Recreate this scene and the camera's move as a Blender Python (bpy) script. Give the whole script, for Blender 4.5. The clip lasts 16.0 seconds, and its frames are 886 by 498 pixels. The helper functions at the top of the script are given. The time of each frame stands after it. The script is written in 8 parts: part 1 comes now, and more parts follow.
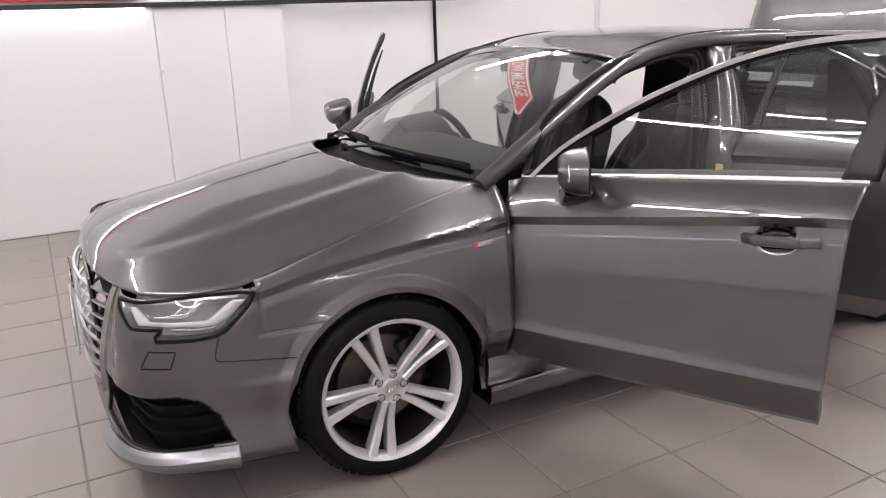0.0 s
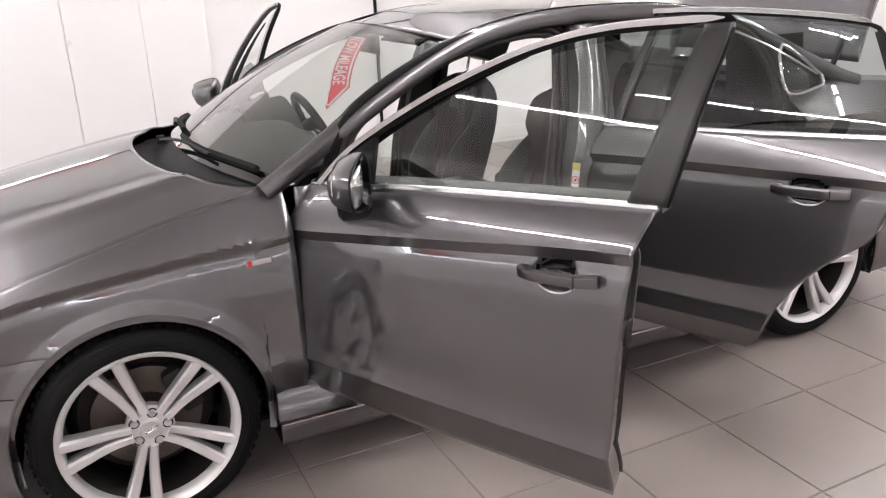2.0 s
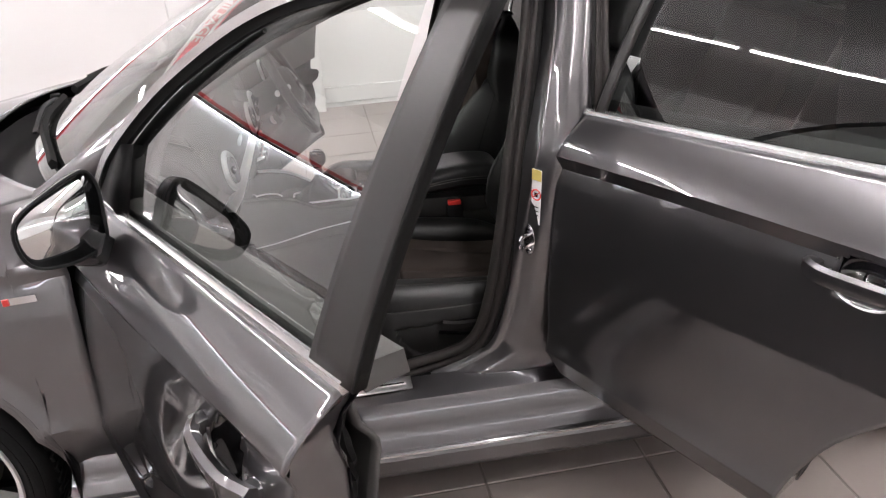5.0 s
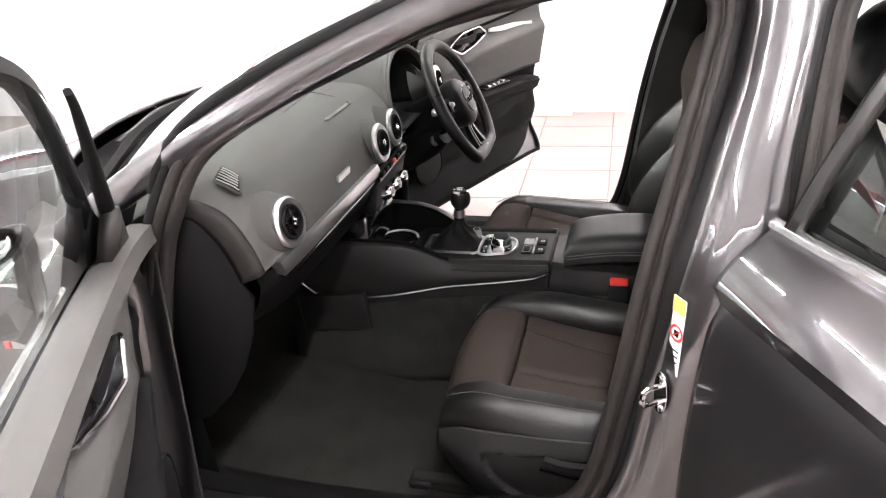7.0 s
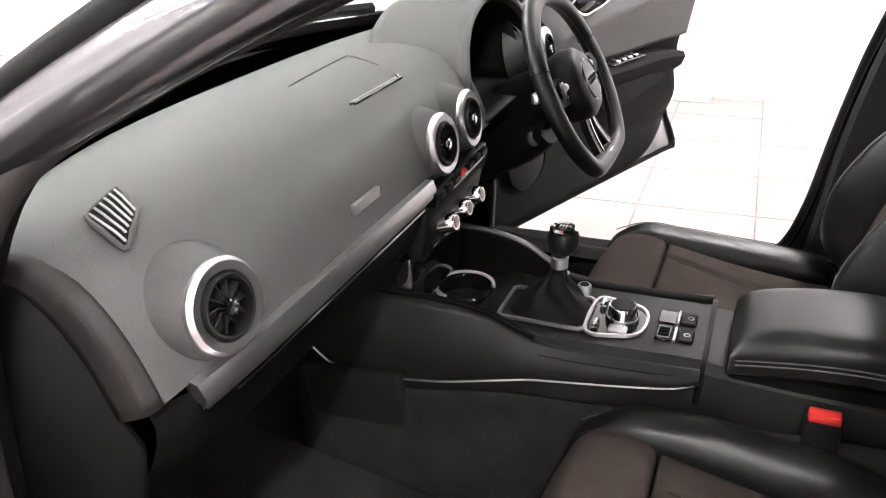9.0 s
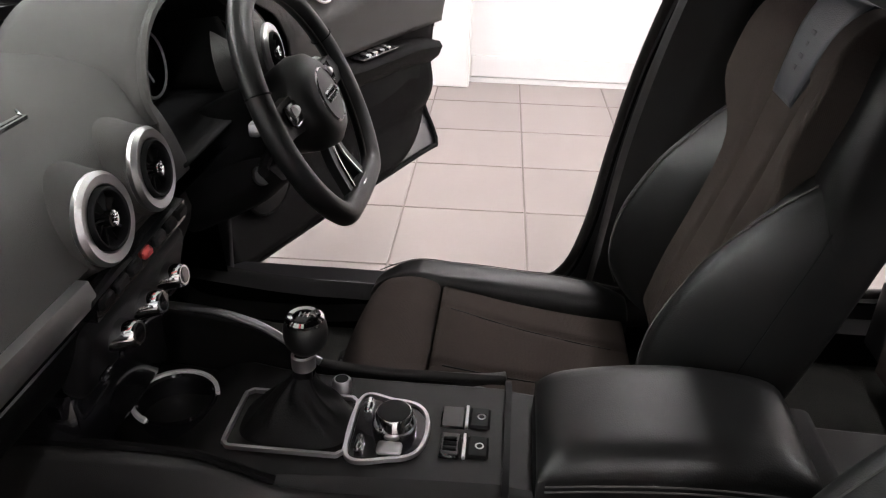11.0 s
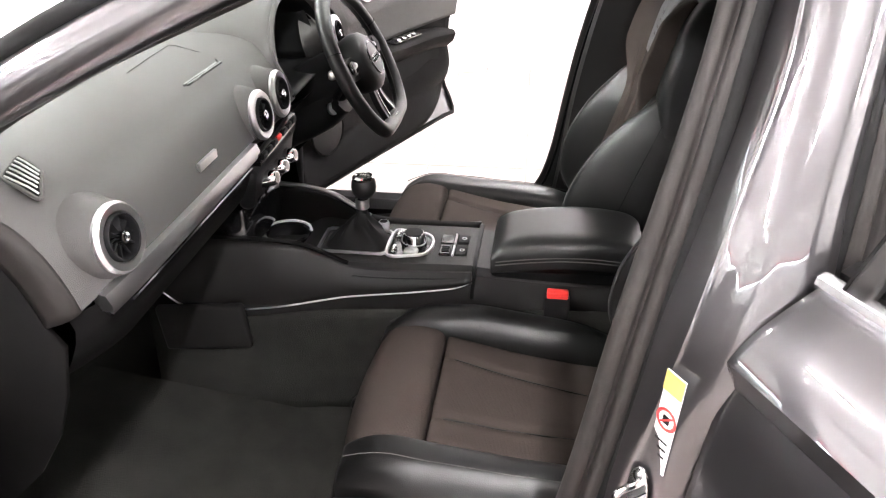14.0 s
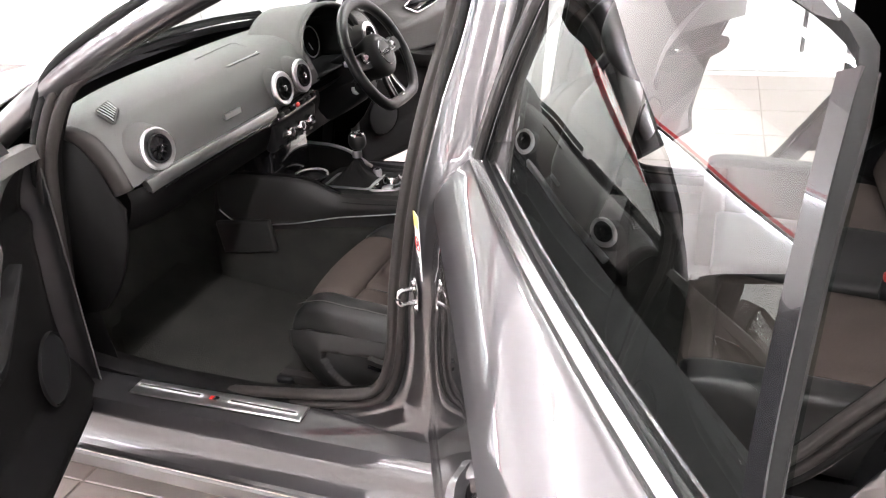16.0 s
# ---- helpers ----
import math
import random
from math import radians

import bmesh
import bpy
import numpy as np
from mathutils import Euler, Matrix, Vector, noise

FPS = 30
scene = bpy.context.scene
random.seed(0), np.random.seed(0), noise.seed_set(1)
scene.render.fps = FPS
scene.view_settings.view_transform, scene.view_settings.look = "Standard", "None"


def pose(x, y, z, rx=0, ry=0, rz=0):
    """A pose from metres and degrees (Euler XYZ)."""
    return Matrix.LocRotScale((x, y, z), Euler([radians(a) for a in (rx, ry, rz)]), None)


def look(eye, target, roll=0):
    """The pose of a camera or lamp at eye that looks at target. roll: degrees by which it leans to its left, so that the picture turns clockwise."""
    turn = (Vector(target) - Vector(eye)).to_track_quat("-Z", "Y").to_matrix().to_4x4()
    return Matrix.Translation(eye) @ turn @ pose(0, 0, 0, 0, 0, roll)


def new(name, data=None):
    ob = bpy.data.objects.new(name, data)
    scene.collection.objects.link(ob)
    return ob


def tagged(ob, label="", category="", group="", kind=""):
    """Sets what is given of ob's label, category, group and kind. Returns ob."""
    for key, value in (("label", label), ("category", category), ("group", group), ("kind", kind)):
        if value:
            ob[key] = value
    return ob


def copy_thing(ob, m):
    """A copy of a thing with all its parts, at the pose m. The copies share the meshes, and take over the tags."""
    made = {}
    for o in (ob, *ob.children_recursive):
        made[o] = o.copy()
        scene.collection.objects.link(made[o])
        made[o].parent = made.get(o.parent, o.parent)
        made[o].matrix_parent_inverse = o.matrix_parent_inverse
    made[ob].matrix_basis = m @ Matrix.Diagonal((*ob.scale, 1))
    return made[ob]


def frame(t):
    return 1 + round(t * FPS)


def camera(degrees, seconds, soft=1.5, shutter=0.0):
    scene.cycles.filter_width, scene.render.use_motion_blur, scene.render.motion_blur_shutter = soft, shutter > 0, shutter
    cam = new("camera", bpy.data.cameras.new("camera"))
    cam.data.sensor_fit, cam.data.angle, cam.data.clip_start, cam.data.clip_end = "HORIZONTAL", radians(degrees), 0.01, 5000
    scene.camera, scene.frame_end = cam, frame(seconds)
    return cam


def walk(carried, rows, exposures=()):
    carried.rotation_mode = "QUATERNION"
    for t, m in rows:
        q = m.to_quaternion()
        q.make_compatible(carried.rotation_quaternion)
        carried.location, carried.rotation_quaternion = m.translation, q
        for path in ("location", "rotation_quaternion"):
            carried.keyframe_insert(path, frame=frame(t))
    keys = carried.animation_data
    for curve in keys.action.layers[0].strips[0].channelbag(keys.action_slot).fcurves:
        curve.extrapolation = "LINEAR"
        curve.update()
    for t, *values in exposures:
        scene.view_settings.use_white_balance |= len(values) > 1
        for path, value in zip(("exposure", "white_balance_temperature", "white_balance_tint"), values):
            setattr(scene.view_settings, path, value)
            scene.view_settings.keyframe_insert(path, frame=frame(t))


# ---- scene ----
cam = camera(59.6, 16.0, soft=1.2)
# seconds, stops
EXPOSURE = [(0, 0.13), (0.8, 0.32), (2.0, 0.42), (3.7, 0.38), (5.8, 1.0), (6.5, 1.65), (8.2, 1.93), (10.3, 2.15), (10.6, 1.95), (11, 0.95), (11.5, 1.04), (12, 1.36), (12.5, 1.72), (13.2, 1.8), (14, 2.36), (16, 2.22)]
# seconds, eye, target, roll
PATH = [
    (0, (-0.866, -3.021, 1.485), (-0.016, -1.303, 0.915), -2.0),
    (0.5, (-0.653, -3.037, 1.49), (0.185, -1.315, 0.912), -1.7),
    (1, (-0.41, -3.106, 1.508), (0.403, -1.38, 0.908), -1.9),
    (1.5, (-0.229, -3.066, 1.493), (0.575, -1.345, 0.867), -1.7),
    (2, (-0.024, -2.964, 1.5), (0.759, -1.244, 0.846), -2.1),
    (2.5, (0.181, -2.934, 1.488), (0.905, -1.194, 0.819), -2.5),
    (3, (0.422, -2.927, 1.493), (1.063, -1.162, 0.804), -3.2),
    (3.5, (0.607, -2.808, 1.467), (1.157, -1.023, 0.751), -3.5),
    (3.7, (0.681, -2.735, 1.472), (1.189, -0.95, 0.726), -3.6),
    (5.8, (1.204, -2.205, 1.476), (1.211, -0.392, 0.632), -3.7),
    (6, (1.23, -2.152, 1.454), (1.176, -0.333, 0.626), -3.5),
    (6.5, (1.357, -1.981, 1.457), (1.088, -0.182, 0.628), -4.3),
    (7, (1.417, -1.815, 1.441), (0.938, -0.058, 0.612), -4.0),
    (7.5, (1.361, -1.623, 1.391), (0.733, 0.089, 0.571), -3.7),
    (8, (1.313, -1.469, 1.332), (0.599, 0.206, 0.505), -3.4),
    (8.2, (1.28, -1.396, 1.311), (0.55, 0.262, 0.463), -2.6),
    (10.3, (1.215, -0.777, 1.263), (0.554, 0.869, 0.339), -1.2),
    (10.5, (1.198, -0.748, 1.254), (0.682, 0.94, 0.314), 0.1),
    (11, (1.196, -0.725, 1.246), (1.049, 1.029, 0.297), 1.5),
    (11.5, (1.218, -0.747, 1.249), (1.28, 1.014, 0.302), 1.9),
    (12, (1.234, -0.84, 1.282), (1.366, 0.921, 0.342), 2.1),
    (12.5, (1.246, -0.987, 1.314), (1.392, 0.77, 0.37), 1.8),
    (13, (1.222, -1.147, 1.319), (1.371, 0.601, 0.36), 2.1),
    (13.5, (1.219, -1.291, 1.335), (1.239, 0.469, 0.383), 1.9),
    (14, (1.334, -1.436, 1.378), (1.102, 0.307, 0.425), -0.2),
    (14.5, (1.472, -1.59, 1.423), (1.034, 0.127, 0.496), -1.9),
    (15, (1.619, -1.775, 1.434), (1.052, -0.067, 0.561), -3.5),
    (15.5, (1.786, -1.915, 1.455), (1.178, -0.236, 0.553), -4.1),
    (16, (1.983, -1.924, 1.448), (1.326, -0.264, 0.545), -4.4),
]
walk(cam, [(t, look(eye, target, roll)) for t, eye, target, roll in PATH], EXPOSURE)

# ---- light ----
world = bpy.data.worlds.new("world")
scene.world = world
world.use_nodes = True
world.node_tree.nodes["Background"].inputs[0].default_value = (0.9, 0.95, 1.0, 1)
world.node_tree.nodes["Background"].inputs[1].default_value = 0.05
TUBE_POWER = 108.0
STRIP_POWER = 14.0
ROOM = (-5.2, 7.6, -5.4, 3.48, 2.75)   # x0, x1, y0, y1, height


# ---- materials ----
def node_mat(name):
    m = bpy.data.materials.new(name)
    m.use_nodes = True
    nt = m.node_tree
    return m, nt, nt.nodes["Principled BSDF"]


def surface(name, base, rough=0.5, metal=0.0, grain=0.0, scale=120.0, vary=0.12, broad=3.0, coat=0.0, spec=0.5, kind="noise", rough_var=0.08):
    """A procedural surface: broad stains, fine grain, relief."""
    m, nt, p = node_mat(name)
    n, l = nt.nodes, nt.links
    co = n.new("ShaderNodeTexCoord")
    big = n.new("ShaderNodeTexNoise")
    big.inputs["Scale"].default_value, big.inputs["Detail"].default_value = broad, 5
    l.new(co.outputs["Object"], big.inputs["Vector"])
    fine = n.new("ShaderNodeTexNoise" if kind == "noise" else "ShaderNodeTexVoronoi")
    fine.inputs["Scale"].default_value = scale
    l.new(co.outputs["Object"], fine.inputs["Vector"])
    fine_out = fine.outputs["Fac"] if kind == "noise" else fine.outputs["Distance"]
    mixv = n.new("ShaderNodeMath")
    mixv.operation = "MULTIPLY_ADD"
    l.new(fine_out, mixv.inputs[0])
    mixv.inputs[1].default_value = 0.35
    l.new(big.outputs["Fac"], mixv.inputs[2])
    ramp = n.new("ShaderNodeValToRGB")
    ramp.color_ramp.elements[0].position, ramp.color_ramp.elements[1].position = 0.35, 1.0
    lo = [c * (1 - vary) for c in base]
    hi = [min(1, c * (1 + vary)) for c in base]
    ramp.color_ramp.elements[0].color, ramp.color_ramp.elements[1].color = (*lo, 1), (*hi, 1)
    l.new(mixv.outputs[0], ramp.inputs[0])
    l.new(ramp.outputs[0], p.inputs["Base Color"])
    rr = n.new("ShaderNodeMapRange")
    rr.inputs[3].default_value, rr.inputs[4].default_value = max(0.02, rough - rough_var), min(1, rough + rough_var)
    l.new(big.outputs["Fac"], rr.inputs[0])
    l.new(rr.outputs[0], p.inputs["Roughness"])
    p.inputs["Metallic"].default_value = metal
    p.inputs["Specular IOR Level"].default_value = spec
    p.inputs["Coat Weight"].default_value = coat
    p.inputs["Coat Roughness"].default_value = 0.012
    if grain:
        b = n.new("ShaderNodeBump")
        b.inputs["Strength"].default_value, b.inputs["Distance"].default_value = grain, 0.002
        l.new(fine_out, b.inputs["Height"])
        l.new(b.outputs[0], p.inputs["Normal"])
    return m


def paint_mat():
    """Metallic grey lacquer with fine flakes under a clear coat."""
    m = surface("grey_paint", (0.088, 0.085, 0.089), 0.42, 0.95, 0.0, 900, 0.05, 1.2, coat=1.0, rough_var=0.01)
    p = m.node_tree.nodes["Principled BSDF"]
    p.inputs["Specular Tint"].default_value = (0.5, 0.5, 0.51, 1)
    p.inputs["Coat IOR"].default_value, p.inputs["Coat Roughness"].default_value = 2.0, 0.0
    return m


def glass_mat(name, tint, gloss_tint=1.0):
    m = bpy.data.materials.new(name)
    m.use_nodes = True
    n, l = m.node_tree.nodes, m.node_tree.links
    n.clear()
    out = n.new("ShaderNodeOutputMaterial")
    tr, gl, mx, fr = (n.new(k) for k in ("ShaderNodeBsdfTransparent", "ShaderNodeBsdfGlossy", "ShaderNodeMixShader", "ShaderNodeLayerWeight"))
    tr.inputs[0].default_value = (*tint, 1)
    gl.inputs[0].default_value = (gloss_tint, gloss_tint, gloss_tint, 1)
    gl.inputs["Roughness"].default_value = 0.0
    fr.inputs["Blend"].default_value = 0.5
    pw, ma = n.new("ShaderNodeMath"), n.new("ShaderNodeMath")
    pw.operation, ma.operation = "POWER", "MULTIPLY_ADD"
    pw.inputs[1].default_value, ma.inputs[1].default_value, ma.inputs[2].default_value = 3.2, 0.88, 0.075
    l.new(fr.outputs["Facing"], pw.inputs[0])
    l.new(pw.outputs[0], ma.inputs[0])
    l.new(ma.outputs[0], mx.inputs[0])
    l.new(tr.outputs[0], mx.inputs[1])
    l.new(gl.outputs[0], mx.inputs[2])
    l.new(mx.outputs[0], out.inputs[0])
    return m


def glow_mat(name, colour, power):
    m, nt, p = node_mat(name)
    p.inputs["Base Color"].default_value = (0.8, 0.8, 0.8, 1)
    p.inputs["Emission Color"].default_value = (*colour, 1)
    p.inputs["Emission Strength"].default_value = power
    return m


def woven_mat(name, base, scale=900.0, depth=0.15):
    """Woven cloth: two crossed fine waves over a soft mottle."""
    m = surface(name, base, 0.92, 0, 0.0, 260, 0.22, 7, spec=0.12)
    nt = m.node_tree
    n, l = nt.nodes, nt.links
    co = n.new("ShaderNodeTexCoord")
    hs = []
    for axis in ("X", "Y", "Z"):
        w = n.new("ShaderNodeTexWave")
        w.bands_direction = axis
        w.inputs["Scale"].default_value = scale / 6.3
        w.inputs["Distortion"].default_value = 1.5
        l.new(co.outputs["Object"], w.inputs["Vector"])
        hs.append(w)
    a = n.new("ShaderNodeMath")
    a.operation = "ADD"
    l.new(hs[0].outputs["Fac"], a.inputs[0])
    l.new(hs[1].outputs["Fac"], a.inputs[1])
    b = n.new("ShaderNodeBump")
    b.inputs["Strength"].default_value, b.inputs["Distance"].default_value = depth, 0.001
    l.new(a.outputs[0], b.inputs["Height"])
    l.new(b.outputs[0], nt.nodes["Principled BSDF"].inputs["Normal"])
    return m


def tile_mat():
    """Glazed beige floor tile, each one slightly its own shade."""
    m = surface("floor_tile", (0.298, 0.258, 0.240), 0.30, 0, 0.0, 60, 0.04, 2.2, spec=0.5, rough_var=0.02)
    nt = m.node_tree
    n, l = nt.nodes, nt.links
    p = n["Principled BSDF"]
    src = p.inputs["Base Color"].links[0].from_socket
    info = n.new("ShaderNodeObjectInfo")
    # every tile takes its grain from another place
    shift = n.new("ShaderNodeVectorMath")
    shift.operation = "MULTIPLY_ADD"
    shift.inputs[1].default_value = (37.0, 23.0, 11.0)
    l.new(info.outputs["Random"], shift.inputs[0])
    co = next(q for q in n if q.bl_idname == "ShaderNodeTexCoord")
    l.new(co.outputs["Object"], shift.inputs[2])
    for q in list(n):
        if q.bl_idname == "ShaderNodeTexNoise":
            l.new(shift.outputs[0], q.inputs["Vector"])
    mr = n.new("ShaderNodeMapRange")
    mr.inputs[3].default_value, mr.inputs[4].default_value = 0.95, 1.04
    l.new(info.outputs["Random"], mr.inputs[0])
    hsv = n.new("ShaderNodeHueSaturation")
    l.new(mr.outputs[0], hsv.inputs["Value"])
    l.new(src, hsv.inputs["Color"])
    l.new(hsv.outputs[0], p.inputs["Base Color"])
    return m


PAINT = paint_mat()
GLOSS = surface("gloss_black", (0.008, 0.008, 0.009), 0.12, 0, 0, 300, 0.2, 4, coat=0.6)
PLASTIC = surface("black_plastic", (0.0065, 0.0065, 0.007), 0.55, 0, 0.18, 900, 0.18, 5, spec=0.16)
# base grey is raised to carry the light lying on the dash top
DASH = surface("lit_dash_plastic", (0.060, 0.058, 0.056), 0.58, 0, 0.28, 1100, 0.12, 4, kind="voronoi", spec=0.3)
# black taken lower still, painting in the shade on side-facing and low trim
CARD = surface("shaded_card_plastic", (0.0045, 0.0043, 0.0043), 0.62, 0, 0.2, 1000, 0.15, 4, kind="voronoi", spec=0.07)
CONSOLE = surface("console_plastic", (0.0115, 0.011, 0.0108), 0.50, 0, 0.15, 1000, 0.12, 4, kind="voronoi", spec=0.30)
RUBBER = surface("black_rubber", (0.006, 0.006, 0.006), 0.72, 0, 0.10, 500, 0.25, 8, spec=0.13)
SEAL = surface("door_seal_rubber", (0.022, 0.0195, 0.0185), 0.60, 0, 0.10, 500, 0.2, 8, spec=0.2)
TYRE = surface("tyre_rubber", (0.006, 0.006, 0.006), 0.66, 0, 0.25, 260, 0.3, 9, spec=0.12)
CHROME = surface("polished_chrome", (0.82, 0.82, 0.83), 0.10, 1.0, 0, 300, 0.03, 5, rough_var=0.04)
TRIM = surface("bright_trim", (0.78, 0.78, 0.79), 0.22, 0.95, 0, 300, 0.03, 5, rough_var=0.04)
SATIN = surface("satin_aluminium", (0.72, 0.72, 0.73), 0.32, 1.0, 0.04, 700, 0.06, 6)
ALLOY = surface("silver_alloy", (0.74, 0.73, 0.73), 0.40, 0.6, 0, 500, 0.06, 5, coat=0.5)
DARKMETAL = surface("dark_metal_and_barrel_shade", (0.022, 0.020, 0.019), 0.6, 0.4, 0.1, 200, 0.3, 10)
RUST = surface("brake_disc_steel", (0.15, 0.125, 0.11), 0.45, 0.9, 0.1, 300, 0.2, 14)
LEATHER = surface("black_leather", (0.008, 0.008, 0.008), 0.40, 0, 0.09, 520, 0.2, 6, kind="voronoi", rough_var=0.06, spec=0.45)
FILM = surface("dark_pillar_film", (0.020, 0.0185, 0.018), 0.40, 0, 0.03, 600, 0.08, 5, spec=0.35)
GAITER = surface("soft_black_hide", (0.005, 0.005, 0.005), 0.6, 0, 0.12, 500, 0.2, 6, kind="voronoi", spec=0.18)
LEATHER_BLUE = surface("embossed_leather", (0.027, 0.030, 0.036), 0.34, 0, 0.2, 420, 0.15, 6, kind="voronoi")
CLOTH = woven_mat("brown_grey_cloth", (0.047, 0.0375, 0.033))
CARPET = surface("black_carpet", (0.0195, 0.0195, 0.0175), 0.97, 0, 0.9, 420, 0.45, 12, spec=0.1)
STITCH = surface("grey_stitching", (0.075, 0.072, 0.069), 0.8, 0, 0, 900, 0.2, 20)
GLASS = glass_mat("clear_glass", (0.80, 0.85, 0.82))
SCREENGLASS = glass_mat("windscreen_glass", (0.70, 0.75, 0.72))
DARKGLASS = glass_mat("tinted_glass", (0.52, 0.56, 0.55))
LAMPGLASS = glass_mat("lamp_glass", (0.93, 0.94, 0.95))
MIRROR = surface("mirror_silver", (0.86, 0.88, 0.88), 0.03, 1.0, 0, 100, 0.01, 2, rough_var=0.01)
RED = surface("red_plastic", (0.62, 0.035, 0.03), 0.4, 0, 0, 300, 0.08, 8)
SIGNRED = surface("red_sign_card", (0.70, 0.03, 0.05), 0.5, 0, 0, 300, 0.06, 8)
WHITE = surface("white_plastic", (0.80, 0.80, 0.80), 0.45, 0, 0, 300, 0.04, 8)
YELLOW = surface("yellow_label", (0.62, 0.50, 0.14), 0.5, 0, 0, 300, 0.06, 8)
# for unseen walls, paled to brighten the wing and bonnet
GREYWALL = surface("pale_grey_wall", (0.80, 0.795, 0.79), 0.6, 0, 0.05, 90, 0.05, 1.3)
SLAT = surface("pale_grey_plastic", (0.40, 0.395, 0.39), 0.5, 0, 0, 300, 0.06, 8)
LAMPBACK = surface("lamp_inside", (0.30, 0.29, 0.29), 0.4, 0.3, 0, 300, 0.1, 8)
LIPMAT = surface("silver_lip_paint", (0.24, 0.245, 0.26), 0.36, 0.8, 0, 600, 0.06, 3, coat=0.5)
WALL = surface("white_wall_panel", (0.86, 0.855, 0.85), 0.55, 0, 0.05, 90, 0.02, 1.3)
# ceiling tone raised to throw more light on upward surfaces
CEIL = surface("grey_ceiling", (0.72, 0.715, 0.715), 0.85, 0, 0.1, 60, 0.04, 1.0)
BANNER = surface("red_fascia", (0.62, 0.02, 0.025), 0.4, 0, 0, 200, 0.05, 2)
GROUT = surface("grey_grout", (0.25, 0.22, 0.205), 0.9, 0, 0.3, 300, 0.2, 10)
TILE = tile_mat()
TUBE = glow_mat("lit_tube", (1.03, 0.975, 0.98), TUBE_POWER)
STRIP = glow_mat("led_strip", (0.86, 0.9, 1.0), STRIP_POWER)


# ---- mesh helpers ----
def mono(x, pts):
    """Smooth curve through the pairs of pts at x."""
    xs = [p[0] for p in pts]
    ys = [p[1] for p in pts]
    if x <= xs[0]:
        return ys[0]
    if x >= xs[-1]:
        return ys[-1]
    i = max(k for k in range(len(xs) - 1) if xs[k] <= x)
    d = [(ys[k + 1] - ys[k]) / (xs[k + 1] - xs[k]) for k in range(len(xs) - 1)]

    def slope(k):
        if k == 0:
            return d[0]
        if k == len(xs) - 1:
            return d[-1]
        a, b = d[k - 1], d[k]
        return 0.0 if a * b <= 0 else 2 * a * b / (a + b)
    h = xs[i + 1] - xs[i]
    t = (x - xs[i]) / h
    return ((1 + 2 * t) * (1 - t) ** 2 * ys[i] + t * (1 - t) ** 2 * h * slope(i) + t * t * (3 - 2 * t) * ys[i + 1] + t * t * (t - 1) * h * slope(i + 1))


def flow(pts, n, closed=False):
    """n points along a smooth curve through pts, evenly spaced."""
    p = [Vector(q) for q in pts]
    m = len(p)
    out = []
    for i in range(m if closed else m - 1):
        a = p[(i - 1) % m] if closed or i > 0 else p[0] * 2 - p[1]
        b, c = p[i], p[(i + 1) % m]
        e = p[(i + 2) % m] if closed or i + 2 < m else c * 2 - b
        for k in range(12):
            t = k / 12
            out.append(0.5 * ((2 * b) + (c - a) * t + (2 * a - 5 * b + 4 * c - e) * t * t + (3 * b - a - 3 * c + e) * t ** 3))
    out.append(p[0].copy() if closed else p[-1].copy())
    cum = [0.0]
    for a, b in zip(out, out[1:]):
        cum.append(cum[-1] + (b - a).length)
    res = []
    j = 0
    for k in range(n):
        s = cum[-1] * k / (n if closed else n - 1)
        while j < len(cum) - 2 and cum[j + 1] < s:
            j += 1
        w = cum[j + 1] - cum[j]
        res.append(out[j].lerp(out[j + 1], (s - cum[j]) / w if w > 1e-9 else 0))
    return res


def grid_bm(fn, nu, nv, wrap_u=False, wrap_v=False):
    bm = bmesh.new()
    cu, cv = (nu if wrap_u else nu + 1), (nv if wrap_v else nv + 1)
    vs = [[bm.verts.new(fn(i / nu, j / nv)) for j in range(cv)] for i in range(cu)]
    for i in range(nu):
        for j in range(nv):
            q = [vs[i][j], vs[(i + 1) % cu][j], vs[(i + 1) % cu][(j + 1) % cv], vs[i][(j + 1) % cv]]
            try:
                bm.faces.new(q)
            except ValueError:
                pass
    return bm


def sweep_bm(pts, profile, up=(0, 0, 1), closed=False, caps=True, scale=None):
    """Carries a closed profile of (side, up) pairs along pts."""
    p = [Vector(q) for q in pts]
    m = len(p)
    bm = bmesh.new()
    rings = []
    for i, q in enumerate(p):
        a = p[i - 1] if i or closed else q
        b = p[(i + 1) % m] if i < m - 1 or closed else q
        t = (b - a).normalized()
        u = Vector(up(i, q) if callable(up) else up)
        s = t.cross(u)
        s = s.normalized() if s.length > 1e-6 else Vector((1, 0, 0))
        w = s.cross(t).normalized()
        k = scale(i / max(1, m - 1)) if scale else 1.0
        rings.append([bm.verts.new(q + s * (x * k) + w * (y * k)) for x, y in profile])
    n = len(profile)
    for i in range(m if closed else m - 1):
        r0, r1 = rings[i], rings[(i + 1) % m]
        for j in range(n):
            bm.faces.new([r0[j], r0[(j + 1) % n], r1[(j + 1) % n], r1[j]])
    if caps and not closed:
        bm.faces.new(rings[0][::-1])
        bm.faces.new(rings[-1])
    bmesh.ops.recalc_face_normals(bm, faces=bm.faces)
    return bm


def ring_profile(r, n=8, flat=1.0):
    return [(r * math.cos(2 * math.pi * k / n), r * flat * math.sin(2 * math.pi * k / n)) for k in range(n)]


def tube_bm(pts, r, n=8, closed=False, up=(0, 0, 1), flat=1.0, scale=None):
    return sweep_bm(pts, ring_profile(r, n, flat), up, closed, True, scale)


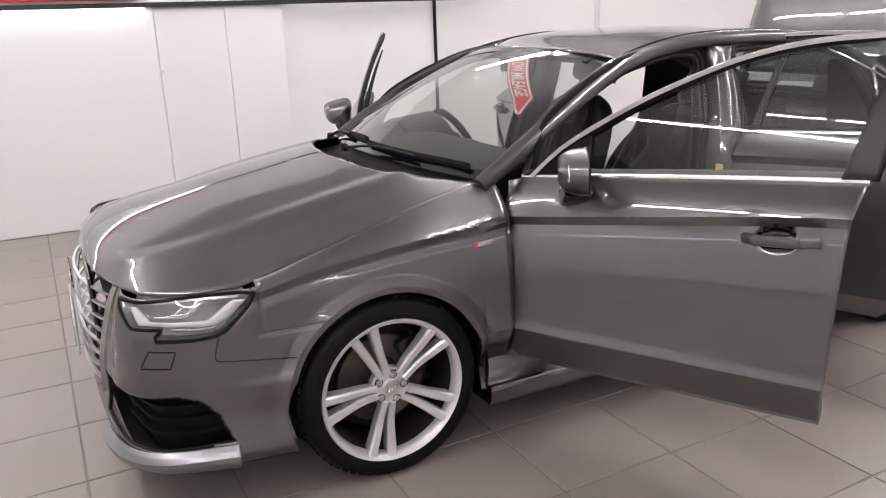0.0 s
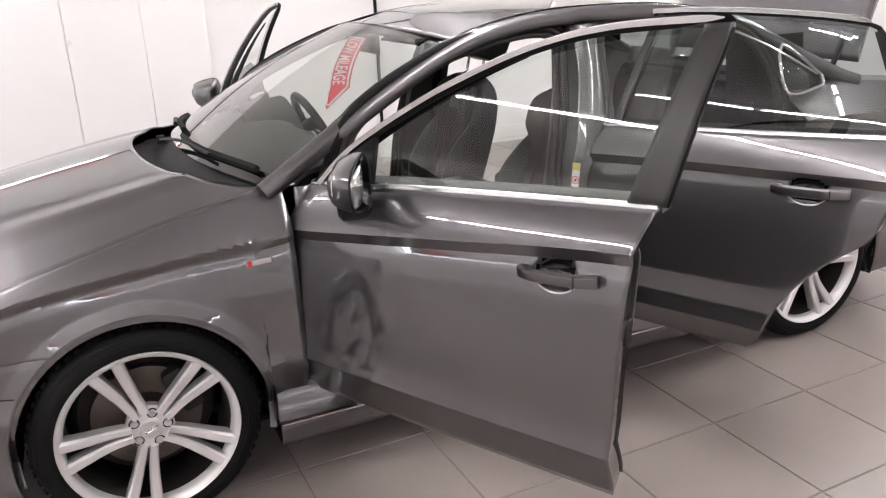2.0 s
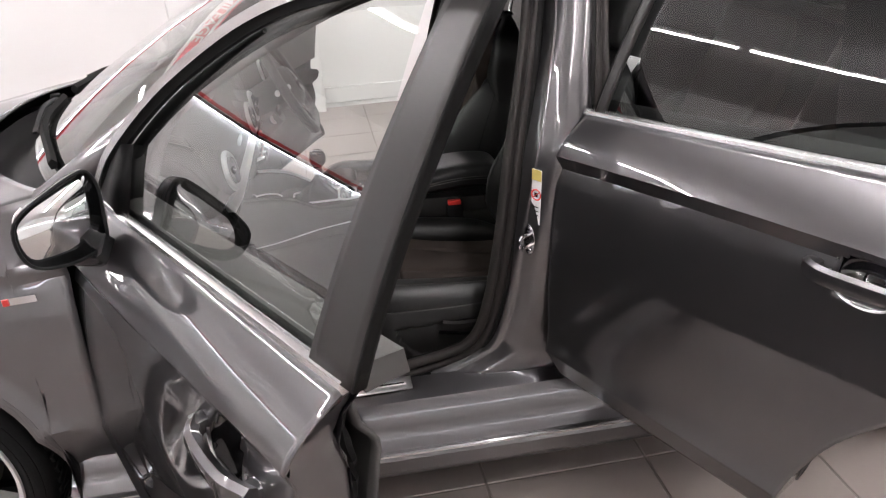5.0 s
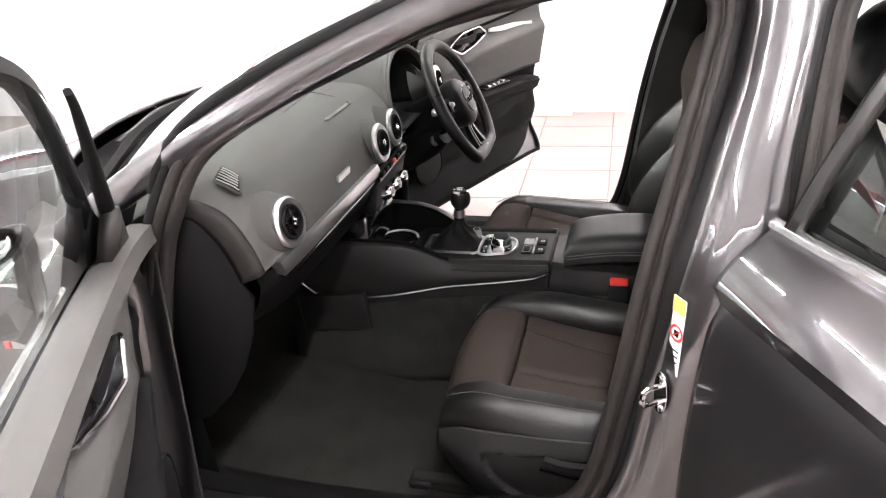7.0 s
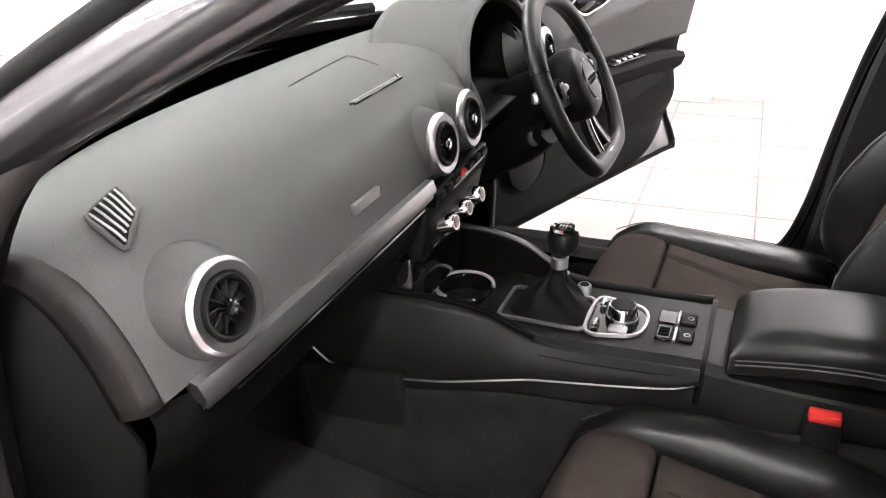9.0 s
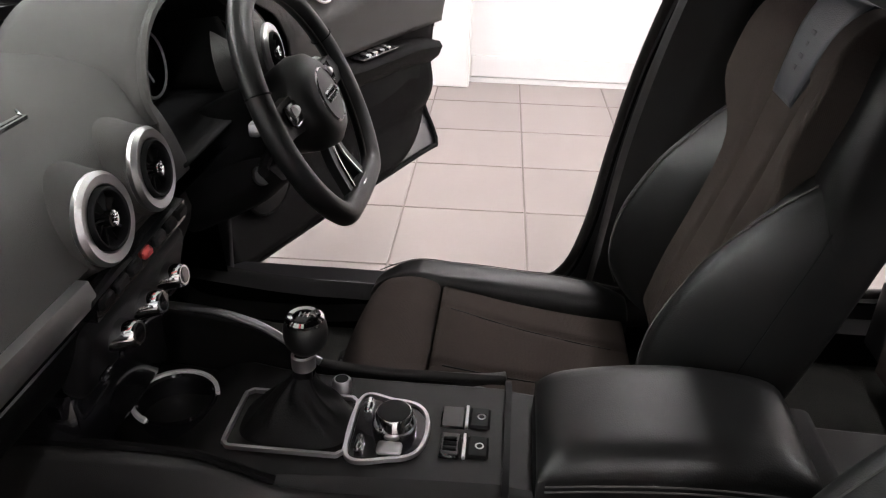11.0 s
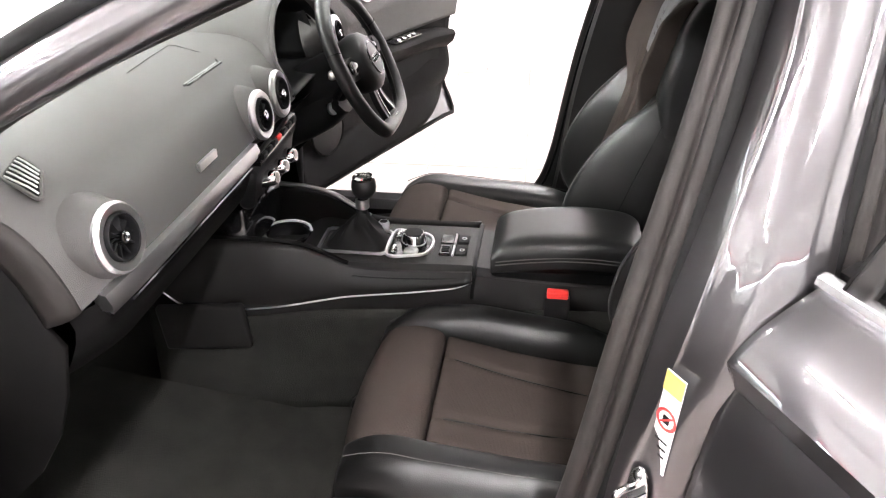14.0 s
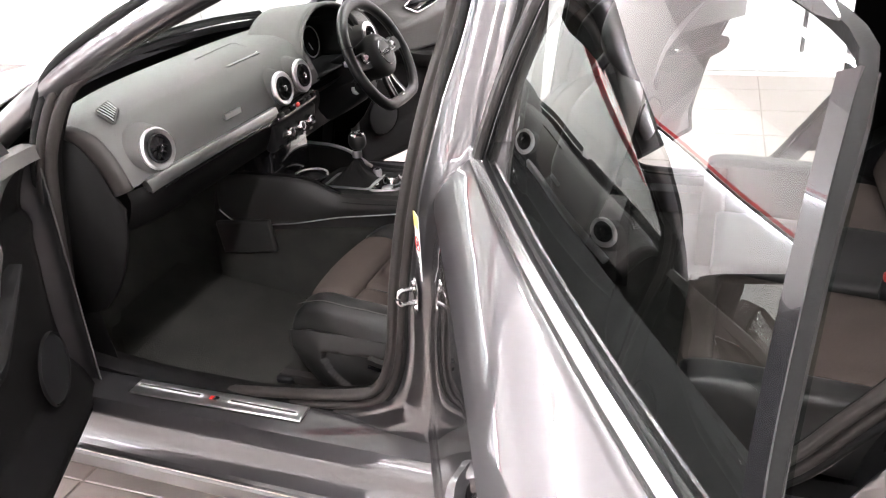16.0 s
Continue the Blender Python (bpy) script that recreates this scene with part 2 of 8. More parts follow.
def box_bm(size, at=(0, 0, 0), bevel=0.0, segs=2, turn=None):
    bm = bmesh.new()
    bmesh.ops.create_cube(bm, size=1.0)
    bmesh.ops.scale(bm, vec=size, verts=bm.verts)
    if bevel:
        bmesh.ops.bevel(bm, geom=list(bm.edges), offset=bevel, segments=segs, profile=0.5, affect="EDGES")
    m = Matrix.Translation(at) @ (turn if turn else Matrix())
    bmesh.ops.transform(bm, matrix=m, verts=bm.verts)
    return bm


def turned_bm(profile, n=32, m=None, closed=False):
    """Turns (radius, height) pairs about the z axis."""
    bm = bmesh.new()
    rings = []
    for r, h in profile:
        rings.append([bm.verts.new((r * math.cos(2 * math.pi * k / n), r * math.sin(2 * math.pi * k / n), h)) for k in range(n)] if r > 1e-6 else [bm.verts.new((0, 0, h))])
    pairs = list(zip(rings, rings[1:])) + ([(rings[-1], rings[0])] if closed else [])
    for a, b in pairs:
        for k in range(n):
            k2 = (k + 1) % n
            if len(a) == 1 and len(b) == 1:
                continue
            if len(a) == 1:
                bm.faces.new([a[0], b[k], b[k2]])
            elif len(b) == 1:
                bm.faces.new([a[k], b[0], a[k2]])
            else:
                bm.faces.new([a[k], b[k], b[k2], a[k2]])
    bmesh.ops.recalc_face_normals(bm, faces=bm.faces)
    if m:
        bmesh.ops.transform(bm, matrix=m, verts=bm.verts)
    return bm


def slab_bm(outline, depth, m=None, bevel=0.0, segs=2):
    """A flat outline of (x, y) pairs, thick along z from 0 to depth."""
    bm = bmesh.new()
    lo = [bm.verts.new((x, y, 0)) for x, y in outline]
    hi = [bm.verts.new((x, y, depth)) for x, y in outline]
    n = len(outline)
    bm.faces.new(lo[::-1])
    top = bm.faces.new(hi)
    for k in range(n):
        bm.faces.new([lo[k], lo[(k + 1) % n], hi[(k + 1) % n], hi[k]])
    bmesh.ops.recalc_face_normals(bm, faces=bm.faces)
    if bevel:
        bmesh.ops.bevel(bm, geom=list(top.edges), offset=bevel, segments=segs, profile=0.5, affect="EDGES")
    if m:
        bmesh.ops.transform(bm, matrix=m, verts=bm.verts)
    return bm


def rounded(w, h, r, n=5, cx=0.0, cy=0.0):
    """A rounded rectangle as (x, y) pairs."""
    out = []
    for sx, sy, a0 in ((1, 1, 0), (-1, 1, 90), (-1, -1, 180), (1, -1, 270)):
        for k in range(n + 1):
            a = radians(a0 + 90 * k / n)
            out.append((cx + sx * (w / 2 - r) + r * math.cos(a), cy + sy * (h / 2 - r) + r * math.sin(a)))
    return out


def pad_bm(fn, nu=18, nv=18, edge=0.14, drop=0.03, depth=0.05):
    """An upholstered pad: fn(u, v, h) gives the place at height h over the pad's face; the rim rolls off and a skirt closes it."""
    def fall(t):
        d = min(t, 1 - t) / edge
        return 0.0 if d >= 1 else 1 - math.sqrt(max(0.0, 1 - (1 - d) ** 2))
    bm = bmesh.new()
    us = [0.5 - 0.5 * math.cos(math.pi * k / nu) for k in range(nu + 1)]
    vs_ = [0.5 - 0.5 * math.cos(math.pi * k / nv) for k in range(nv + 1)]
    vs = [[bm.verts.new(fn(u, v, -drop * max(fall(u), fall(v), min(1, math.hypot(fall(u), fall(v)))))) for v in vs_] for u in us]
    for i in range(nu):
        for j in range(nv):
            bm.faces.new([vs[i][j], vs[i + 1][j], vs[i + 1][j + 1], vs[i][j + 1]])
    rim = [(i, 0) for i in range(nu)] + [(nu, j) for j in range(nv)] + [(i, nv) for i in range(nu, 0, -1)] + [(0, j) for j in range(nv, 0, -1)]
    low = [bm.verts.new(fn(us[i], vs_[j], -depth)) for i, j in rim]
    for k in range(len(rim)):
        k2 = (k + 1) % len(rim)
        a, b = rim[k], rim[k2]
        bm.faces.new([vs[b[0]][b[1]], vs[a[0]][a[1]], low[k], low[k2]])
    bm.faces.new(low)
    bmesh.ops.recalc_face_normals(bm, faces=bm.faces)
    return bm


def merge_bm(*many):
    out = bmesh.new()
    for b in many:
        me = bpy.data.meshes.new("tmp")
        b.to_mesh(me)
        b.free()
        out.from_mesh(me)
        bpy.data.meshes.remove(me)
    return out


def part(name, bm, material, parent=None, label="", sharp=38, thick=0.0, off=0.0, flip=False):
    """Links a bmesh as one mesh object under a thing or a part."""
    me = bpy.data.meshes.new(name)
    if flip:
        bmesh.ops.reverse_faces(bm, faces=bm.faces)
    bm.to_mesh(me)
    bm.free()
    me.materials.append(material)
    me.shade_smooth()
    me.set_sharp_from_angle(angle=radians(sharp))
    ob = new(name, me)
    if parent:
        ob.parent = parent
    if label:
        tagged(ob, label)
    if thick:
        s = ob.modifiers.new("solid", "SOLIDIFY")
        s.thickness, s.offset = thick, off
    return ob


def mirror_bm(bm):
    """A copy on the other side of the car's middle plane."""
    b = bm.copy()
    bmesh.ops.scale(b, vec=(1, -1, 1), verts=b.verts)
    bmesh.ops.reverse_faces(b, faces=b.faces)
    return b


def both(name, bm, material, parent, **kw):
    """The part and its mirror twin."""
    twin = mirror_bm(bm)
    return part(name, bm, material, parent, **kw), part(name, twin, material, parent, **kw)


def axes(origin, z, up=(0, 0, 1)):
    """A frame whose z axis is z, with y near up."""
    z = Vector(z).normalized()
    x = Vector(up).cross(z).normalized()
    y = z.cross(x)
    return Matrix.Translation(origin) @ Matrix((x, y, z)).transposed().to_4x4()


# ---- the showroom ----
X0, X1, Y0, Y1, HT = ROOM


def room():
    floor_base = tagged(part("floor", box_bm((X1 - X0 + 0.4, Y1 - Y0 + 0.6, 0.1), ((X0 + X1) / 2, (Y0 + Y1) / 2 + 0.1, -0.054)), GROUT), "square beige ceramic floor tiles with grey grout", "floor", kind="structure")
    ceiling = tagged(part("ceiling", box_bm((X1 - X0 + 0.4, Y1 - Y0 + 0.6, 0.1), ((X0 + X1) / 2, (Y0 + Y1) / 2, HT + 0.05)), CEIL), "plain showroom ceiling with strip lights, paled to bounce light", "ceiling", kind="structure")

    def wall(name, bm, label="white painted panel wall with fine joints", mat=WALL):
        return tagged(part(name, bm, mat), label, "wall", kind="structure")
    # north wall: a proud run of panels up to x = 0.96, set back beyond it
    north = wall("wall_north", merge_bm(box_bm((0.96 - X0, 0.2, HT), ((X0 + 0.96) / 2, Y1 + 0.1, HT / 2)), box_bm((X1 - 0.96, 0.2, HT), ((X1 + 0.96) / 2, Y1 + 0.22, HT / 2))))
    wall("wall_south", box_bm((X1 - X0, 0.2, HT), ((X0 + X1) / 2, Y0 - 0.1, HT / 2)), "plain unseen wall, paled to bounce light", GREYWALL)
    wall("wall_west", box_bm((0.2, Y1 - Y0 + 0.4, HT), (X0 - 0.1, (Y0 + Y1) / 2, HT / 2)))
    wall("wall_east", box_bm((0.2, Y1 - Y0 + 0.6, HT), (X1 + 0.1, (Y0 + Y1) / 2 + 0.1, HT / 2)), "plain unseen wall, paled to bounce light", GREYWALL)
    # panels of the proud run, with open joints
    joints = [-5.15, -3.6, -2.1, -0.05, 0.487, 0.955]
    for a, b in zip(joints, joints[1:]):
        part("panel", box_bm((b - a - 0.006, 0.012, 1.63), ((a + b) / 2, Y1 - 0.006, 0.82), 0.002, 1), WALL, north)
    part("panel_catch", turned_bm([(0, 0.014), (0.012, 0.012), (0.014, 0)], 14, axes((-0.03, Y1 - 0.012, 1.165), (0, -1, 0))), WHITE, north)
    # skirting and joints of the set-back run
    base = tagged(part("baseboard", merge_bm(box_bm((X1 - 0.97, 0.02, 0.12), ((X1 + 0.97) / 2, Y1 + 0.11, 0.095), 0.003, 1), box_bm((X1 - 0.97, 0.012, 0.03), ((X1 + 0.97) / 2, Y1 + 0.114, 0.016))), WALL), "white skirting board with a thin shadow gap", "skirting", kind="structure")
    post = tagged(part("wall_post", merge_bm(box_bm((0.022, 0.03, HT - 0.17), (2.40, Y1 + 0.106, HT / 2 + 0.08), 0.003, 1)), PLASTIC), "thin black upright strip on the white wall", "trim", kind="structure")
    edge = tagged(part("wall_post", box_bm((0.05, 0.02, HT - 0.17), (4.25, Y1 + 0.11, HT / 2 + 0.08), 0.003, 1), SATIN), "thin silver upright strip on the white wall", "trim", kind="structure")
    # red fascia with a black rail and a light strip below it, round the room
    z = 1.66
    runs = [("x", X0, -0.12, Y1 - 0.035, 1), ("x", -0.12, 2.9, Y1 - 0.035, 0), ("y", Y0, Y1, X0 + 0.035, 1), ("x", X0, X1, Y0 + 0.035, 1)]
    for axis, a, b, c, lit in runs:
        ln, mid = b - a, (a + b) / 2

        def bar(w, h, dz, mat, nm, label, proud=0.0):
            size = (ln, w, h) if axis == "x" else (w, ln, h)
            sgn = -1 if c > 0 else 1
            at = (mid, c + sgn * proud, z + dz) if axis == "x" else (c + proud, mid, z + dz)
            return tagged(part(nm, box_bm(size, at, 0.002, 1), mat), label, "trim", kind="structure")
        bar(0.06, 0.035, 0.0, GLOSS, "rail", "black rail along the wall")
        if lit:
            bar(0.045, 0.05, 0.062, BANNER, "fascia", "red fascia board above the black rail")
            bar(0.02, 0.016, -0.030, STRIP, "led_strip", "lit white light strip under the rail")
    return floor_base


FLOOR = room()


def strip_light():
    e = tagged(new("ceiling_light"), "long white tube light on the ceiling, lit", "ceiling light", "ceiling tube lights")
    part("housing", box_bm((1.52, 0.09, 0.05), (0, 0, 0.045), 0.008, 2), WHITE, e)
    part("tube", tube_bm([(-0.73, 0, 0), (0.73, 0, 0)], 0.015, 12), TUBE, e)
    for x in (-0.745, 0.745):
        part("end_cap", box_bm((0.03, 0.055, 0.06), (x, 0, 0.008), 0.006, 1), WHITE, e)
    return e


light = strip_light()
first = True
for x in (-1.6, 1.7, 5.0):
    for k in ((0, 1, 2, 3, 4) if x < 0 else (1, 2, 3, 4)):
        at = pose(x, -4.2 + 1.56 * k, HT - 0.072, 0, 0, 90)
        if first:
            light.matrix_basis = at
            first = False
        else:
            copy_thing(light, at)


# ---- the car: x rearward from the front axle, y across, z up ----
CAR = tagged(new("car"), "metallic grey saloon car with all doors open on tiled floor", "car")
R_ARCH = 0.352
REAR = 2.637

CREASE = [(-0.45, 0.724), (-0.2, 0.774), (0.1, 0.806), (0.47, 0.828), (1.0, 0.88), (1.52, 0.925), (2.1, 0.94), (2.6, 0.945), (3.2, 0.93), (3.5, 0.91)]
BELT = [(-0.45, 0.752), (-0.40, 0.758), (-0.2, 0.812), (0, 0.862), (0.2, 0.905), (0.43, 0.941), (0.5, 0.95), (1.0, 0.985), (1.55, 1.01), (2.5, 1.035), (2.9, 1.06), (3.4, 1.02)]
BELT_Y = [(-0.45, 0.80), (-0.2, 0.80), (0.1, 0.775), (0.43, 0.712), (0.5, 0.752), (0.7, 0.774), (1.1, 0.782), (1.5, 0.785), (1.9, 0.775), (2.2, 0.755), (2.5, 0.724), (2.9, 0.675), (3.4, 0.63)]
WIDE = [(-0.80, 0.745), (-0.74, 0.785), (-0.6, 0.832), (-0.41, 0.862), (-0.2, 0.874), (0, 0.882), (0.3, 0.878), (0.45, 0.880), (1.0, 0.893), (1.5, 0.898), (2.2, 0.890), (2.64, 0.887), (3.0, 0.868), (3.3, 0.82), (3.5, 0.72)]
CREASE_IN = [(-0.45, -0.012), (0.0, -0.028), (0.47, -0.038), (1.0, -0.041), (1.6, -0.045), (2.6, -0.024)]
LOWER = [(0.18, -0.05), (0.22, -0.022), (0.30, -0.060), (0.34, -0.046), (0.434, 0.000), (0.440, 0.0032), (0.444, 0.004), (0.448, 0.0032), (0.47, -0.0025), (0.49, -0.0055), (0.51, -0.0073), (0.54, -0.0085), (0.58, -0.0090), (1.0, -0.0090)]


def half_width(x, z):
    """The body's half width at x and height z, up to the belt."""
    zc, zb, yb, w = mono(x, CREASE), mono(x, BELT), mono(x, BELT_Y), mono(x, WIDE)
    ci = mono(x, CREASE_IN)
    top = w + ci + 0.004
    if z <= zc:
        t = max(0.0, min(1.0, (z - 0.5) / (zc - 0.5)))
        y = w + mono(z, LOWER) + ci * t * t - 0.004 * max(0.0, 1 - abs(z - zc + 0.03) / 0.03)
        if z > zc - 0.03:
            y += (top - y) * ((z - zc + 0.03) / 0.03)
    else:
        t = min(1.3, (z - zc) / max(0.02, zb - zc))
        y = top + (yb - top) * t + 0.010 * math.sin(math.pi * min(1, t))
    for hub in (0.0, REAR):
        r = math.hypot(x - hub, z - 0.315)
        y += 0.013 * max(0.0, 1 - abs(r - R_ARCH) / 0.045)
    return y


def arch_low(x, floor_z, hubs=(0.0, REAR)):
    for hub in hubs:
        d = abs(x - hub)
        if d < R_ARCH:
            return max(floor_z, 0.315 + math.sqrt(R_ARCH ** 2 - d * d))
    return floor_z


REAR_EDGE = [(0.36, 2.135), (0.40, 2.175), (0.50, 2.215), (0.6, 2.272), (0.7, 2.362), (0.78, 2.45), (0.88, 2.485), (1.04, 2.495)]


def side_panel(name, xs, lo, hi, nz, label, mat=PAINT, thick=0.004, edge=None):
    """A body side sheet between two height curves, both sides of the car."""
    def fn(u, v):
        x = xs[round(u * (len(xs) - 1))]
        z = lo(x) + (hi(x) - lo(x)) * v
        if edge:
            x = max(x, edge(z))
        return (x, -half_width(x, z), z)
    bm = grid_bm(fn, len(xs) - 1, nz)
    bmesh.ops.remove_doubles(bm, verts=bm.verts, dist=0.0004)
    return both(name, bm, mat, CAR, label=label, thick=thick, sharp=32)


def arch_steps(hub, a, b):
    """Stations along x that follow a wheel arch closely."""
    xs = {round(hub + R_ARCH * math.cos(radians(k * 4.5)), 4) for k in range(41)}
    xs |= {round(a + (b - a) * k / 40, 4) for k in range(41)}
    return sorted(x for x in xs if a <= x <= b)


# front wings, quarter panels, sills
side_panel("front_wing", arch_steps(0, -0.4055, 0.468), lambda x: max(0.604 if x < -0.2 else 0.0, arch_low(x, 0.245)), lambda x: mono(x, BELT) - 0.0015, 34, "grey front wing with a sharp crease")
side_panel("quarter_panel", arch_steps(REAR, 2.20, 3.46), lambda x: max(arch_low(x, 0.26), 0.26 if x > 2.3 else 0.45), lambda x: mono(x, BELT), 30, "grey rear quarter panel", edge=lambda z: mono(z, REAR_EDGE))


def sills():
    prof = [(-0.868, 0.165), (-0.882, 0.185), (-0.886, 0.225), (-0.880, 0.238), (-0.868, 0.242), (-0.852, 0.262), (-0.842, 0.290), (-0.836, 0.318), (-0.815, 0.345), (-0.790, 0.352), (-0.735, 0.358), (-0.705, 0.345), (-0.695, 0.30), (-0.69, 0.20), (-0.75, 0.165)]
    xs = [0.362 + (2.235 - 0.362) * k / 30 for k in range(31)]

    def fn(u, v):
        y, z = prof[round(v * len(prof)) % len(prof)]
        return (xs[round(u * 30)], y, z)
    bm = grid_bm(fn, 30, len(prof), wrap_v=True)
    both("sill", bm, PAINT, CAR, label="grey painted door sill and skirt", sharp=28)
    strip = sweep_bm([(0.366, -0.884, 0.2405), (2.23, -0.884, 0.2405)], [(-0.003, -0.003), (0.003, -0.003), (0.004, 0.003), (-0.003, 0.003)])
    both("sill_strip", strip, CHROME, CAR, label="thin bright strip along the sill")
    # tread plates; the lit outline of each insert is painted in white
    for s in (-1,):
        plate = part("tread_plate", box_bm((0.46, 0.052, 0.006), (0.93, s * 0.763, 0.3595), 0.002, 1, Matrix.Rotation(radians(-1.2 * s), 4, "Z")), SATIN, CAR, "brushed aluminium tread plate")
        for cx in (0.80, 1.055):
            ins = part("insert", box_bm((0.18, 0.013, 0.002), (cx, s * 0.763, 0.3635), 0.0008, 1), WHITE, plate, "pale outlined insert")
            part("insert_core", box_bm((0.172, 0.006, 0.002), (cx, s * 0.763, 0.3642), 0.0004, 1), DARKMETAL, ins)
        part("emblem", box_bm((0.010, 0.013, 0.002), (0.918, s * 0.763, 0.3635), 0.0008, 1), RED, plate, "small red emblem")
        part("emblem", box_bm((0.012, 0.013, 0.002), (0.931, s * 0.763, 0.3635), 0.0008, 1), CHROME, plate, "small bright emblem")


sills()

# nose: bumper skin round the front
PLAN = [(-0.205, 0.874), (-0.30, 0.872), (-0.42, 0.862), (-0.55, 0.843), (-0.66, 0.818), (-0.735, 0.783), (-0.785, 0.728), (-0.822, 0.64), (-0.848, 0.48), (-0.864, 0.30), (-0.872, 0.14), (-0.875, 0.0)]
PLAN_LINE = flow([(x, y, 0) for x, y in PLAN], 121)
SETBACK = [(0.17, 0.05), (0.20, 0.022), (0.235, 0.004), (0.27, 0.010), (0.34, 0.020), (0.45, 0.004), (0.55, 0.0), (0.62, 0.006), (0.70, 0.022), (0.745, 0.045)]


# the upper corners beside the grille are swept back
SWEEP_Y = [(0.20, 0.0), (0.30, 0.35), (0.42, 1.0), (0.54, 0.95), (0.68, 0.25), (0.76, 0.0)]
SWEEP_Z = [(0.34, 0.0), (0.45, 0.30), (0.62, 0.9), (0.70, 1.0)]


def nose(u, z, out=0.0):
    """A place on the bumper: u from the wheel arch (0) to the middle (1)."""
    p = PLAN_LINE[0].lerp(PLAN_LINE[0], 0)
    k = min(119.999, max(0.0, u * 120))
    i = int(k)
    p = PLAN_LINE[i].lerp(PLAN_LINE[i + 1], k - i)
    t = (PLAN_LINE[i + 1] - PLAN_LINE[i]).normalized()
    n = Vector((-t.y, t.x, 0))
    if n.x > 0 or (abs(n.x) < 1e-4 and n.y < 0):
        n = -n
    s = out - mono(z, SETBACK) - 0.050 * mono(p.y, SWEEP_Y) * mono(z, SWEEP_Z)
    front = Vector((p.x + n.x * s, -(p.y + n.y * s), z))
    b = max(0.0, min(1.0, (p.x + 0.60) / 0.18))
    if b == 0.0:
        return front
    # the skin runs over into the side of the body
    b = b * b * (3 - 2 * b)
    xc, zc = max(-0.45, p.x), max(z, 0.44)
    wide = half_width(xc, zc) + mono(p.x, WIDE) - mono(xc, WIDE) - max(0.0, mono(z, SETBACK) - mono(zc, SETBACK))
    if z < zc:
        wide += 0.013 * (max(0.0, 1 - abs(math.hypot(p.x, z - 0.315) - R_ARCH) / 0.045) - max(0.0, 1 - abs(math.hypot(p.x, zc - 0.315) - R_ARCH) / 0.045))
    return front.lerp(Vector((p.x, -wide - out, z)), b)


U_OF_X = [(PLAN_LINE[k].x, k / 120) for k in range(121)][::-1]


def u_at(x):
    return mono(x, U_OF_X)


HOOD_EDGE = [(-0.868, 0.735), (-0.8, 0.738), (-0.6, 0.742), (-0.45, 0.7455), (-0.40, 0.757), (-0.2, 0.812), (0, 0.862), (0.2, 0.905), (0.43, 0.941)]
LAMP = [(-0.812, 0.727), (-0.70, 0.733), (-0.598, 0.737), (-0.45, 0.738), (-0.414, 0.732), (-0.431, 0.697), (-0.507, 0.630), (-0.536, 0.618), (-0.60, 0.615), (-0.699, 0.620), (-0.701, 0.634), (-0.681, 0.655), (-0.765, 0.659)]
INTAKE = [(-0.853, 0.425), (-0.80, 0.443), (-0.664, 0.441), (-0.60, 0.415), (-0.556, 0.359), (-0.518, 0.266), (-0.60, 0.262), (-0.72, 0.260), (-0.815, 0.258), (-0.856, 0.260)]
GRILLE = [(-0.842, 0.722), (-0.8465, 0.66), (-0.8505, 0.56), (-0.854, 0.45), (-0.859, 0.32), (-0.8749, 0.30), (-0.8749, 0.722)]


def inside(x, z, poly):
    hit = False
    for (x1, z1), (x2, z2) in zip(poly, poly[1:] + poly[:1]):
        if (z1 > z) != (z2 > z) and x < (x2 - x1) * (z - z1) / (z2 - z1) + x1:
            hit = not hit
    return hit


def in_u(poly):
    return [(u_at(x), z) for x, z in poly]


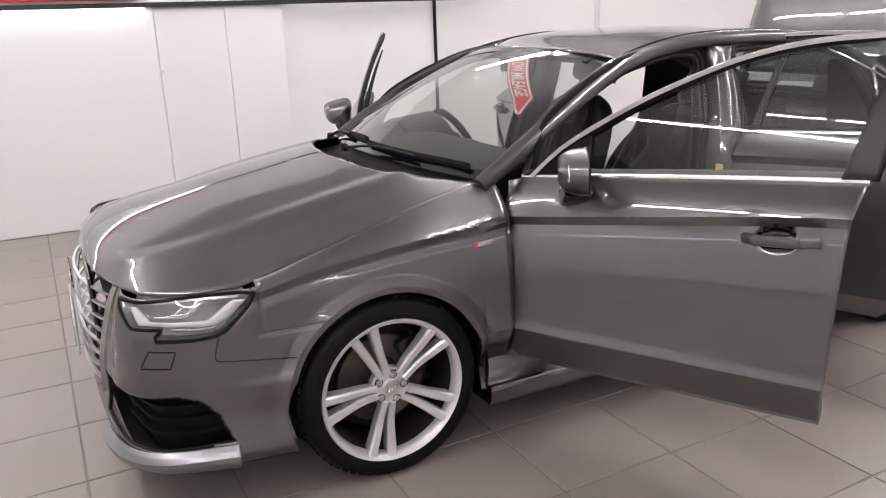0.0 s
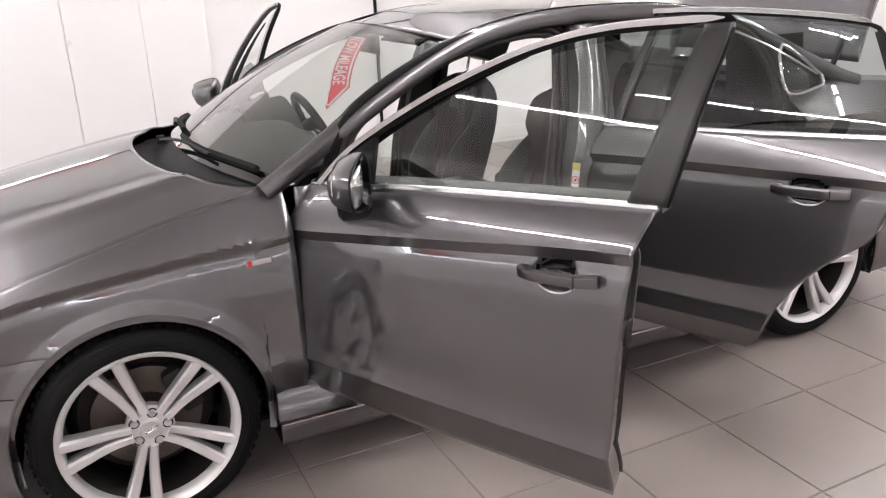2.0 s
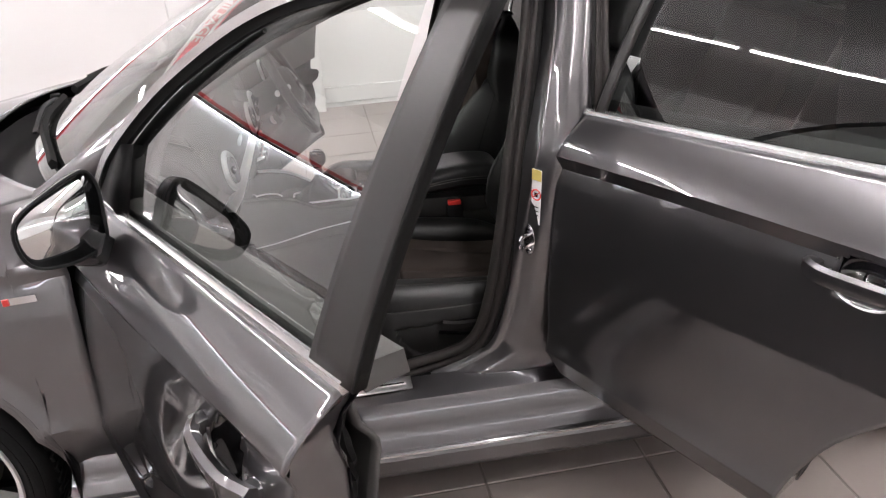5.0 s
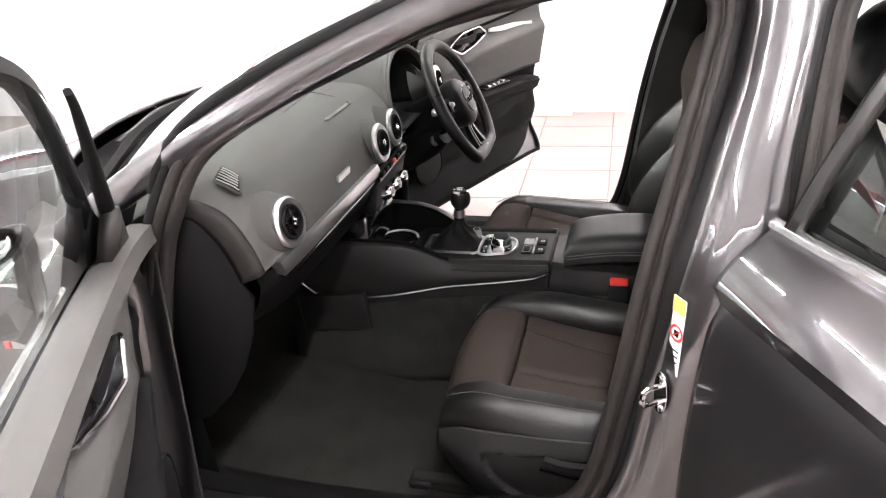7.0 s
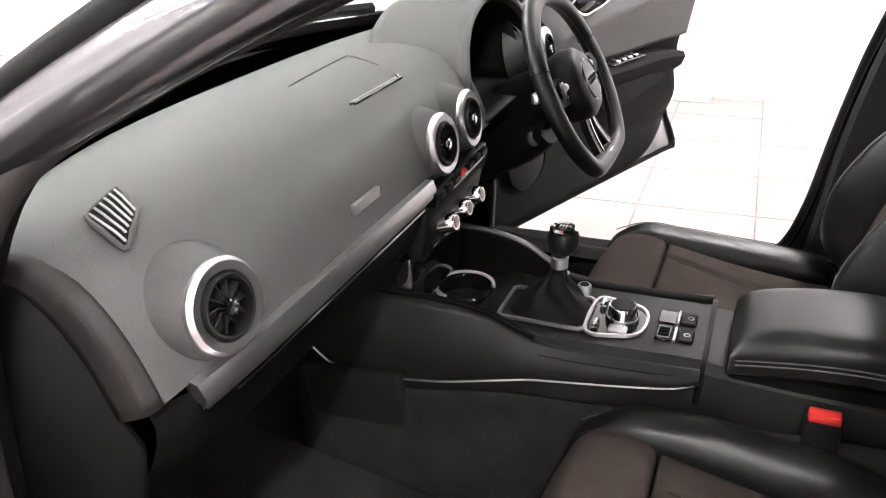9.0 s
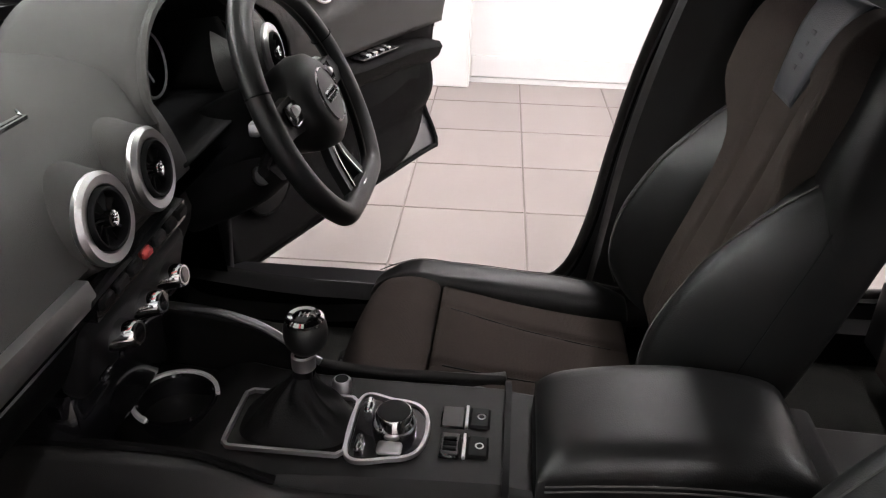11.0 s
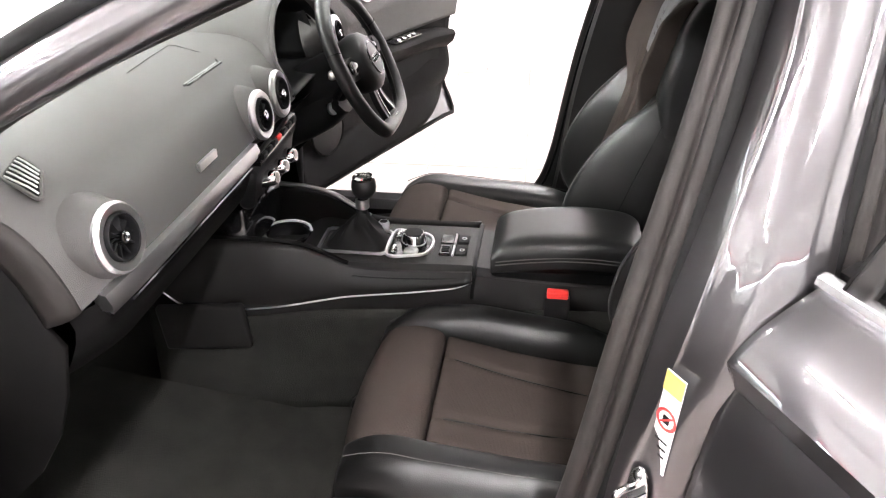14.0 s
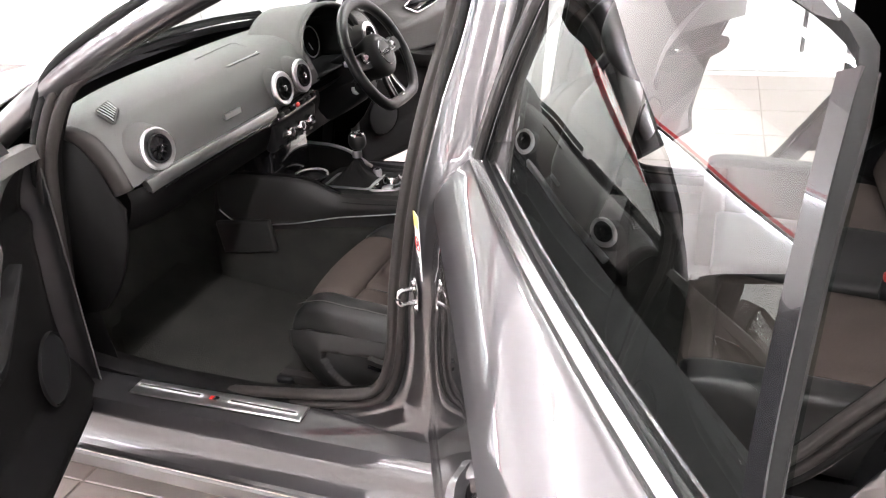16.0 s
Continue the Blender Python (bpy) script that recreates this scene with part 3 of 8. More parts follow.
def front_end():
    lamp, intake, grille = in_u(LAMP), in_u(INTAKE), in_u(GRILLE)
    nu, nz = 150, 84
    bm = bmesh.new()
    vs = {}

    def at(i, j):
        if (i, j) not in vs:
            z = 0.172 + (0.738 - 0.172) * j / nz
            # the rear edge follows the wheel arch
            d = z - 0.315
            x_end = -math.sqrt(max(0.0, (R_ARCH + 0.002) ** 2 - d * d)) if abs(d) < R_ARCH else -0.21
            u0 = u_at(min(-0.207, x_end))
            p = nose(u0 + (1 - u0) * i / nu, z)
            if p.x > -0.42 and z > 0.59:
                p.y += 0.003
            if z > 0.70 and p.x > -0.66:
                p.z += (z - 0.70) / 0.038 * max(0.0, mono(p.x, HOOD_EDGE) - 0.004 - 0.738)
            vs[i, j] = bm.verts.new(p)
        return vs[i, j]
    for i in range(nu):
        for j in range(nz):
            z = 0.172 + (0.738 - 0.172) * (j + 0.5) / nz
            d = z - 0.315
            x_end = -math.sqrt(max(0.0, (R_ARCH + 0.002) ** 2 - d * d)) if abs(d) < R_ARCH else -0.21
            u0 = u_at(min(-0.207, x_end))
            u = u0 + (1 - u0) * (i + 0.5) / nu
            p = nose(u, z)
            if inside(u, z, lamp) or inside(u, z, intake) or inside(u, z, grille) or (p.x > -0.392 and z > 0.618):
                continue
            bm.faces.new([at(i, j), at(i + 1, j), at(i + 1, j + 1), at(i, j + 1)])
    whole = merge_bm(bm.copy(), mirror_bm(bm))
    bm.free()
    bumper = part("front_bumper", whole, PAINT, CAR, "grey front bumper with dark intakes and a bright lower lip", 30, 0.004)
    # dark structure behind the openings
    back = grid_bm(lambda u, v: nose(0.12 + 0.88 * u, 0.20 + 0.51 * v, -0.085), 60, 12)
    tray = grid_bm(lambda u, v: nose(0.1 + 0.9 * u, 0.182, -0.015).lerp(Vector((-0.40, -0.74 * (1 - u), 0.20)), v), 40, 6)
    part("undertray", merge_bm(tray.copy(), mirror_bm(tray)), PLASTIC, CAR, "black undertray below the bumper")
    tray.free()
    part("bumper_core", merge_bm(back.copy(), mirror_bm(back)), PLASTIC, CAR, "black plastic behind the grille")
    back.free()

    def rim(poly, r, out, mat, name, lab, par, dense=70):
        pts = []
        for (u1, z1), (u2, z2) in zip(poly, poly[1:] + poly[:1]):
            m = max(2, round(dense * math.hypot((u2 - u1) * 1.3, z2 - z1)))
            pts += [nose(u1 + (u2 - u1) * k / m, z1 + (z2 - z1) * k / m, out) for k in range(m)]
        t = tube_bm(pts, r, 6, True)
        return both(name, t, mat, par, label=lab)
    # headlamps
    for s in (-1, 1):
        def put(bm):
            if s > 0:
                bmesh.ops.scale(bm, vec=(1, -1, 1), verts=bm.verts)
                bmesh.ops.reverse_faces(bm, faces=bm.faces)
            return bm

        def patch(poly, out, n=44, m=22):
            """A sheet that fills a lamp outline at an offset from the skin."""
            us = [p[0] for p in poly]
            zs = [p[1] for p in poly]
            b = bmesh.new()
            grid = {}
            for i in range(n):
                for j in range(m):
                    u = min(us) + (max(us) - min(us)) * (i + 0.5) / n
                    z = min(zs) + (max(zs) - min(zs)) * (j + 0.5) / m
                    if not inside(u, z, poly):
                        continue
                    q = []
                    for a, c in ((0, 0), (1, 0), (1, 1), (0, 1)):
                        if (i + a, j + c) not in grid:
                            grid[i + a, j + c] = b.verts.new(nose(min(us) + (max(us) - min(us)) * (i + a) / n, min(zs) + (max(zs) - min(zs)) * (j + c) / m, out))
                        q.append(grid[i + a, j + c])
                    b.faces.new(q)
            return b
        lampob = part("headlamp", put(patch(lamp, -0.050)), LAMPBACK, CAR, "clear headlamp with bright light bars inside")
        glass = part("lens", put(patch(lamp, 0.003, 90, 40)), LAMPGLASS, lampob, "clear lamp lens", thick=0.002)
        glass.visible_shadow = False

        def bar(pts, r, mat, name, out=-0.022, flat=1.0):
            line = flow([nose(u_at(x), z, out) for x, z in pts], 24)
            part(name, put(sweep_bm(line, [(-r, -r * flat), (r, -r * flat), (r, r * flat), (-r, r * flat)])), mat, lampob)
        def strip(lo, hi, mat, name, out, lab=""):
            """A flat band between two lines on the lamp's floor."""
            a = [nose(u_at(x), z, out) for x, z in lo]
            c = [nose(u_at(x), z, out) for x, z in hi]
            m = len(a) - 1

            def at(u, v):
                k = min(m - 1, int(u * m))
                f = u * m - k
                return a[k].lerp(a[k + 1], f).lerp(c[k].lerp(c[k + 1], f), v)
            part(name, put(grid_bm(at, 8 * m, 2)), mat, lampob, lab, thick=0.006)
        strip([(-0.790, 0.716), (-0.70, 0.719), (-0.60, 0.721), (-0.46, 0.722)], [(-0.795, 0.724), (-0.70, 0.727), (-0.60, 0.729), (-0.455, 0.730)], WHITE, "light_bar", -0.016)
        strip([(-0.752, 0.667), (-0.765, 0.690), (-0.778, 0.712)], [(-0.718, 0.676), (-0.734, 0.692), (-0.757, 0.712)], WHITE, "light_bar", -0.012, "bright white daytime light")
        strip([(-0.752, 0.664), (-0.66, 0.656), (-0.58, 0.648), (-0.535, 0.646), (-0.49, 0.668), (-0.440, 0.712)], [(-0.745, 0.675), (-0.66, 0.668), (-0.585, 0.664), (-0.555, 0.664), (-0.525, 0.684), (-0.478, 0.716)], WHITE, "light_bar", -0.012)
        strip([(-0.71, 0.681), (-0.66, 0.676), (-0.615, 0.674), (-0.585, 0.694), (-0.55, 0.714)], [(-0.71, 0.684), (-0.66, 0.680), (-0.625, 0.679), (-0.603, 0.696), (-0.575, 0.715)], SATIN, "divider", -0.024)
        strip([(-0.652, 0.684), (-0.628, 0.704)], [(-0.646, 0.684), (-0.622, 0.704)], WHITE, "light_bar", -0.024)
        strip([(-0.66, 0.642), (-0.60, 0.634), (-0.54, 0.634)], [(-0.66, 0.649), (-0.60, 0.642), (-0.53, 0.643)], CHROME, "side_light", -0.018)
    rim(lamp, 0.0055, 0.003, RUBBER, "lamp_gasket", "black joint round the headlamp", CAR, 110)
    rim(intake, 0.006, -0.006, PLASTIC, "intake_rim", "black rim of the lower intake", CAR)
    # washer flap outline
    w = [(u_at(x), z) for x, z in ((-0.722, 0.592), (-0.652, 0.586), (-0.670, 0.536), (-0.747, 0.539))]
    seam = []
    for a, b in zip(w, w[1:] + w[:1]):
        seam += [nose(a[0] + (b[0] - a[0]) * k / 10, a[1] + (b[1] - a[1]) * k / 10, 0.0026) for k in range(10)]
    both("washer_seam", tube_bm(seam, 0.0022, 5, True), RUBBER, CAR, label="dark seam of the washer flap")
    # intake grid
    for k in range(3):
        z = 0.290 + 0.045 * k
        x1 = -0.50 - 0.022 * k
        pts = [nose(u_at(x), z, -0.060) for x in (x1, -0.6, -0.7, -0.8, -0.845)]
        both("intake_slat", sweep_bm(flow(pts, 14), [(-0.012, -0.004), (0.012, -0.004), (0.012, 0.004), (-0.012, 0.004)]), PLASTIC, CAR)
    # joint between bumper and wing
    joint = [nose(u_at(x), z, 0.0024) for x, z in ((-0.530, 0.612), (-0.540, 0.580), (-0.545, 0.545), (-0.515, 0.536), (-0.45, 0.526), (-0.38, 0.517), (-0.312, 0.510))]
    both("bumper_joint", tube_bm(flow(joint, 40), 0.0018, 5), RUBBER, CAR, label="thin dark joint between bumper and wing")
    # bright lower lip
    LIP_END = u_at(-0.842)
    LIP_TOP = [(0.225, 0.254), (0.6, 0.246), (1.0, 0.246)]
    LIP_LOW = [(0.225, 0.192), (0.35, 0.205), (0.5, 0.218), (1.0, 0.222)]

    def lip(u, v):
        w = 0.225 + (LIP_END - 0.225) * u
        keen = 0.004 + 0.018 * v / 0.72 if v < 0.72 else 0.022 - 0.016 * (v - 0.72) / 0.28
        return nose(w, mono(w, LIP_LOW) + (mono(w, LIP_TOP) - mono(w, LIP_LOW)) * v, keen)
    half = grid_bm(lip, 60, 25)
    part("lower_lip", merge_bm(half.copy(), mirror_bm(half)), LIPMAT, CAR, "silver lower lip of the bumper", 18, 0.022, -1)
    half.free()
    # grille
    g = tagged(part("grille", box_bm((0.02, 0.62, 0.40), (-0.835, 0, 0.50), 0.01), GLOSS, CAR), "black single-frame grille with bright slats")
    gpts = [nose(u, z, 0.004) for u, z in grille[:5]]
    frame_line = flow(gpts, 24)
    both("grille_frame", sweep_bm(frame_line, [(-0.010, -0.007), (0.010, -0.007), (0.010, 0.007), (-0.010, 0.007)], up=(0, 1, 0)), SATIN, g, label="silver grille frame")
    for k in range(8):
        z = 0.335 + 0.048 * k
        half = mono(z, [(0.3, 0.27), (0.42, 0.42), (0.56, 0.475), (0.66, 0.44), (0.72, 0.34)])
        pts = []
        for j in range(17):
            y = -half + 2 * half * j / 16
            x = -0.884 + 0.100 * (abs(y) / 0.46) ** 2.2 + 0.06 * max(0.0, z - 0.5)
            pts.append((x, y, z))
        part("slat", sweep_bm(pts, [(-0.006, -0.004), (0.004, -0.005), (0.006, 0.0), (0.004, 0.005), (-0.006, 0.004)]), SATIN, g)
    for dy in (-0.075, -0.025, 0.025, 0.075):
        part("badge_ring", turned_bm([(0.030, 0), (0.036, 0.004), (0.042, 0), (0.036, -0.004)], 24, axes((-0.892, dy, 0.645), (-1, 0, 0)), True), CHROME, g, "chrome ring badge")
    plate = part("number_plate", box_bm((0.008, 0.52, 0.111), (-0.905, 0, 0.475), 0.003, 1), WHITE, CAR, "white number plate with dark bars")
    for k in range(7):
        part("bar", box_bm((0.003, 0.04, 0.07), (-0.910, -0.2 + 0.065 * k, 0.475)), PLASTIC, plate)


front_end()

# bonnet
HOOD_HALF = [(-0.842, 0.16), (-0.832, 0.29), (-0.812, 0.41), (-0.785, 0.52), (-0.75, 0.625), (-0.70, 0.715), (-0.6, 0.775), (-0.45, 0.797), (-0.2, 0.796), (0.1, 0.771), (0.43, 0.707)]
HOOD_MID = [(-0.842, 0.738), (-0.80, 0.772), (-0.7, 0.815), (-0.6, 0.842), (-0.3, 0.905), (0, 0.955), (0.13, 0.975), (0.26, 0.988), (0.43, 1.0)]


def hood(a, b, lift=0.0):
    rear = 0.43 - 0.31 * (1 - abs(b) ** 2.4)
    x = -0.842 + (rear + 0.842) * a
    y = mono(x, HOOD_HALF) * b
    e, m = mono(x, HOOD_EDGE), mono(x, HOOD_MID)
    k = abs(b)
    body = 1 - k ** 2.1
    z = e + (m - e) * body + 0.009 * max(0.0, 1 - abs(k - 0.66) / 0.10) * min(1, max(0, (x + 0.85) / 0.3))
    return (x, y, z + lift)


part("bonnet", grid_bm(lambda u, v: hood(u, 2 * v - 1), 60, 72), PAINT, CAR, "long grey bonnet with two soft creases", 30, 0.006, -1)
part("engine_bay", grid_bm(lambda u, v: (lambda p: (p[0], p[1] * 0.985, p[2] - 0.05))(hood(0.03 + 0.95 * u, 2 * v - 1)), 12, 16), PLASTIC, CAR, "black underside of the bonnet")

# scuttle, windscreen, roof, rear screen
WS_LOW = [(0.45, -0.742, 0.940), (0.36, -0.55, 0.955), (0.285, -0.30, 0.968), (0.262, 0, 0.973)]
WS_TOP = [(1.125, -0.575, 1.310), (1.06, -0.40, 1.338), (1.015, -0.20, 1.352), (1.0, 0, 1.356)]


def full_line(half, n):
    pts = [Vector(p) for p in half] + [Vector((p[0], -p[1], p[2])) for p in half[-2::-1]]
    return flow(pts, n)


LOW_LINE, TOP_LINE = full_line(WS_LOW, 41), full_line(WS_TOP, 41)


def screen(u, v, out=0.0):
    k = u * 40
    i = min(39, int(k))
    a = LOW_LINE[i].lerp(LOW_LINE[i + 1], k - i)
    b = TOP_LINE[i].lerp(TOP_LINE[i + 1], k - i)
    p = a.lerp(b, v)
    bow = 0.028 * math.sin(math.pi * v)
    return p + Vector((-0.45, 0, 0.89)) * (bow + out)


ws = part("windscreen", grid_bm(lambda u, v: screen(u, v), 40, 20), SCREENGLASS, CAR, "clear windscreen with a black edge band")
for u0, u1, v0, v1 in ((0.0, 1.0, 0.0, 0.06), (0.0, 1.0, 0.955, 1.0), (0.0, 0.028, 0.0, 1.0), (0.972, 1.0, 0.0, 1.0)):
    part("screen_band", grid_bm(lambda u, v: screen(u0 + (u1 - u0) * u, v0 + (v1 - v0) * v, -0.004), 40, 8), GLOSS, ws, "black printed edge of the glass")


def scuttle(u, v):
    b = 2 * u - 1
    h = Vector(hood(0.975, b * 0.985, -0.045))
    k = u * 40
    i = min(39, int(k))
    g = LOW_LINE[i].lerp(LOW_LINE[i + 1], k - i) + Vector((0.03, 0, -0.012))
    return h.lerp(g, v) - Vector((0, 0, (0.012 + 0.035 * (1 - b * b)) * math.sin(math.pi * v)))


part("scuttle", grid_bm(scuttle, 40, 12), PLASTIC, CAR, "black plastic scuttle panel under the wipers")


def wiper(pts, blade):
    arm = part("wiper", tube_bm(flow(pts, 20), 0.0085, 8, flat=0.6, scale=lambda t: 1.25 - 0.5 * t), PLASTIC, CAR, "black wiper arm with its blade")
    part("blade", sweep_bm(flow(blade, 20), [(-0.006, -0.010), (0.006, -0.010), (0.010, 0.004), (0.0, 0.014), (-0.010, 0.004)]), RUBBER, arm, "black rubber blade")
    part("pivot", turned_bm([(0, 0.03), (0.014, 0.028), (0.02, 0.0)], 16, Matrix.Translation(Vector(pts[0]) - Vector((0, 0, 0.015)))), PLASTIC, arm)


def on_screen(y, v, out):
    u = (y / 0.742 + 1) / 2
    return screen(min(1, max(0, u)), v, out)


wiper([on_screen(0.08, -0.04, 0.028), on_screen(-0.15, 0.02, 0.03), on_screen(-0.40, 0.03, 0.026)], [on_screen(-0.04, 0.045, 0.012), on_screen(-0.3, 0.045, 0.012), on_screen(-0.64, 0.045, 0.014)])
wiper([on_screen(0.62, -0.05, 0.03), on_screen(0.40, 0.03, 0.03), on_screen(0.2, 0.05, 0.026)], [on_screen(0.52, 0.055, 0.012), on_screen(0.3, 0.06, 0.012), on_screen(0.02, 0.065, 0.012)])

# roof
RAIL = [(0.415, -0.728, 0.934), (0.60, -0.722, 1.050), (0.80, -0.690, 1.160), (1.0, -0.648, 1.255), (1.2, -0.615, 1.325), (1.45, -0.598, 1.368), (1.75, -0.592, 1.378), (2.05, -0.592, 1.366), (2.33, -0.602, 1.318), (2.6, -0.632, 1.200), (2.85, -0.668, 1.085), (2.95, -0.69, 1.05)]
RAIL_LINE = flow(RAIL, 90)


def rail_at(x):
    pts = [(p.x, p.y, p.z) for p in RAIL_LINE]
    return Vector((x, mono(x, [(a, b) for a, b, _ in pts]), mono(x, [(a, c) for a, _, c in pts])))


ROOF_MID = [(1.0, 1.356), (1.2, 1.390), (1.45, 1.411), (1.7, 1.416), (2.0, 1.402), (2.25, 1.370), (2.42, 1.335)]


def roof(u, v):
    y0 = 2 * v - 1
    k = v * 40
    i = min(39, int(k))
    front = TOP_LINE[i].lerp(TOP_LINE[i + 1], k - i)
    xf, xr = front.x, 2.42 - 0.10 * y0 ** 2
    x = xf + (xr - xf) * u
    e = rail_at(x)
    yy = -e.y * 1.0
    z = e.z + 0.006 + (mono(x, ROOF_MID) - e.z) * (1 - abs(y0) ** 2.3)
    if u < 0.15:
        z = front.z + (z - front.z) * min(1, u / 0.15) if u > 0 else front.z
    return (x, yy * y0, z)


part("roof", grid_bm(roof, 40, 40), PAINT, CAR, "grey painted roof", 40, 0.004, -1)
part("headlining", grid_bm(lambda u, v: (lambda p: (p[0] + 0.02, p[1] * 0.97, p[2] - 0.045))(roof(0.02 + 0.96 * u, v)), 20, 20), CARD, CAR, "dark cloth headlining")

# A pillars and roof rails, painted
rail_prof = [(p.x, p.y) for p in flow([(x, y, 0) for x, y in [(-0.030, -0.030), (0.012, -0.034), (0.030, -0.020), (0.030, 0.006), (0.016, 0.018), (-0.012, 0.020), (-0.032, 0.006)]], 24, True)]
both("roof_rail", sweep_bm(RAIL_LINE, rail_prof, scale=lambda t: 1.05 + 0.5 * max(0, t - 0.75)), PAINT, CAR, label="grey windscreen pillar and roof rail")
both("rail_seal", tube_bm([p + Vector((0, -0.024, -0.014)) for p in RAIL_LINE[4:70]], 0.0065, 8), RUBBER, CAR, label="black rubber line along the door opening")
both("roof_strip", tube_bm([p + Vector((0, 0.026, 0.022)) for p in RAIL_LINE[24:78]], 0.005, 6), GLOSS, CAR, label="black roof joint strip")

# rear screen, open boot lid, rear deck


def rear_screen(u, v):
    a = Vector((2.42 - 0.08 * (2 * u - 1) ** 2, 0.54 * (2 * u - 1), 1.338 - 0.05 * (2 * u - 1) ** 2))
    b = Vector((2.99 - 0.09 * (2 * u - 1) ** 2, 0.62 * (2 * u - 1), 1.075 - 0.03 * (2 * u - 1) ** 2))
    return a.lerp(b, v) + Vector((0.3, 0, 0.9)) * 0.02 * math.sin(math.pi * v)


rs = part("rear_window", grid_bm(rear_screen, 24, 14), DARKGLASS, CAR, "tinted rear window")
rs.visible_shadow = False


def c_pillar(u, v):
    a = rail_at(2.36 + 0.56 * u) + Vector((0.0, -0.012, 0.012))
    w = rear_screen(0.0, u)
    return a.lerp(Vector(w), v) + Vector((0, 0, 0.012 * math.sin(math.pi * v)))


both("rear_pillar", grid_bm(c_pillar, 20, 6), PAINT, CAR, label="grey rear roof pillar", thick=0.004)


def boot_lid(u, v):
    y = 0.60 * (2 * u - 1)
    a = Vector((3.02, y, 1.115))
    b = Vector((3.18, y * 1.03, 1.62))
    p = a.lerp(b, v)
    return p + Vector((-0.94, 0, 0.3)) * (0.03 * math.sin(math.pi * v) * (1 - (2 * u - 1) ** 2 * 0.5)) - Vector((-0.9, 0, 0.2)) * 0.04 * (2 * u - 1) ** 4


lid = part("boot_lid", grid_bm(boot_lid, 24, 16), PAINT, CAR, "grey boot lid standing open", thick=0.03, off=1)
part("lid_lining", grid_bm(lambda u, v: Vector(boot_lid(0.06 + 0.88 * u, 0.05 + 0.9 * v)) + Vector((0.045, 0, -0.01)), 10, 8), CARPET, lid, "black felt lining")
# rear end
REAR_PLAN = [(3.0, -0.868), (3.2, -0.845), (3.38, -0.77), (3.48, -0.62), (3.54, -0.35), (3.56, 0)]
rline = full_line([(x, y, 0) for x, y in REAR_PLAN], 61)


def tail(u, v):
    k = u * 60
    i = min(59, int(k))
    p = rline[i].lerp(rline[i + 1], k - i)
    z = 0.22 + 0.73 * v
    s = 1 - 0.04 * (1 - math.sin(math.pi * (0.25 + 0.6 * v)))
    return (3.0 + (p.x - 3.0) * s, p.y * (1 - 0.02 * (1 - v)), z)


part("rear_bumper", grid_bm(tail, 60, 20), PAINT, CAR, "grey rear bumper", 30, 0.004)
part("boot_floor", box_bm((0.75, 1.2, 0.03), (3.1, 0, 0.55)), CARPET, CAR, "black carpet of the boot floor")
for s in (-1, 1):
    part("boot_hinge", tube_bm(flow([(2.98, s * 0.52, 1.03), (3.02, s * 0.52, 1.10), (3.06, s * 0.52, 1.20)], 10), 0.012, 8), PLASTIC, CAR)


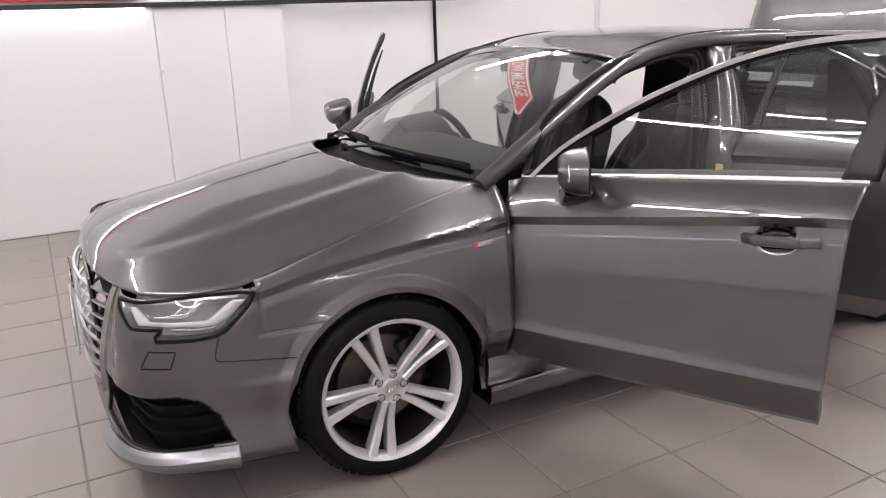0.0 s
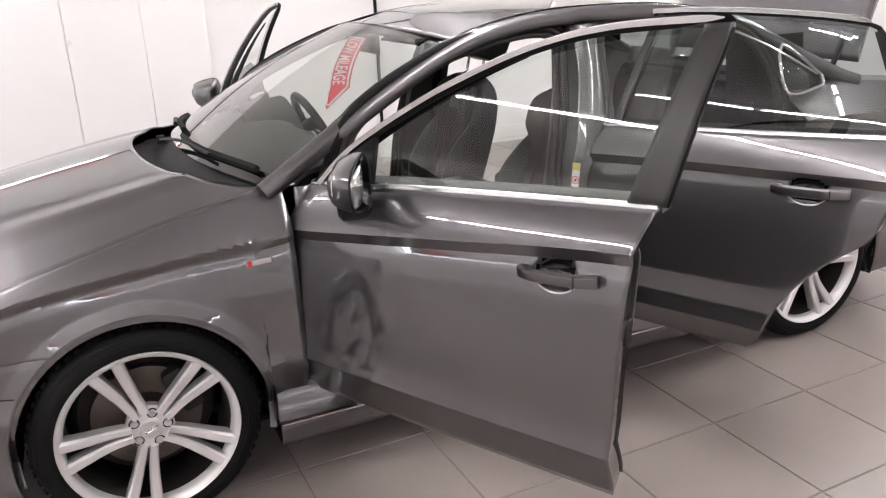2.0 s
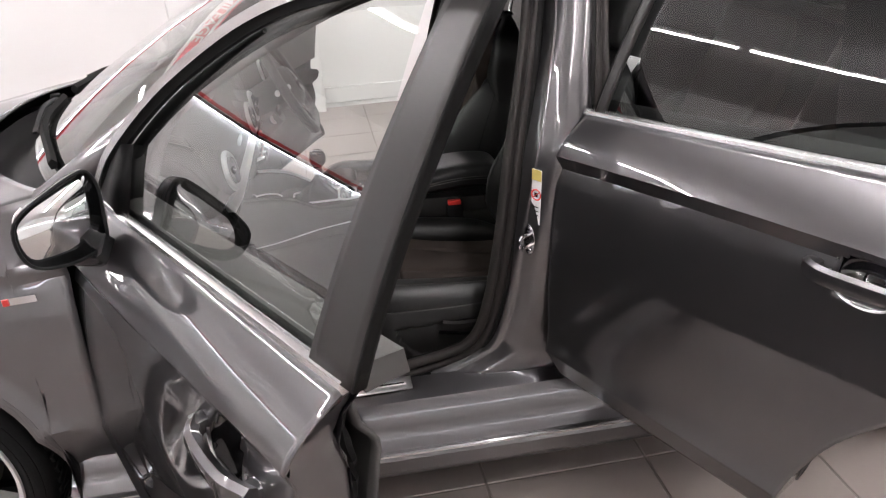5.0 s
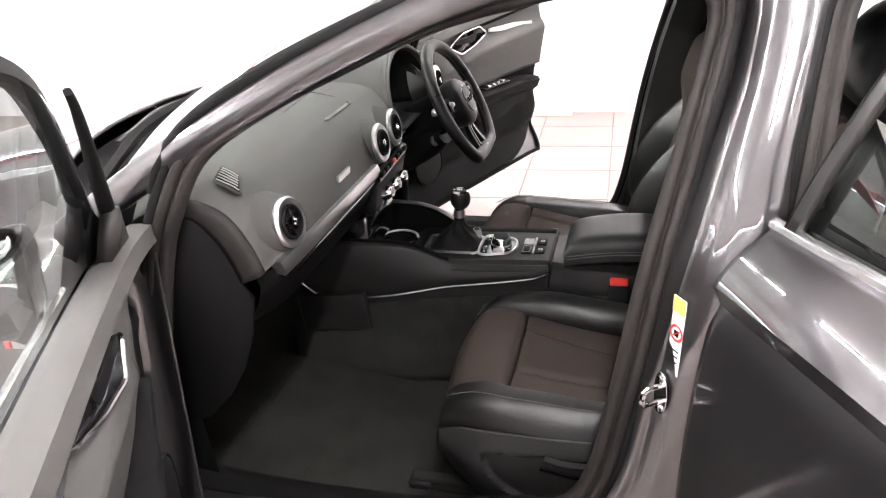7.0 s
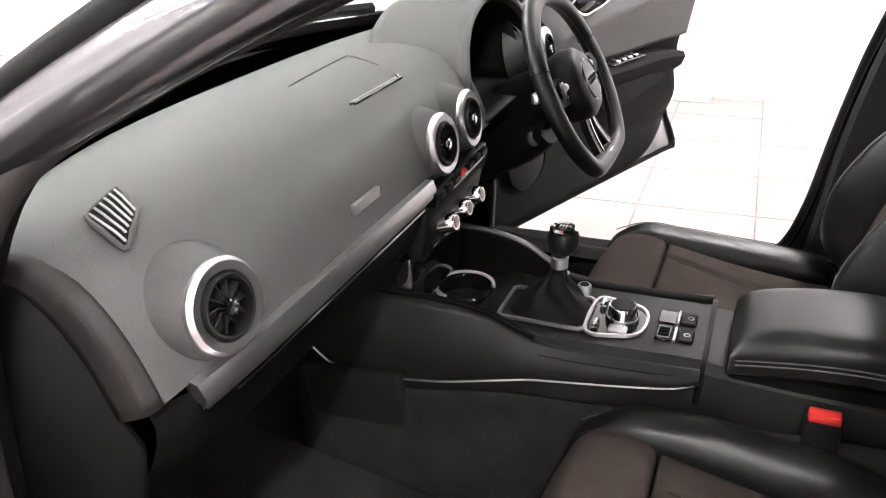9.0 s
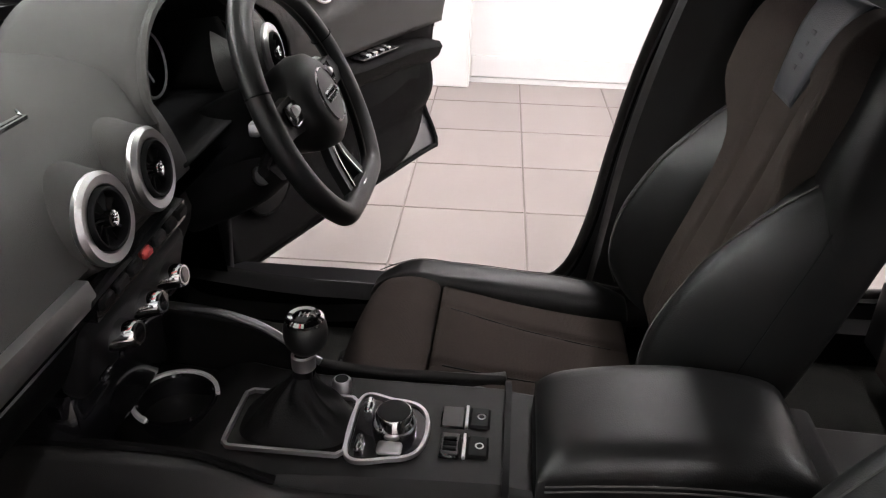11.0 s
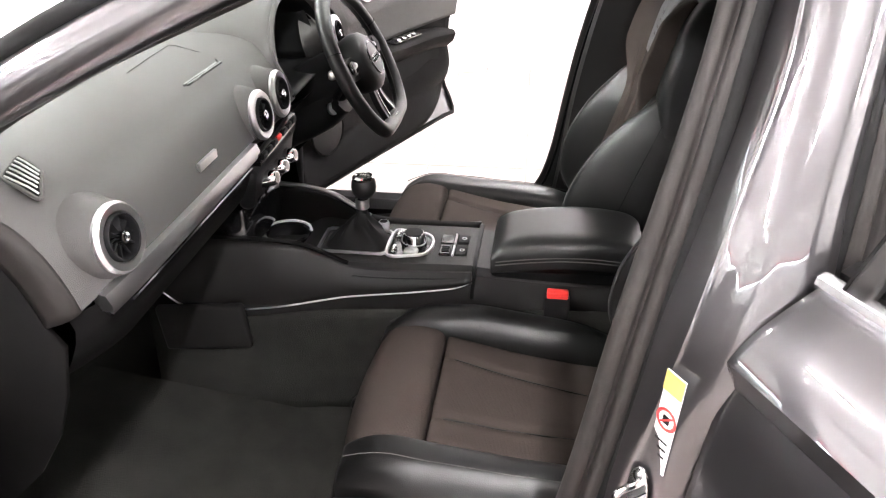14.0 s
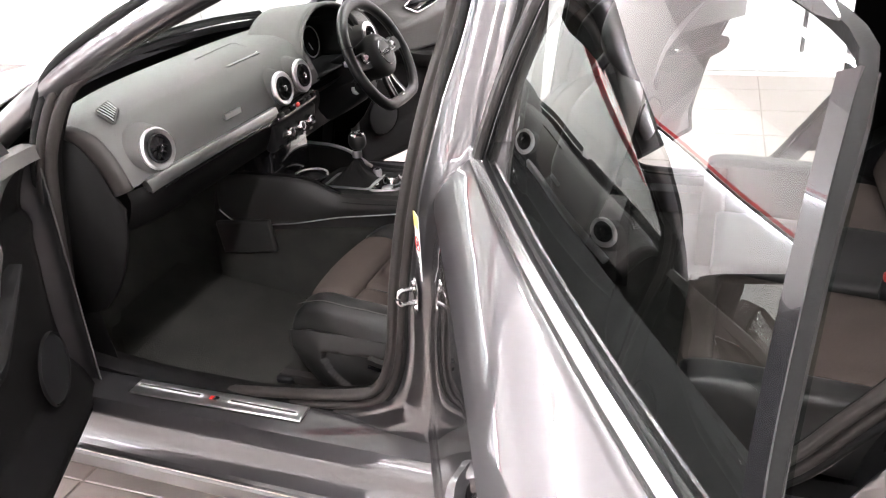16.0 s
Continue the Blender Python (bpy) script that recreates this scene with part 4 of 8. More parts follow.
# ---- wheels ----
def wheel(hub, s, turn=0.0):
    """A wheel at hub; its face looks along s * y."""
    m = Matrix.Translation(hub) @ Matrix.Rotation(radians(-90 * s), 4, "X") @ Matrix.Rotation(radians(turn), 4, "Z")
    e = new("wheel")
    e.parent = CAR
    e.matrix_basis = m
    tagged(e, "silver ten-spoke alloy wheel with a low-profile black tyre")
    # local z points outwards; z = 0 lies at the hub cap
    tyre = [(0.244, 0.022), (0.252, 0.030), (0.266, 0.036), (0.284, 0.035), (0.302, 0.026), (0.311, 0.004), (0.3165, -0.020), (0.318, -0.10), (0.3165, -0.165), (0.305, -0.19), (0.28, -0.20), (0.25, -0.198), (0.24, -0.19)]
    ty = part("tyre", turned_bm(tyre, 96), TYRE, e, "black low-profile tyre", 50)
    # tread blocks on the shoulder
    blocks = []
    for k in range(64):
        a = 2 * math.pi * k / 64
        b = box_bm((0.018, 0.020, 0.055), (0, 0, 0), 0.002, 1)
        bmesh.ops.transform(b, matrix=Matrix.Rotation(a, 4, "Z") @ Matrix.Translation((0.3105, 0, -0.028)) @ Matrix.Rotation(radians(14), 4, "X"), verts=b.verts)
        blocks.append(b)
    part("tread", merge_bm(*blocks), TYRE, ty)
    for rr, zz in ((0.270, 0.0365), (0.293, 0.0315)):
        part("sidewall_rib", turned_bm([(rr - 0.0015, zz - 0.002), (rr, zz + 0.0006), (rr + 0.0015, zz - 0.002)], 72), TYRE, ty)
    rim = part("rim", turned_bm([(0.245, 0.024), (0.2505, 0.031), (0.248, 0.036), (0.238, 0.032), (0.229, 0.016), (0.226, -0.004)], 72), ALLOY, e, "bright silver alloy rim", 50)
    # the shade deep in the rim is put into the barrel's dark colour
    part("barrel", turned_bm([(0.226, -0.004), (0.222, -0.03), (0.220, -0.09), (0.226, -0.17), (0.24, -0.19)], 72), DARKMETAL, e, "inner barrel of the rim, shade painted as dark metal", 50)
    # ten spokes in five pairs, forked from the hub
    for k in range(5):
        for side in (-1, 1):
            a = 2 * math.pi * k / 5 + math.pi / 2
            p0 = Vector((0.050, side * 0.0135, 0.004))
            p1 = Vector((0.110, side * 0.0185, 0.000))
            p2 = Vector((0.172, side * 0.0265, 0.010))
            p3 = Vector((0.236, side * 0.0370, 0.020))
            line = flow([p0, p1, p2, p3], 12)
            prof = [(-0.0135, -0.030), (0.0135, -0.030), (0.0135, 0.002), (0.0085, 0.009), (-0.0085, 0.009), (-0.0135, 0.002)]
            b = sweep_bm(line, prof, scale=lambda t: 0.86 + 0.40 * t)
            bmesh.ops.rotate(b, cent=(0, 0, 0), matrix=Matrix.Rotation(a, 3, "Z"), verts=b.verts)
            part("spoke", b, ALLOY, rim, sharp=25)
    part("hub", turned_bm([(0, 0.004), (0.030, 0.004), (0.034, 0.0), (0.062, -0.002), (0.068, -0.010), (0.066, -0.04)], 40), ALLOY, rim)
    cap = part("centre_cap", turned_bm([(0, 0.008), (0.026, 0.007), (0.029, 0.003)], 28), SATIN, rim, "grey centre cap with ring shapes")
    for dx in (-0.012, -0.004, 0.004, 0.012):
        part("cap_ring", turned_bm([(0.0045, 0.008), (0.006, 0.0095), (0.0075, 0.008)], 14, Matrix.Translation((dx, 0, 0))), CHROME, rim)
    for k in range(5):
        a = 2 * math.pi * (k + 0.5) / 5 + math.pi / 2
        c = Vector((0.048 * math.cos(a), 0.048 * math.sin(a), 0))
        part("bolt", turned_bm([(0, 0.003), (0.0085, 0.003), (0.0105, -0.001), (0.0105, -0.02)], 6, Matrix.Translation(c)), SATIN, rim, "silver wheel bolt")
        part("bolt_recess", turned_bm([(0.0115, -0.0005), (0.014, 0.001), (0.0155, -0.001)], 18, Matrix.Translation(c)), PLASTIC, rim)
    part("brake_disc", turned_bm([(0.0, -0.065), (0.07, -0.065), (0.075, -0.085), (0.156, -0.085), (0.156, -0.108), (0.075, -0.108)], 48), RUST, e, "worn steel brake disc")
    part("caliper", box_bm((0.07, 0.15, 0.07), (0.125, 0.02, -0.085), 0.018, 2), DARKMETAL, e, "dark brake caliper")
    part("back_plate", turned_bm([(0, -0.12), (0.19, -0.125), (0.2, -0.14)], 32), DARKMETAL, e)
    va = radians(-62)
    part("valve", tube_bm([(0.220 * math.cos(va), 0.220 * math.sin(va), -0.01), (0.200 * math.cos(va), 0.200 * math.sin(va), 0.014)], 0.004, 8), RUBBER, e, "black valve stem")
    return e


wheel((0, -0.845, 0.318), -1, 23)
wheel((0, 0.845, 0.318), 1, 20)
wheel((REAR, -0.835, 0.318), -1, -10)
wheel((REAR, 0.835, 0.318), 1, 33)


def arches():
    for hub in (0.0, REAR):
        for s in (-1, 1):
            def liner(u, v):
                a = radians(-15 + 210 * u)
                r = R_ARCH + 0.012
                return (hub + r * math.cos(a), s * (0.55 + 0.315 * v), 0.315 + r * math.sin(a))
            part("arch_liner", grid_bm(liner, 30, 3), PLASTIC, CAR, "black wheel arch liner")
            part("arch_wall", turned_bm([(0, 0), (R_ARCH + 0.01, 0)], 40, axes((hub, s * 0.56, 0.315), (0, s, 0))), PLASTIC, CAR)
            pts = []
            for k in range(37):
                a = radians(-14 + 208 * k / 36)
                x, z = hub + R_ARCH * math.cos(a), 0.315 + R_ARCH * math.sin(a)
                pts.append((x, s * (half_width(x, z) - 0.006), z))
            part("arch_lip", sweep_bm(pts, [(-0.010, -0.012), (0.010, -0.012), (0.010, 0.006), (-0.010, 0.006)], up=(0, s, 0)), PAINT, CAR, "rolled lip of the wheel arch")


arches()
# wing badge
bp = [(x, -half_width(x, 0.763) - 0.003, z) for x, z in ((0.325, 0.758), (0.395, 0.762))]
bd = part("wing_badge", sweep_bm(bp, [(-0.002, -0.008), (0.002, -0.008), (0.002, 0.008), (-0.002, 0.008)]), CHROME, CAR, "small chrome and red badge on the wing")
part("badge_mark", sweep_bm([(0.327, bp[0][1] - 0.003, 0.758), (0.339, bp[0][1] - 0.003, 0.7585)], [(-0.002, -0.007), (0.002, -0.007), (0.002, 0.007), (-0.002, 0.007)]), RED, bd)
# quarter windows in the rear pillars
for s in (-1, 1):
    tri = [(2.47, 1.045), (2.50, 1.215), (2.66, 1.105), (2.672, 1.078), (2.65, 1.052)]

    def qy(x, z):
        return s * (0.787 - 0.46 * (z - 1.0))
    b = bmesh.new()
    b.faces.new([b.verts.new((x, qy(x, z), z)) for x, z in tri])
    q = part("quarter_window", b, DARKGLASS, CAR, "small tinted quarter window with a chrome frame", thick=0.004)
    loop = flow([(x, qy(x, z) + s * 0.006, z) for x, z in tri], 60, True)
    part("frame", tube_bm(loop, 0.008, 8, True), CHROME, q, "chrome window surround")
    part("roof_edge_strip", tube_bm([(2.65 - 0.43 * k / 12, qy(0, 1.10 + 0.205 * k / 12) + s * 0.006, 1.10 + 0.205 * k / 12 + 0.012 * math.sin(math.pi * k / 12)) for k in range(13)], 0.006, 8), CHROME, q, "chrome strip along the roof edge")
    # painted pillar foot behind the window
    part("pillar_foot", grid_bm(lambda u, v: (lambda lo, hi: lo.lerp(hi, v))(Vector((2.44 + 0.5 * u, s * (mono(2.44 + 0.5 * u, BELT_Y) - 0.004), mono(2.44 + 0.5 * u, BELT) - 0.004)), rail_at(2.44 + 0.5 * u) * 1.0 if s < 0 else Vector((rail_at(2.44 + 0.5 * u).x, -rail_at(2.44 + 0.5 * u).y, rail_at(2.44 + 0.5 * u).z))) - Vector((0, s * 0.010, 0)), 20, 6), PAINT, CAR, "grey rear pillar foot")


# ---- door openings in the body ----
FRONT_LOOP = [(0.505, -0.722, 0.46), (0.505, -0.714, 0.40), (0.545, -0.712, 0.335), (0.76, -0.712, 0.322), (1.015, -0.712, 0.350), (1.25, -0.712, 0.386), (1.335, -0.714, 0.425), (1.380, -0.720, 0.53), (1.415, -0.733, 0.72), (1.445, -0.715, 0.89), (1.487, -0.670, 1.07), (1.520, -0.612, 1.20), (1.528, -0.594, 1.275), (1.497, -0.594, 1.315), (1.40, -0.602, 1.325), (1.25, -0.610, 1.305), (1.097, -0.626, 1.270), (0.979, -0.648, 1.225), (0.828, -0.682, 1.158), (0.71, -0.722, 1.084), (0.655, -0.752, 0.985), (0.612, -0.752, 0.88), (0.548, -0.735, 0.66)]
REAR_LOOP = [(1.655, -0.76, 0.50), (1.675, -0.76, 0.425), (1.74, -0.76, 0.392), (2.0, -0.76, 0.392), (2.13, -0.76, 0.44), (2.23, -0.76, 0.57), (2.32, -0.76, 0.70), (2.43, -0.76, 0.86), (2.465, -0.745, 1.02), (2.40, -0.66, 1.225), (2.27, -0.618, 1.300), (2.1, -0.606, 1.325), (1.9, -0.602, 1.335), (1.72, -0.604, 1.328), (1.685, -0.622, 1.285), (1.668, -0.66, 1.20), (1.648, -0.735, 1.05), (1.640, -0.76, 0.86)]


def openings():
    for loop, centre in ((FRONT_LOOP, Vector((1.05, -0.72, 0.82))), (REAR_LOOP, Vector((2.0, -0.72, 0.86)))):
        line = flow(loop, 120, True)

        def outward(i, q, c=centre):
            d = q - c
            return Vector((d.x, d.y * 0.2, d.z))
        # painted flange outside the seal, trim inside it
        def shifted(o, d):
            res = []
            for q in line:
                w = (q - centre)
                w = Vector((w.x, 0, w.z)).normalized()
                res.append(q + w * o + Vector((0, d, 0)))
            return res
        lobes = flow([(x, y, 0) for x, y in ((0.010, -0.019), (-0.004, -0.020), (-0.011, -0.015), (-0.012, -0.005), (-0.0020, 0.001), (-0.0125, 0.006), (-0.0135, 0.015), (-0.008, 0.021), (0.010, 0.022))], 28, True)
        both("door_seal", sweep_bm(line, [(p.x, p.y) for p in lobes], up=outward, closed=True), SEAL, CAR, label="dark rubber door seal round the opening", sharp=60)
        both("seal_groove", tube_bm(shifted(0.029, -0.003), 0.011, 8, True), RUBBER, CAR, label="black gap beside the door seal", sharp=60)
        if loop is FRONT_LOOP:
            # wide black joint between the windscreen pillar and the seal
            gap = [q for q in shifted(0.040, -0.006) if q.x < 1.42 and q.z > 1.02]
            both("pillar_joint", tube_bm(gap, 0.016, 10, scale=lambda t: 0.35 + 0.65 * math.sin(math.pi * min(1, max(0.0, t))) ** 0.5), RUBBER, CAR, label="wide black joint along the windscreen pillar", sharp=60)
        ring = sweep_bm(line, [(0.000, 0.006), (-0.002, 0.040), (0.020, 0.050), (0.036, 0.040), (0.036, -0.004), (0.006, -0.004)], up=outward, closed=True)
        both("door_frame", ring, PAINT, CAR, label="grey painted door aperture", sharp=40)
        trim = sweep_bm(line, [(0.010, -0.006), (0.014, 0.010), (0.026, 0.008), (0.034, 0.0), (0.034, -0.010), (0.02, -0.010)], up=outward, closed=True)
        both("aperture_trim", trim, CARD, CAR, label="black plastic inner trim of the opening", sharp=40)


openings()

B_FRONT = [(0.34, 1.10), (0.38, 1.25), (0.425, 1.342), (0.53, 1.392), (0.73, 1.427), (0.89, 1.460), (1.07, 1.508), (1.20, 1.546), (1.275, 1.556), (1.34, 1.545)]
B_INWARD = [(0.50, 0.0), (0.72, 0.012), (0.89, 0.040), (1.07, 0.050), (1.20, 0.048), (1.275, 0.025), (1.33, 0.008)]
B_REAR = [(0.34, 1.80), (0.40, 1.73), (0.45, 1.662), (0.55, 1.640), (0.86, 1.630), (1.05, 1.638), (1.20, 1.658), (1.285, 1.675), (1.34, 1.70)]
B_STEP = [(0.0, -0.004), (0.06, 0.0), (0.10, 0.012), (0.13, 0.017), (0.16, 0.018), (0.21, 0.027), (0.31, 0.042), (0.45, 0.050), (0.60, 0.051), (0.74, 0.045), (0.84, 0.032), (0.92, 0.018), (1.0, 0.008)]


def pillar_y(z):
    return mono(z, [(0.33, -0.715), (0.42, -0.718), (0.55, -0.728), (0.73, -0.745), (0.90, -0.752), (1.0, -0.735), (1.1, -0.700), (1.2, -0.655), (1.3, -0.606), (1.35, -0.59)])


def b_pillar(u, v):
    z = 0.335 + 1.005 * v
    a, b = mono(z, B_FRONT), mono(z, B_REAR)
    return (a + (b - a) * u, pillar_y(z) - mono(u, B_STEP) + mono(z, B_INWARD) * max(0.0, 1 - u / 0.14), z)


both("centre_pillar", grid_bm(b_pillar, 64, 40), PAINT, CAR, label="grey painted centre door pillar with pressed ridges", sharp=40, thick=0.004)
both("hinge_pillar", grid_bm(lambda u, v: (0.466 + 0.125 * u + 0.03 * v, -0.795 + 0.03 * u - 0.012 * math.sin(math.pi * u * 2), 0.33 + 0.62 * v), 14, 16), PAINT, CAR, label="grey painted hinge pillar", thick=0.004)
for s in (-1, 1):
    # inner faces of the pillars
    def pillar_sec(u, v):
        z = 0.36 + 0.97 * v
        x0 = mono(z, [(0.36, 1.36), (0.5, 1.382), (0.72, 1.410), (0.89, 1.440), (1.0, 1.464), (1.20, 1.512), (1.33, 1.520)])
        yo, yi = mono(z, [(0.36, 0.69), (0.72, 0.722), (0.9, 0.703), (1.05, 0.664), (1.2, 0.603), (1.33, 0.585)]), mono(z, [(0.36, 0.640), (0.72, 0.652), (0.9, 0.640), (1.05, 0.612), (1.2, 0.560), (1.33, 0.54)])
        k = u * 4
        pts = [(x0 + 0.01, yo), (x0 + 0.002, (yo + yi) / 2), (x0 + 0.010, yi + 0.003), (x0 + 0.10, yi - 0.012), (1.655 + 0.03 * v, yi + 0.03)]
        i = min(3, int(k))
        w = k - i
        return (pts[i][0] * (1 - w) + pts[i + 1][0] * w, s * (pts[i][1] * (1 - w) + pts[i + 1][1] * w), z)
    part("pillar_trim", grid_bm(pillar_sec, 16, 18), FILM, CAR, "dark inner trim of the centre pillar", sharp=60)
    part("screen_trim", sweep_bm([Vector((p.x, p.y * -s, p.z)) + Vector((0.010, -s * 0.030, -0.012)) for p in RAIL_LINE[4:36]], [(-0.018, -0.014), (0.018, -0.014), (0.018, 0.014), (-0.018, 0.014)]), CARD, CAR, "dark trim inside the windscreen pillar")
    # striker, hinge and warning label on the pillar's forward face
    fn = Vector((-0.80, s * 0.60, 0.0))          # outward normal of that face
    fa = Vector((0.60, s * 0.80, 0.0))           # along it

    def on_face(x, z, k=0.0, out=0.0):
        """A place on the forward face of the pillar."""
        p = b_pillar(0.22, (z - 0.335) / 1.005)
        return Vector((p[0], p[1] * -s, z)) + fa * k + fn * (0.004 + out)
    c0 = on_face(0, 0.720)
    st = part("door_striker", tube_bm(flow([c0 + Vector((0, 0, 0.014)), c0 + fn * 0.030 + Vector((0, 0, 0.014)), c0 + fn * 0.036 + Vector((0, 0, 0.0)), c0 + fn * 0.030 + Vector((0, 0, -0.014)), c0 + Vector((0, 0, -0.014))], 24), 0.0045, 8), CHROME, CAR, "bright steel door striker")
    pl = slab_bm([(0.016 * math.cos(2 * math.pi * k / 24), 0.038 * math.sin(2 * math.pi * k / 24)) for k in range(24)], 0.004, axes(c0 - fn * 0.001, fn), 0.001, 1)
    part("striker_plate", pl, CHROME, st)
    for dz in (-0.027, 0.027):
        part("screw", turned_bm([(0, 0.006), (0.006, 0.005), (0.007, 0)], 10, axes(c0 + fn * 0.002 + Vector((0, 0, dz)), fn)), CHROME, st)
    st2 = part("door_striker", tube_bm(flow([(2.418, s * 0.79, 0.79), (2.416, s * 0.825, 0.79), (2.416, s * 0.825, 0.768), (2.418, s * 0.79, 0.765)], 14), 0.0055, 8), CHROME, CAR, "bright steel door striker")
    for z in (0.50, 0.855):
        h = part("door_hinge", box_bm((0.05, 0.035, 0.045), (1.565, s * 0.812, z), 0.008, 2), PAINT, CAR, "painted rear door hinge")
        part("hinge_pin", turned_bm([(0, 0.032), (0.008, 0.030), (0.009, -0.03), (0, -0.032)], 12, Matrix.Translation((1.588, s * 0.828, z))), CHROME, h)
    lb_m = axes(on_face(0, 0.826, 0.0, 0.0), fn)
    lb = part("airbag_label", box_bm((0.027, 0.134, 0.0016), (0, 0, 0), 0.0006, 1), WHITE, CAR, "white and yellow warning label on the pillar")
    lb.matrix_basis = lb_m @ Matrix.Rotation(radians(4 * s), 4, "Z")
    part("label_head", box_bm((0.027, 0.026, 0.0016), (0, 0.054, 0.0012), 0.0006, 1), YELLOW, lb, "yellow label head")
    part("label_ring", turned_bm([(0.0105, 0.0008), (0.0125, 0.002), (0.0145, 0.0008)], 24, Matrix.Translation((0, 0.006, 0))), RED, lb, "red ring sign")
    part("ring_bar", box_bm((0.022, 0.002, 0.0012), (0, 0.006, 0.0014), 0, 1, Matrix.Rotation(radians(40), 4, "Z")), RED, lb)
    part("mark", box_bm((0.009, 0.010, 0.001), (0, 0.006, 0.0011)), PLASTIC, lb)
    for k in range(3):
        part("bar", box_bm((0.018, 0.002, 0.001), (0, -0.024 - 0.010 * k, 0.001)), PLASTIC, lb)

# ---- doors ----
FT = [(0.56, 0.955), (0.63, 1.022), (0.70, 1.077), (0.85, 1.168), (1.0, 1.245), (1.2, 1.326), (1.4, 1.370), (1.670, 1.386)]
RT = [(1.655, 1.374), (1.8, 1.378), (2.0, 1.372), (2.2, 1.357), (2.31, 1.340), (2.348, 1.318), (2.39, 1.235), (2.44, 1.125), (2.478, 1.045)]


def glass_y(x, z):
    zb = mono(x, BELT)
    h = z - zb
    return mono(x, BELT_Y) - 0.25 * h - 0.44 * h * max(0.0, h)


def door(front, s, angle):
    """A door in its closed place, then swung open about its hinge."""
    hinge = Vector((0.50, s * 0.82, 0)) if front else Vector((1.575, s * 0.82, 0))
    swing = Matrix.Translation(hinge) @ Matrix.Rotation(radians(angle) * s, 4, "Z") @ Matrix.Rotation(radians(-1.0 if front else -0.4), 4, "Y") @ Matrix.Translation(-hinge)

    def put(bm):
        if s > 0:
            bmesh.ops.scale(bm, vec=(1, -1, 1), verts=bm.verts)
            bmesh.ops.reverse_faces(bm, faces=bm.faces)
        return bm
    if front:
        def xf(z):
            return mono(z, [(0.34, 0.462), (0.5, 0.470), (0.825, 0.477), (0.9, 0.484), (0.95, 0.505)])

        def xr(z):
            return mono(z, [(0.30, 1.512), (0.36, 1.522), (0.6, 1.532), (0.9, 1.548), (1.02, 1.578)])

        def low(x):
            return 0.306 + 0.004 * (x - 0.46)
        top, gx0, gx1, b0, b1, s0, s1 = FT, 0.62, 1.52, 1.506, 1.594, 0.098, 0.071
    else:
        def xf(z):
            return mono(z, [(0.34, 1.556), (0.6, 1.544), (0.9, 1.543), (1.02, 1.566)])

        def xr(z):
            return mono(z, [(0.36, 2.125), (0.40, 2.165), (0.50, 2.205), (0.6, 2.262), (0.7, 2.352), (0.78, 2.44), (0.88, 2.475), (1.04, 2.485)])

        def low(x):
            return 0.360
        top, gx0, gx1, b0, b1, s0, s1 = RT, 1.585, 2.40, 1.592, 1.614, 0.078, 0.076

    def skin(u, v, inset=0.0):
        z = low(1.0) + (mono(xf(0.9) + u * (xr(0.9) - xf(0.9)), BELT) - low(1.0)) * v
        x = xf(z) + (xr(z) - xf(z)) * u
        return (x, -(half_width(x, z) - inset), z)
    h0, h1, hz = (1.284, 1.482, 0.850) if front else (2.165, 2.376, 0.890)
    hm = (h0 + h1) / 2

    def outer(u, v):
        """The outer sheet, with rows along both creases."""
        j = round(v * 52)
        x = xf(0.9) + u * (xr(0.9) - xf(0.9))
        zc, zb = mono(x, CREASE), mono(x, BELT)
        if j <= 8:
            z = low(1.0) + (0.434 - low(1.0)) * j / 8
        elif j <= 12:
            z = (0.440, 0.444, 0.448, 0.456)[j - 9]
        elif j <= 40:
            z = 0.456 + (zc - 0.03 - 0.456) * (j - 12) / 28
        elif j <= 44:
            z = zc - 0.03 + 0.03 * (j - 40) / 4
        else:
            z = zc + (zb - zc) * (j - 44) / 8
        x = xf(z) + (xr(z) - xf(z)) * u
        return (x, -half_width(x, z), z)
    sheet = grid_bm(outer, 84, 52)
    bmesh.ops.delete(sheet, geom=[f for f in sheet.faces if ((f.calc_center_median().x - hm + 0.012) / 0.052) ** 2 + ((f.calc_center_median().z - hz - 0.004) / 0.036) ** 2 < 1], context="FACES")
    shell = part("front_door" if front else "rear_door", put(sheet), PAINT, CAR, ("grey front door" if front else "grey rear door") + " standing wide open, with chrome trim", 20, 0.003)
    shell.matrix_basis = swing

    def sub(name, bm, mat, label="", **kw):
        return part(name, put(bm), mat, shell, label, **kw)
    # inner pressing and card
    depth = 0.092

    def card_pt(u, v, d=0.0):
        x, y, z = skin(u, v)
        zz = z
        inward = depth * (0.55 + 0.45 * min(1, (1 - v) / 0.25)) if v > 0.75 else depth
        return Vector((x, y + inward + d, zz))
    # bottom of the card is rounded up at the rear

    def card(u, v, d=0.0):
        uu = 0.045 + (0.915 if front else 0.86) * u
        lift = 0.0
        if u > 0.68:
            lift = 0.17 * ((u - 0.68) / 0.32) ** 2.2
        vv = 0.03 + lift + (1.0 - 0.03 - lift) * v
        bulge = 0.020 * math.exp(-((v - 0.14) / 0.12) ** 2) - 0.006 * math.exp(-((v - 0.72) / 0.10) ** 2)
        return card_pt(uu, vv, d + bulge)

    def edge_band(u, v):
        """Closes the rim between skin and card."""
        k = u * 4
        i = int(k) % 4
        t = k - int(k)
        e = [(t, 0.0), (1.0, t), (1 - t, 1.0), (0.0, 1 - t)][i]
        a = Vector(skin(*e))
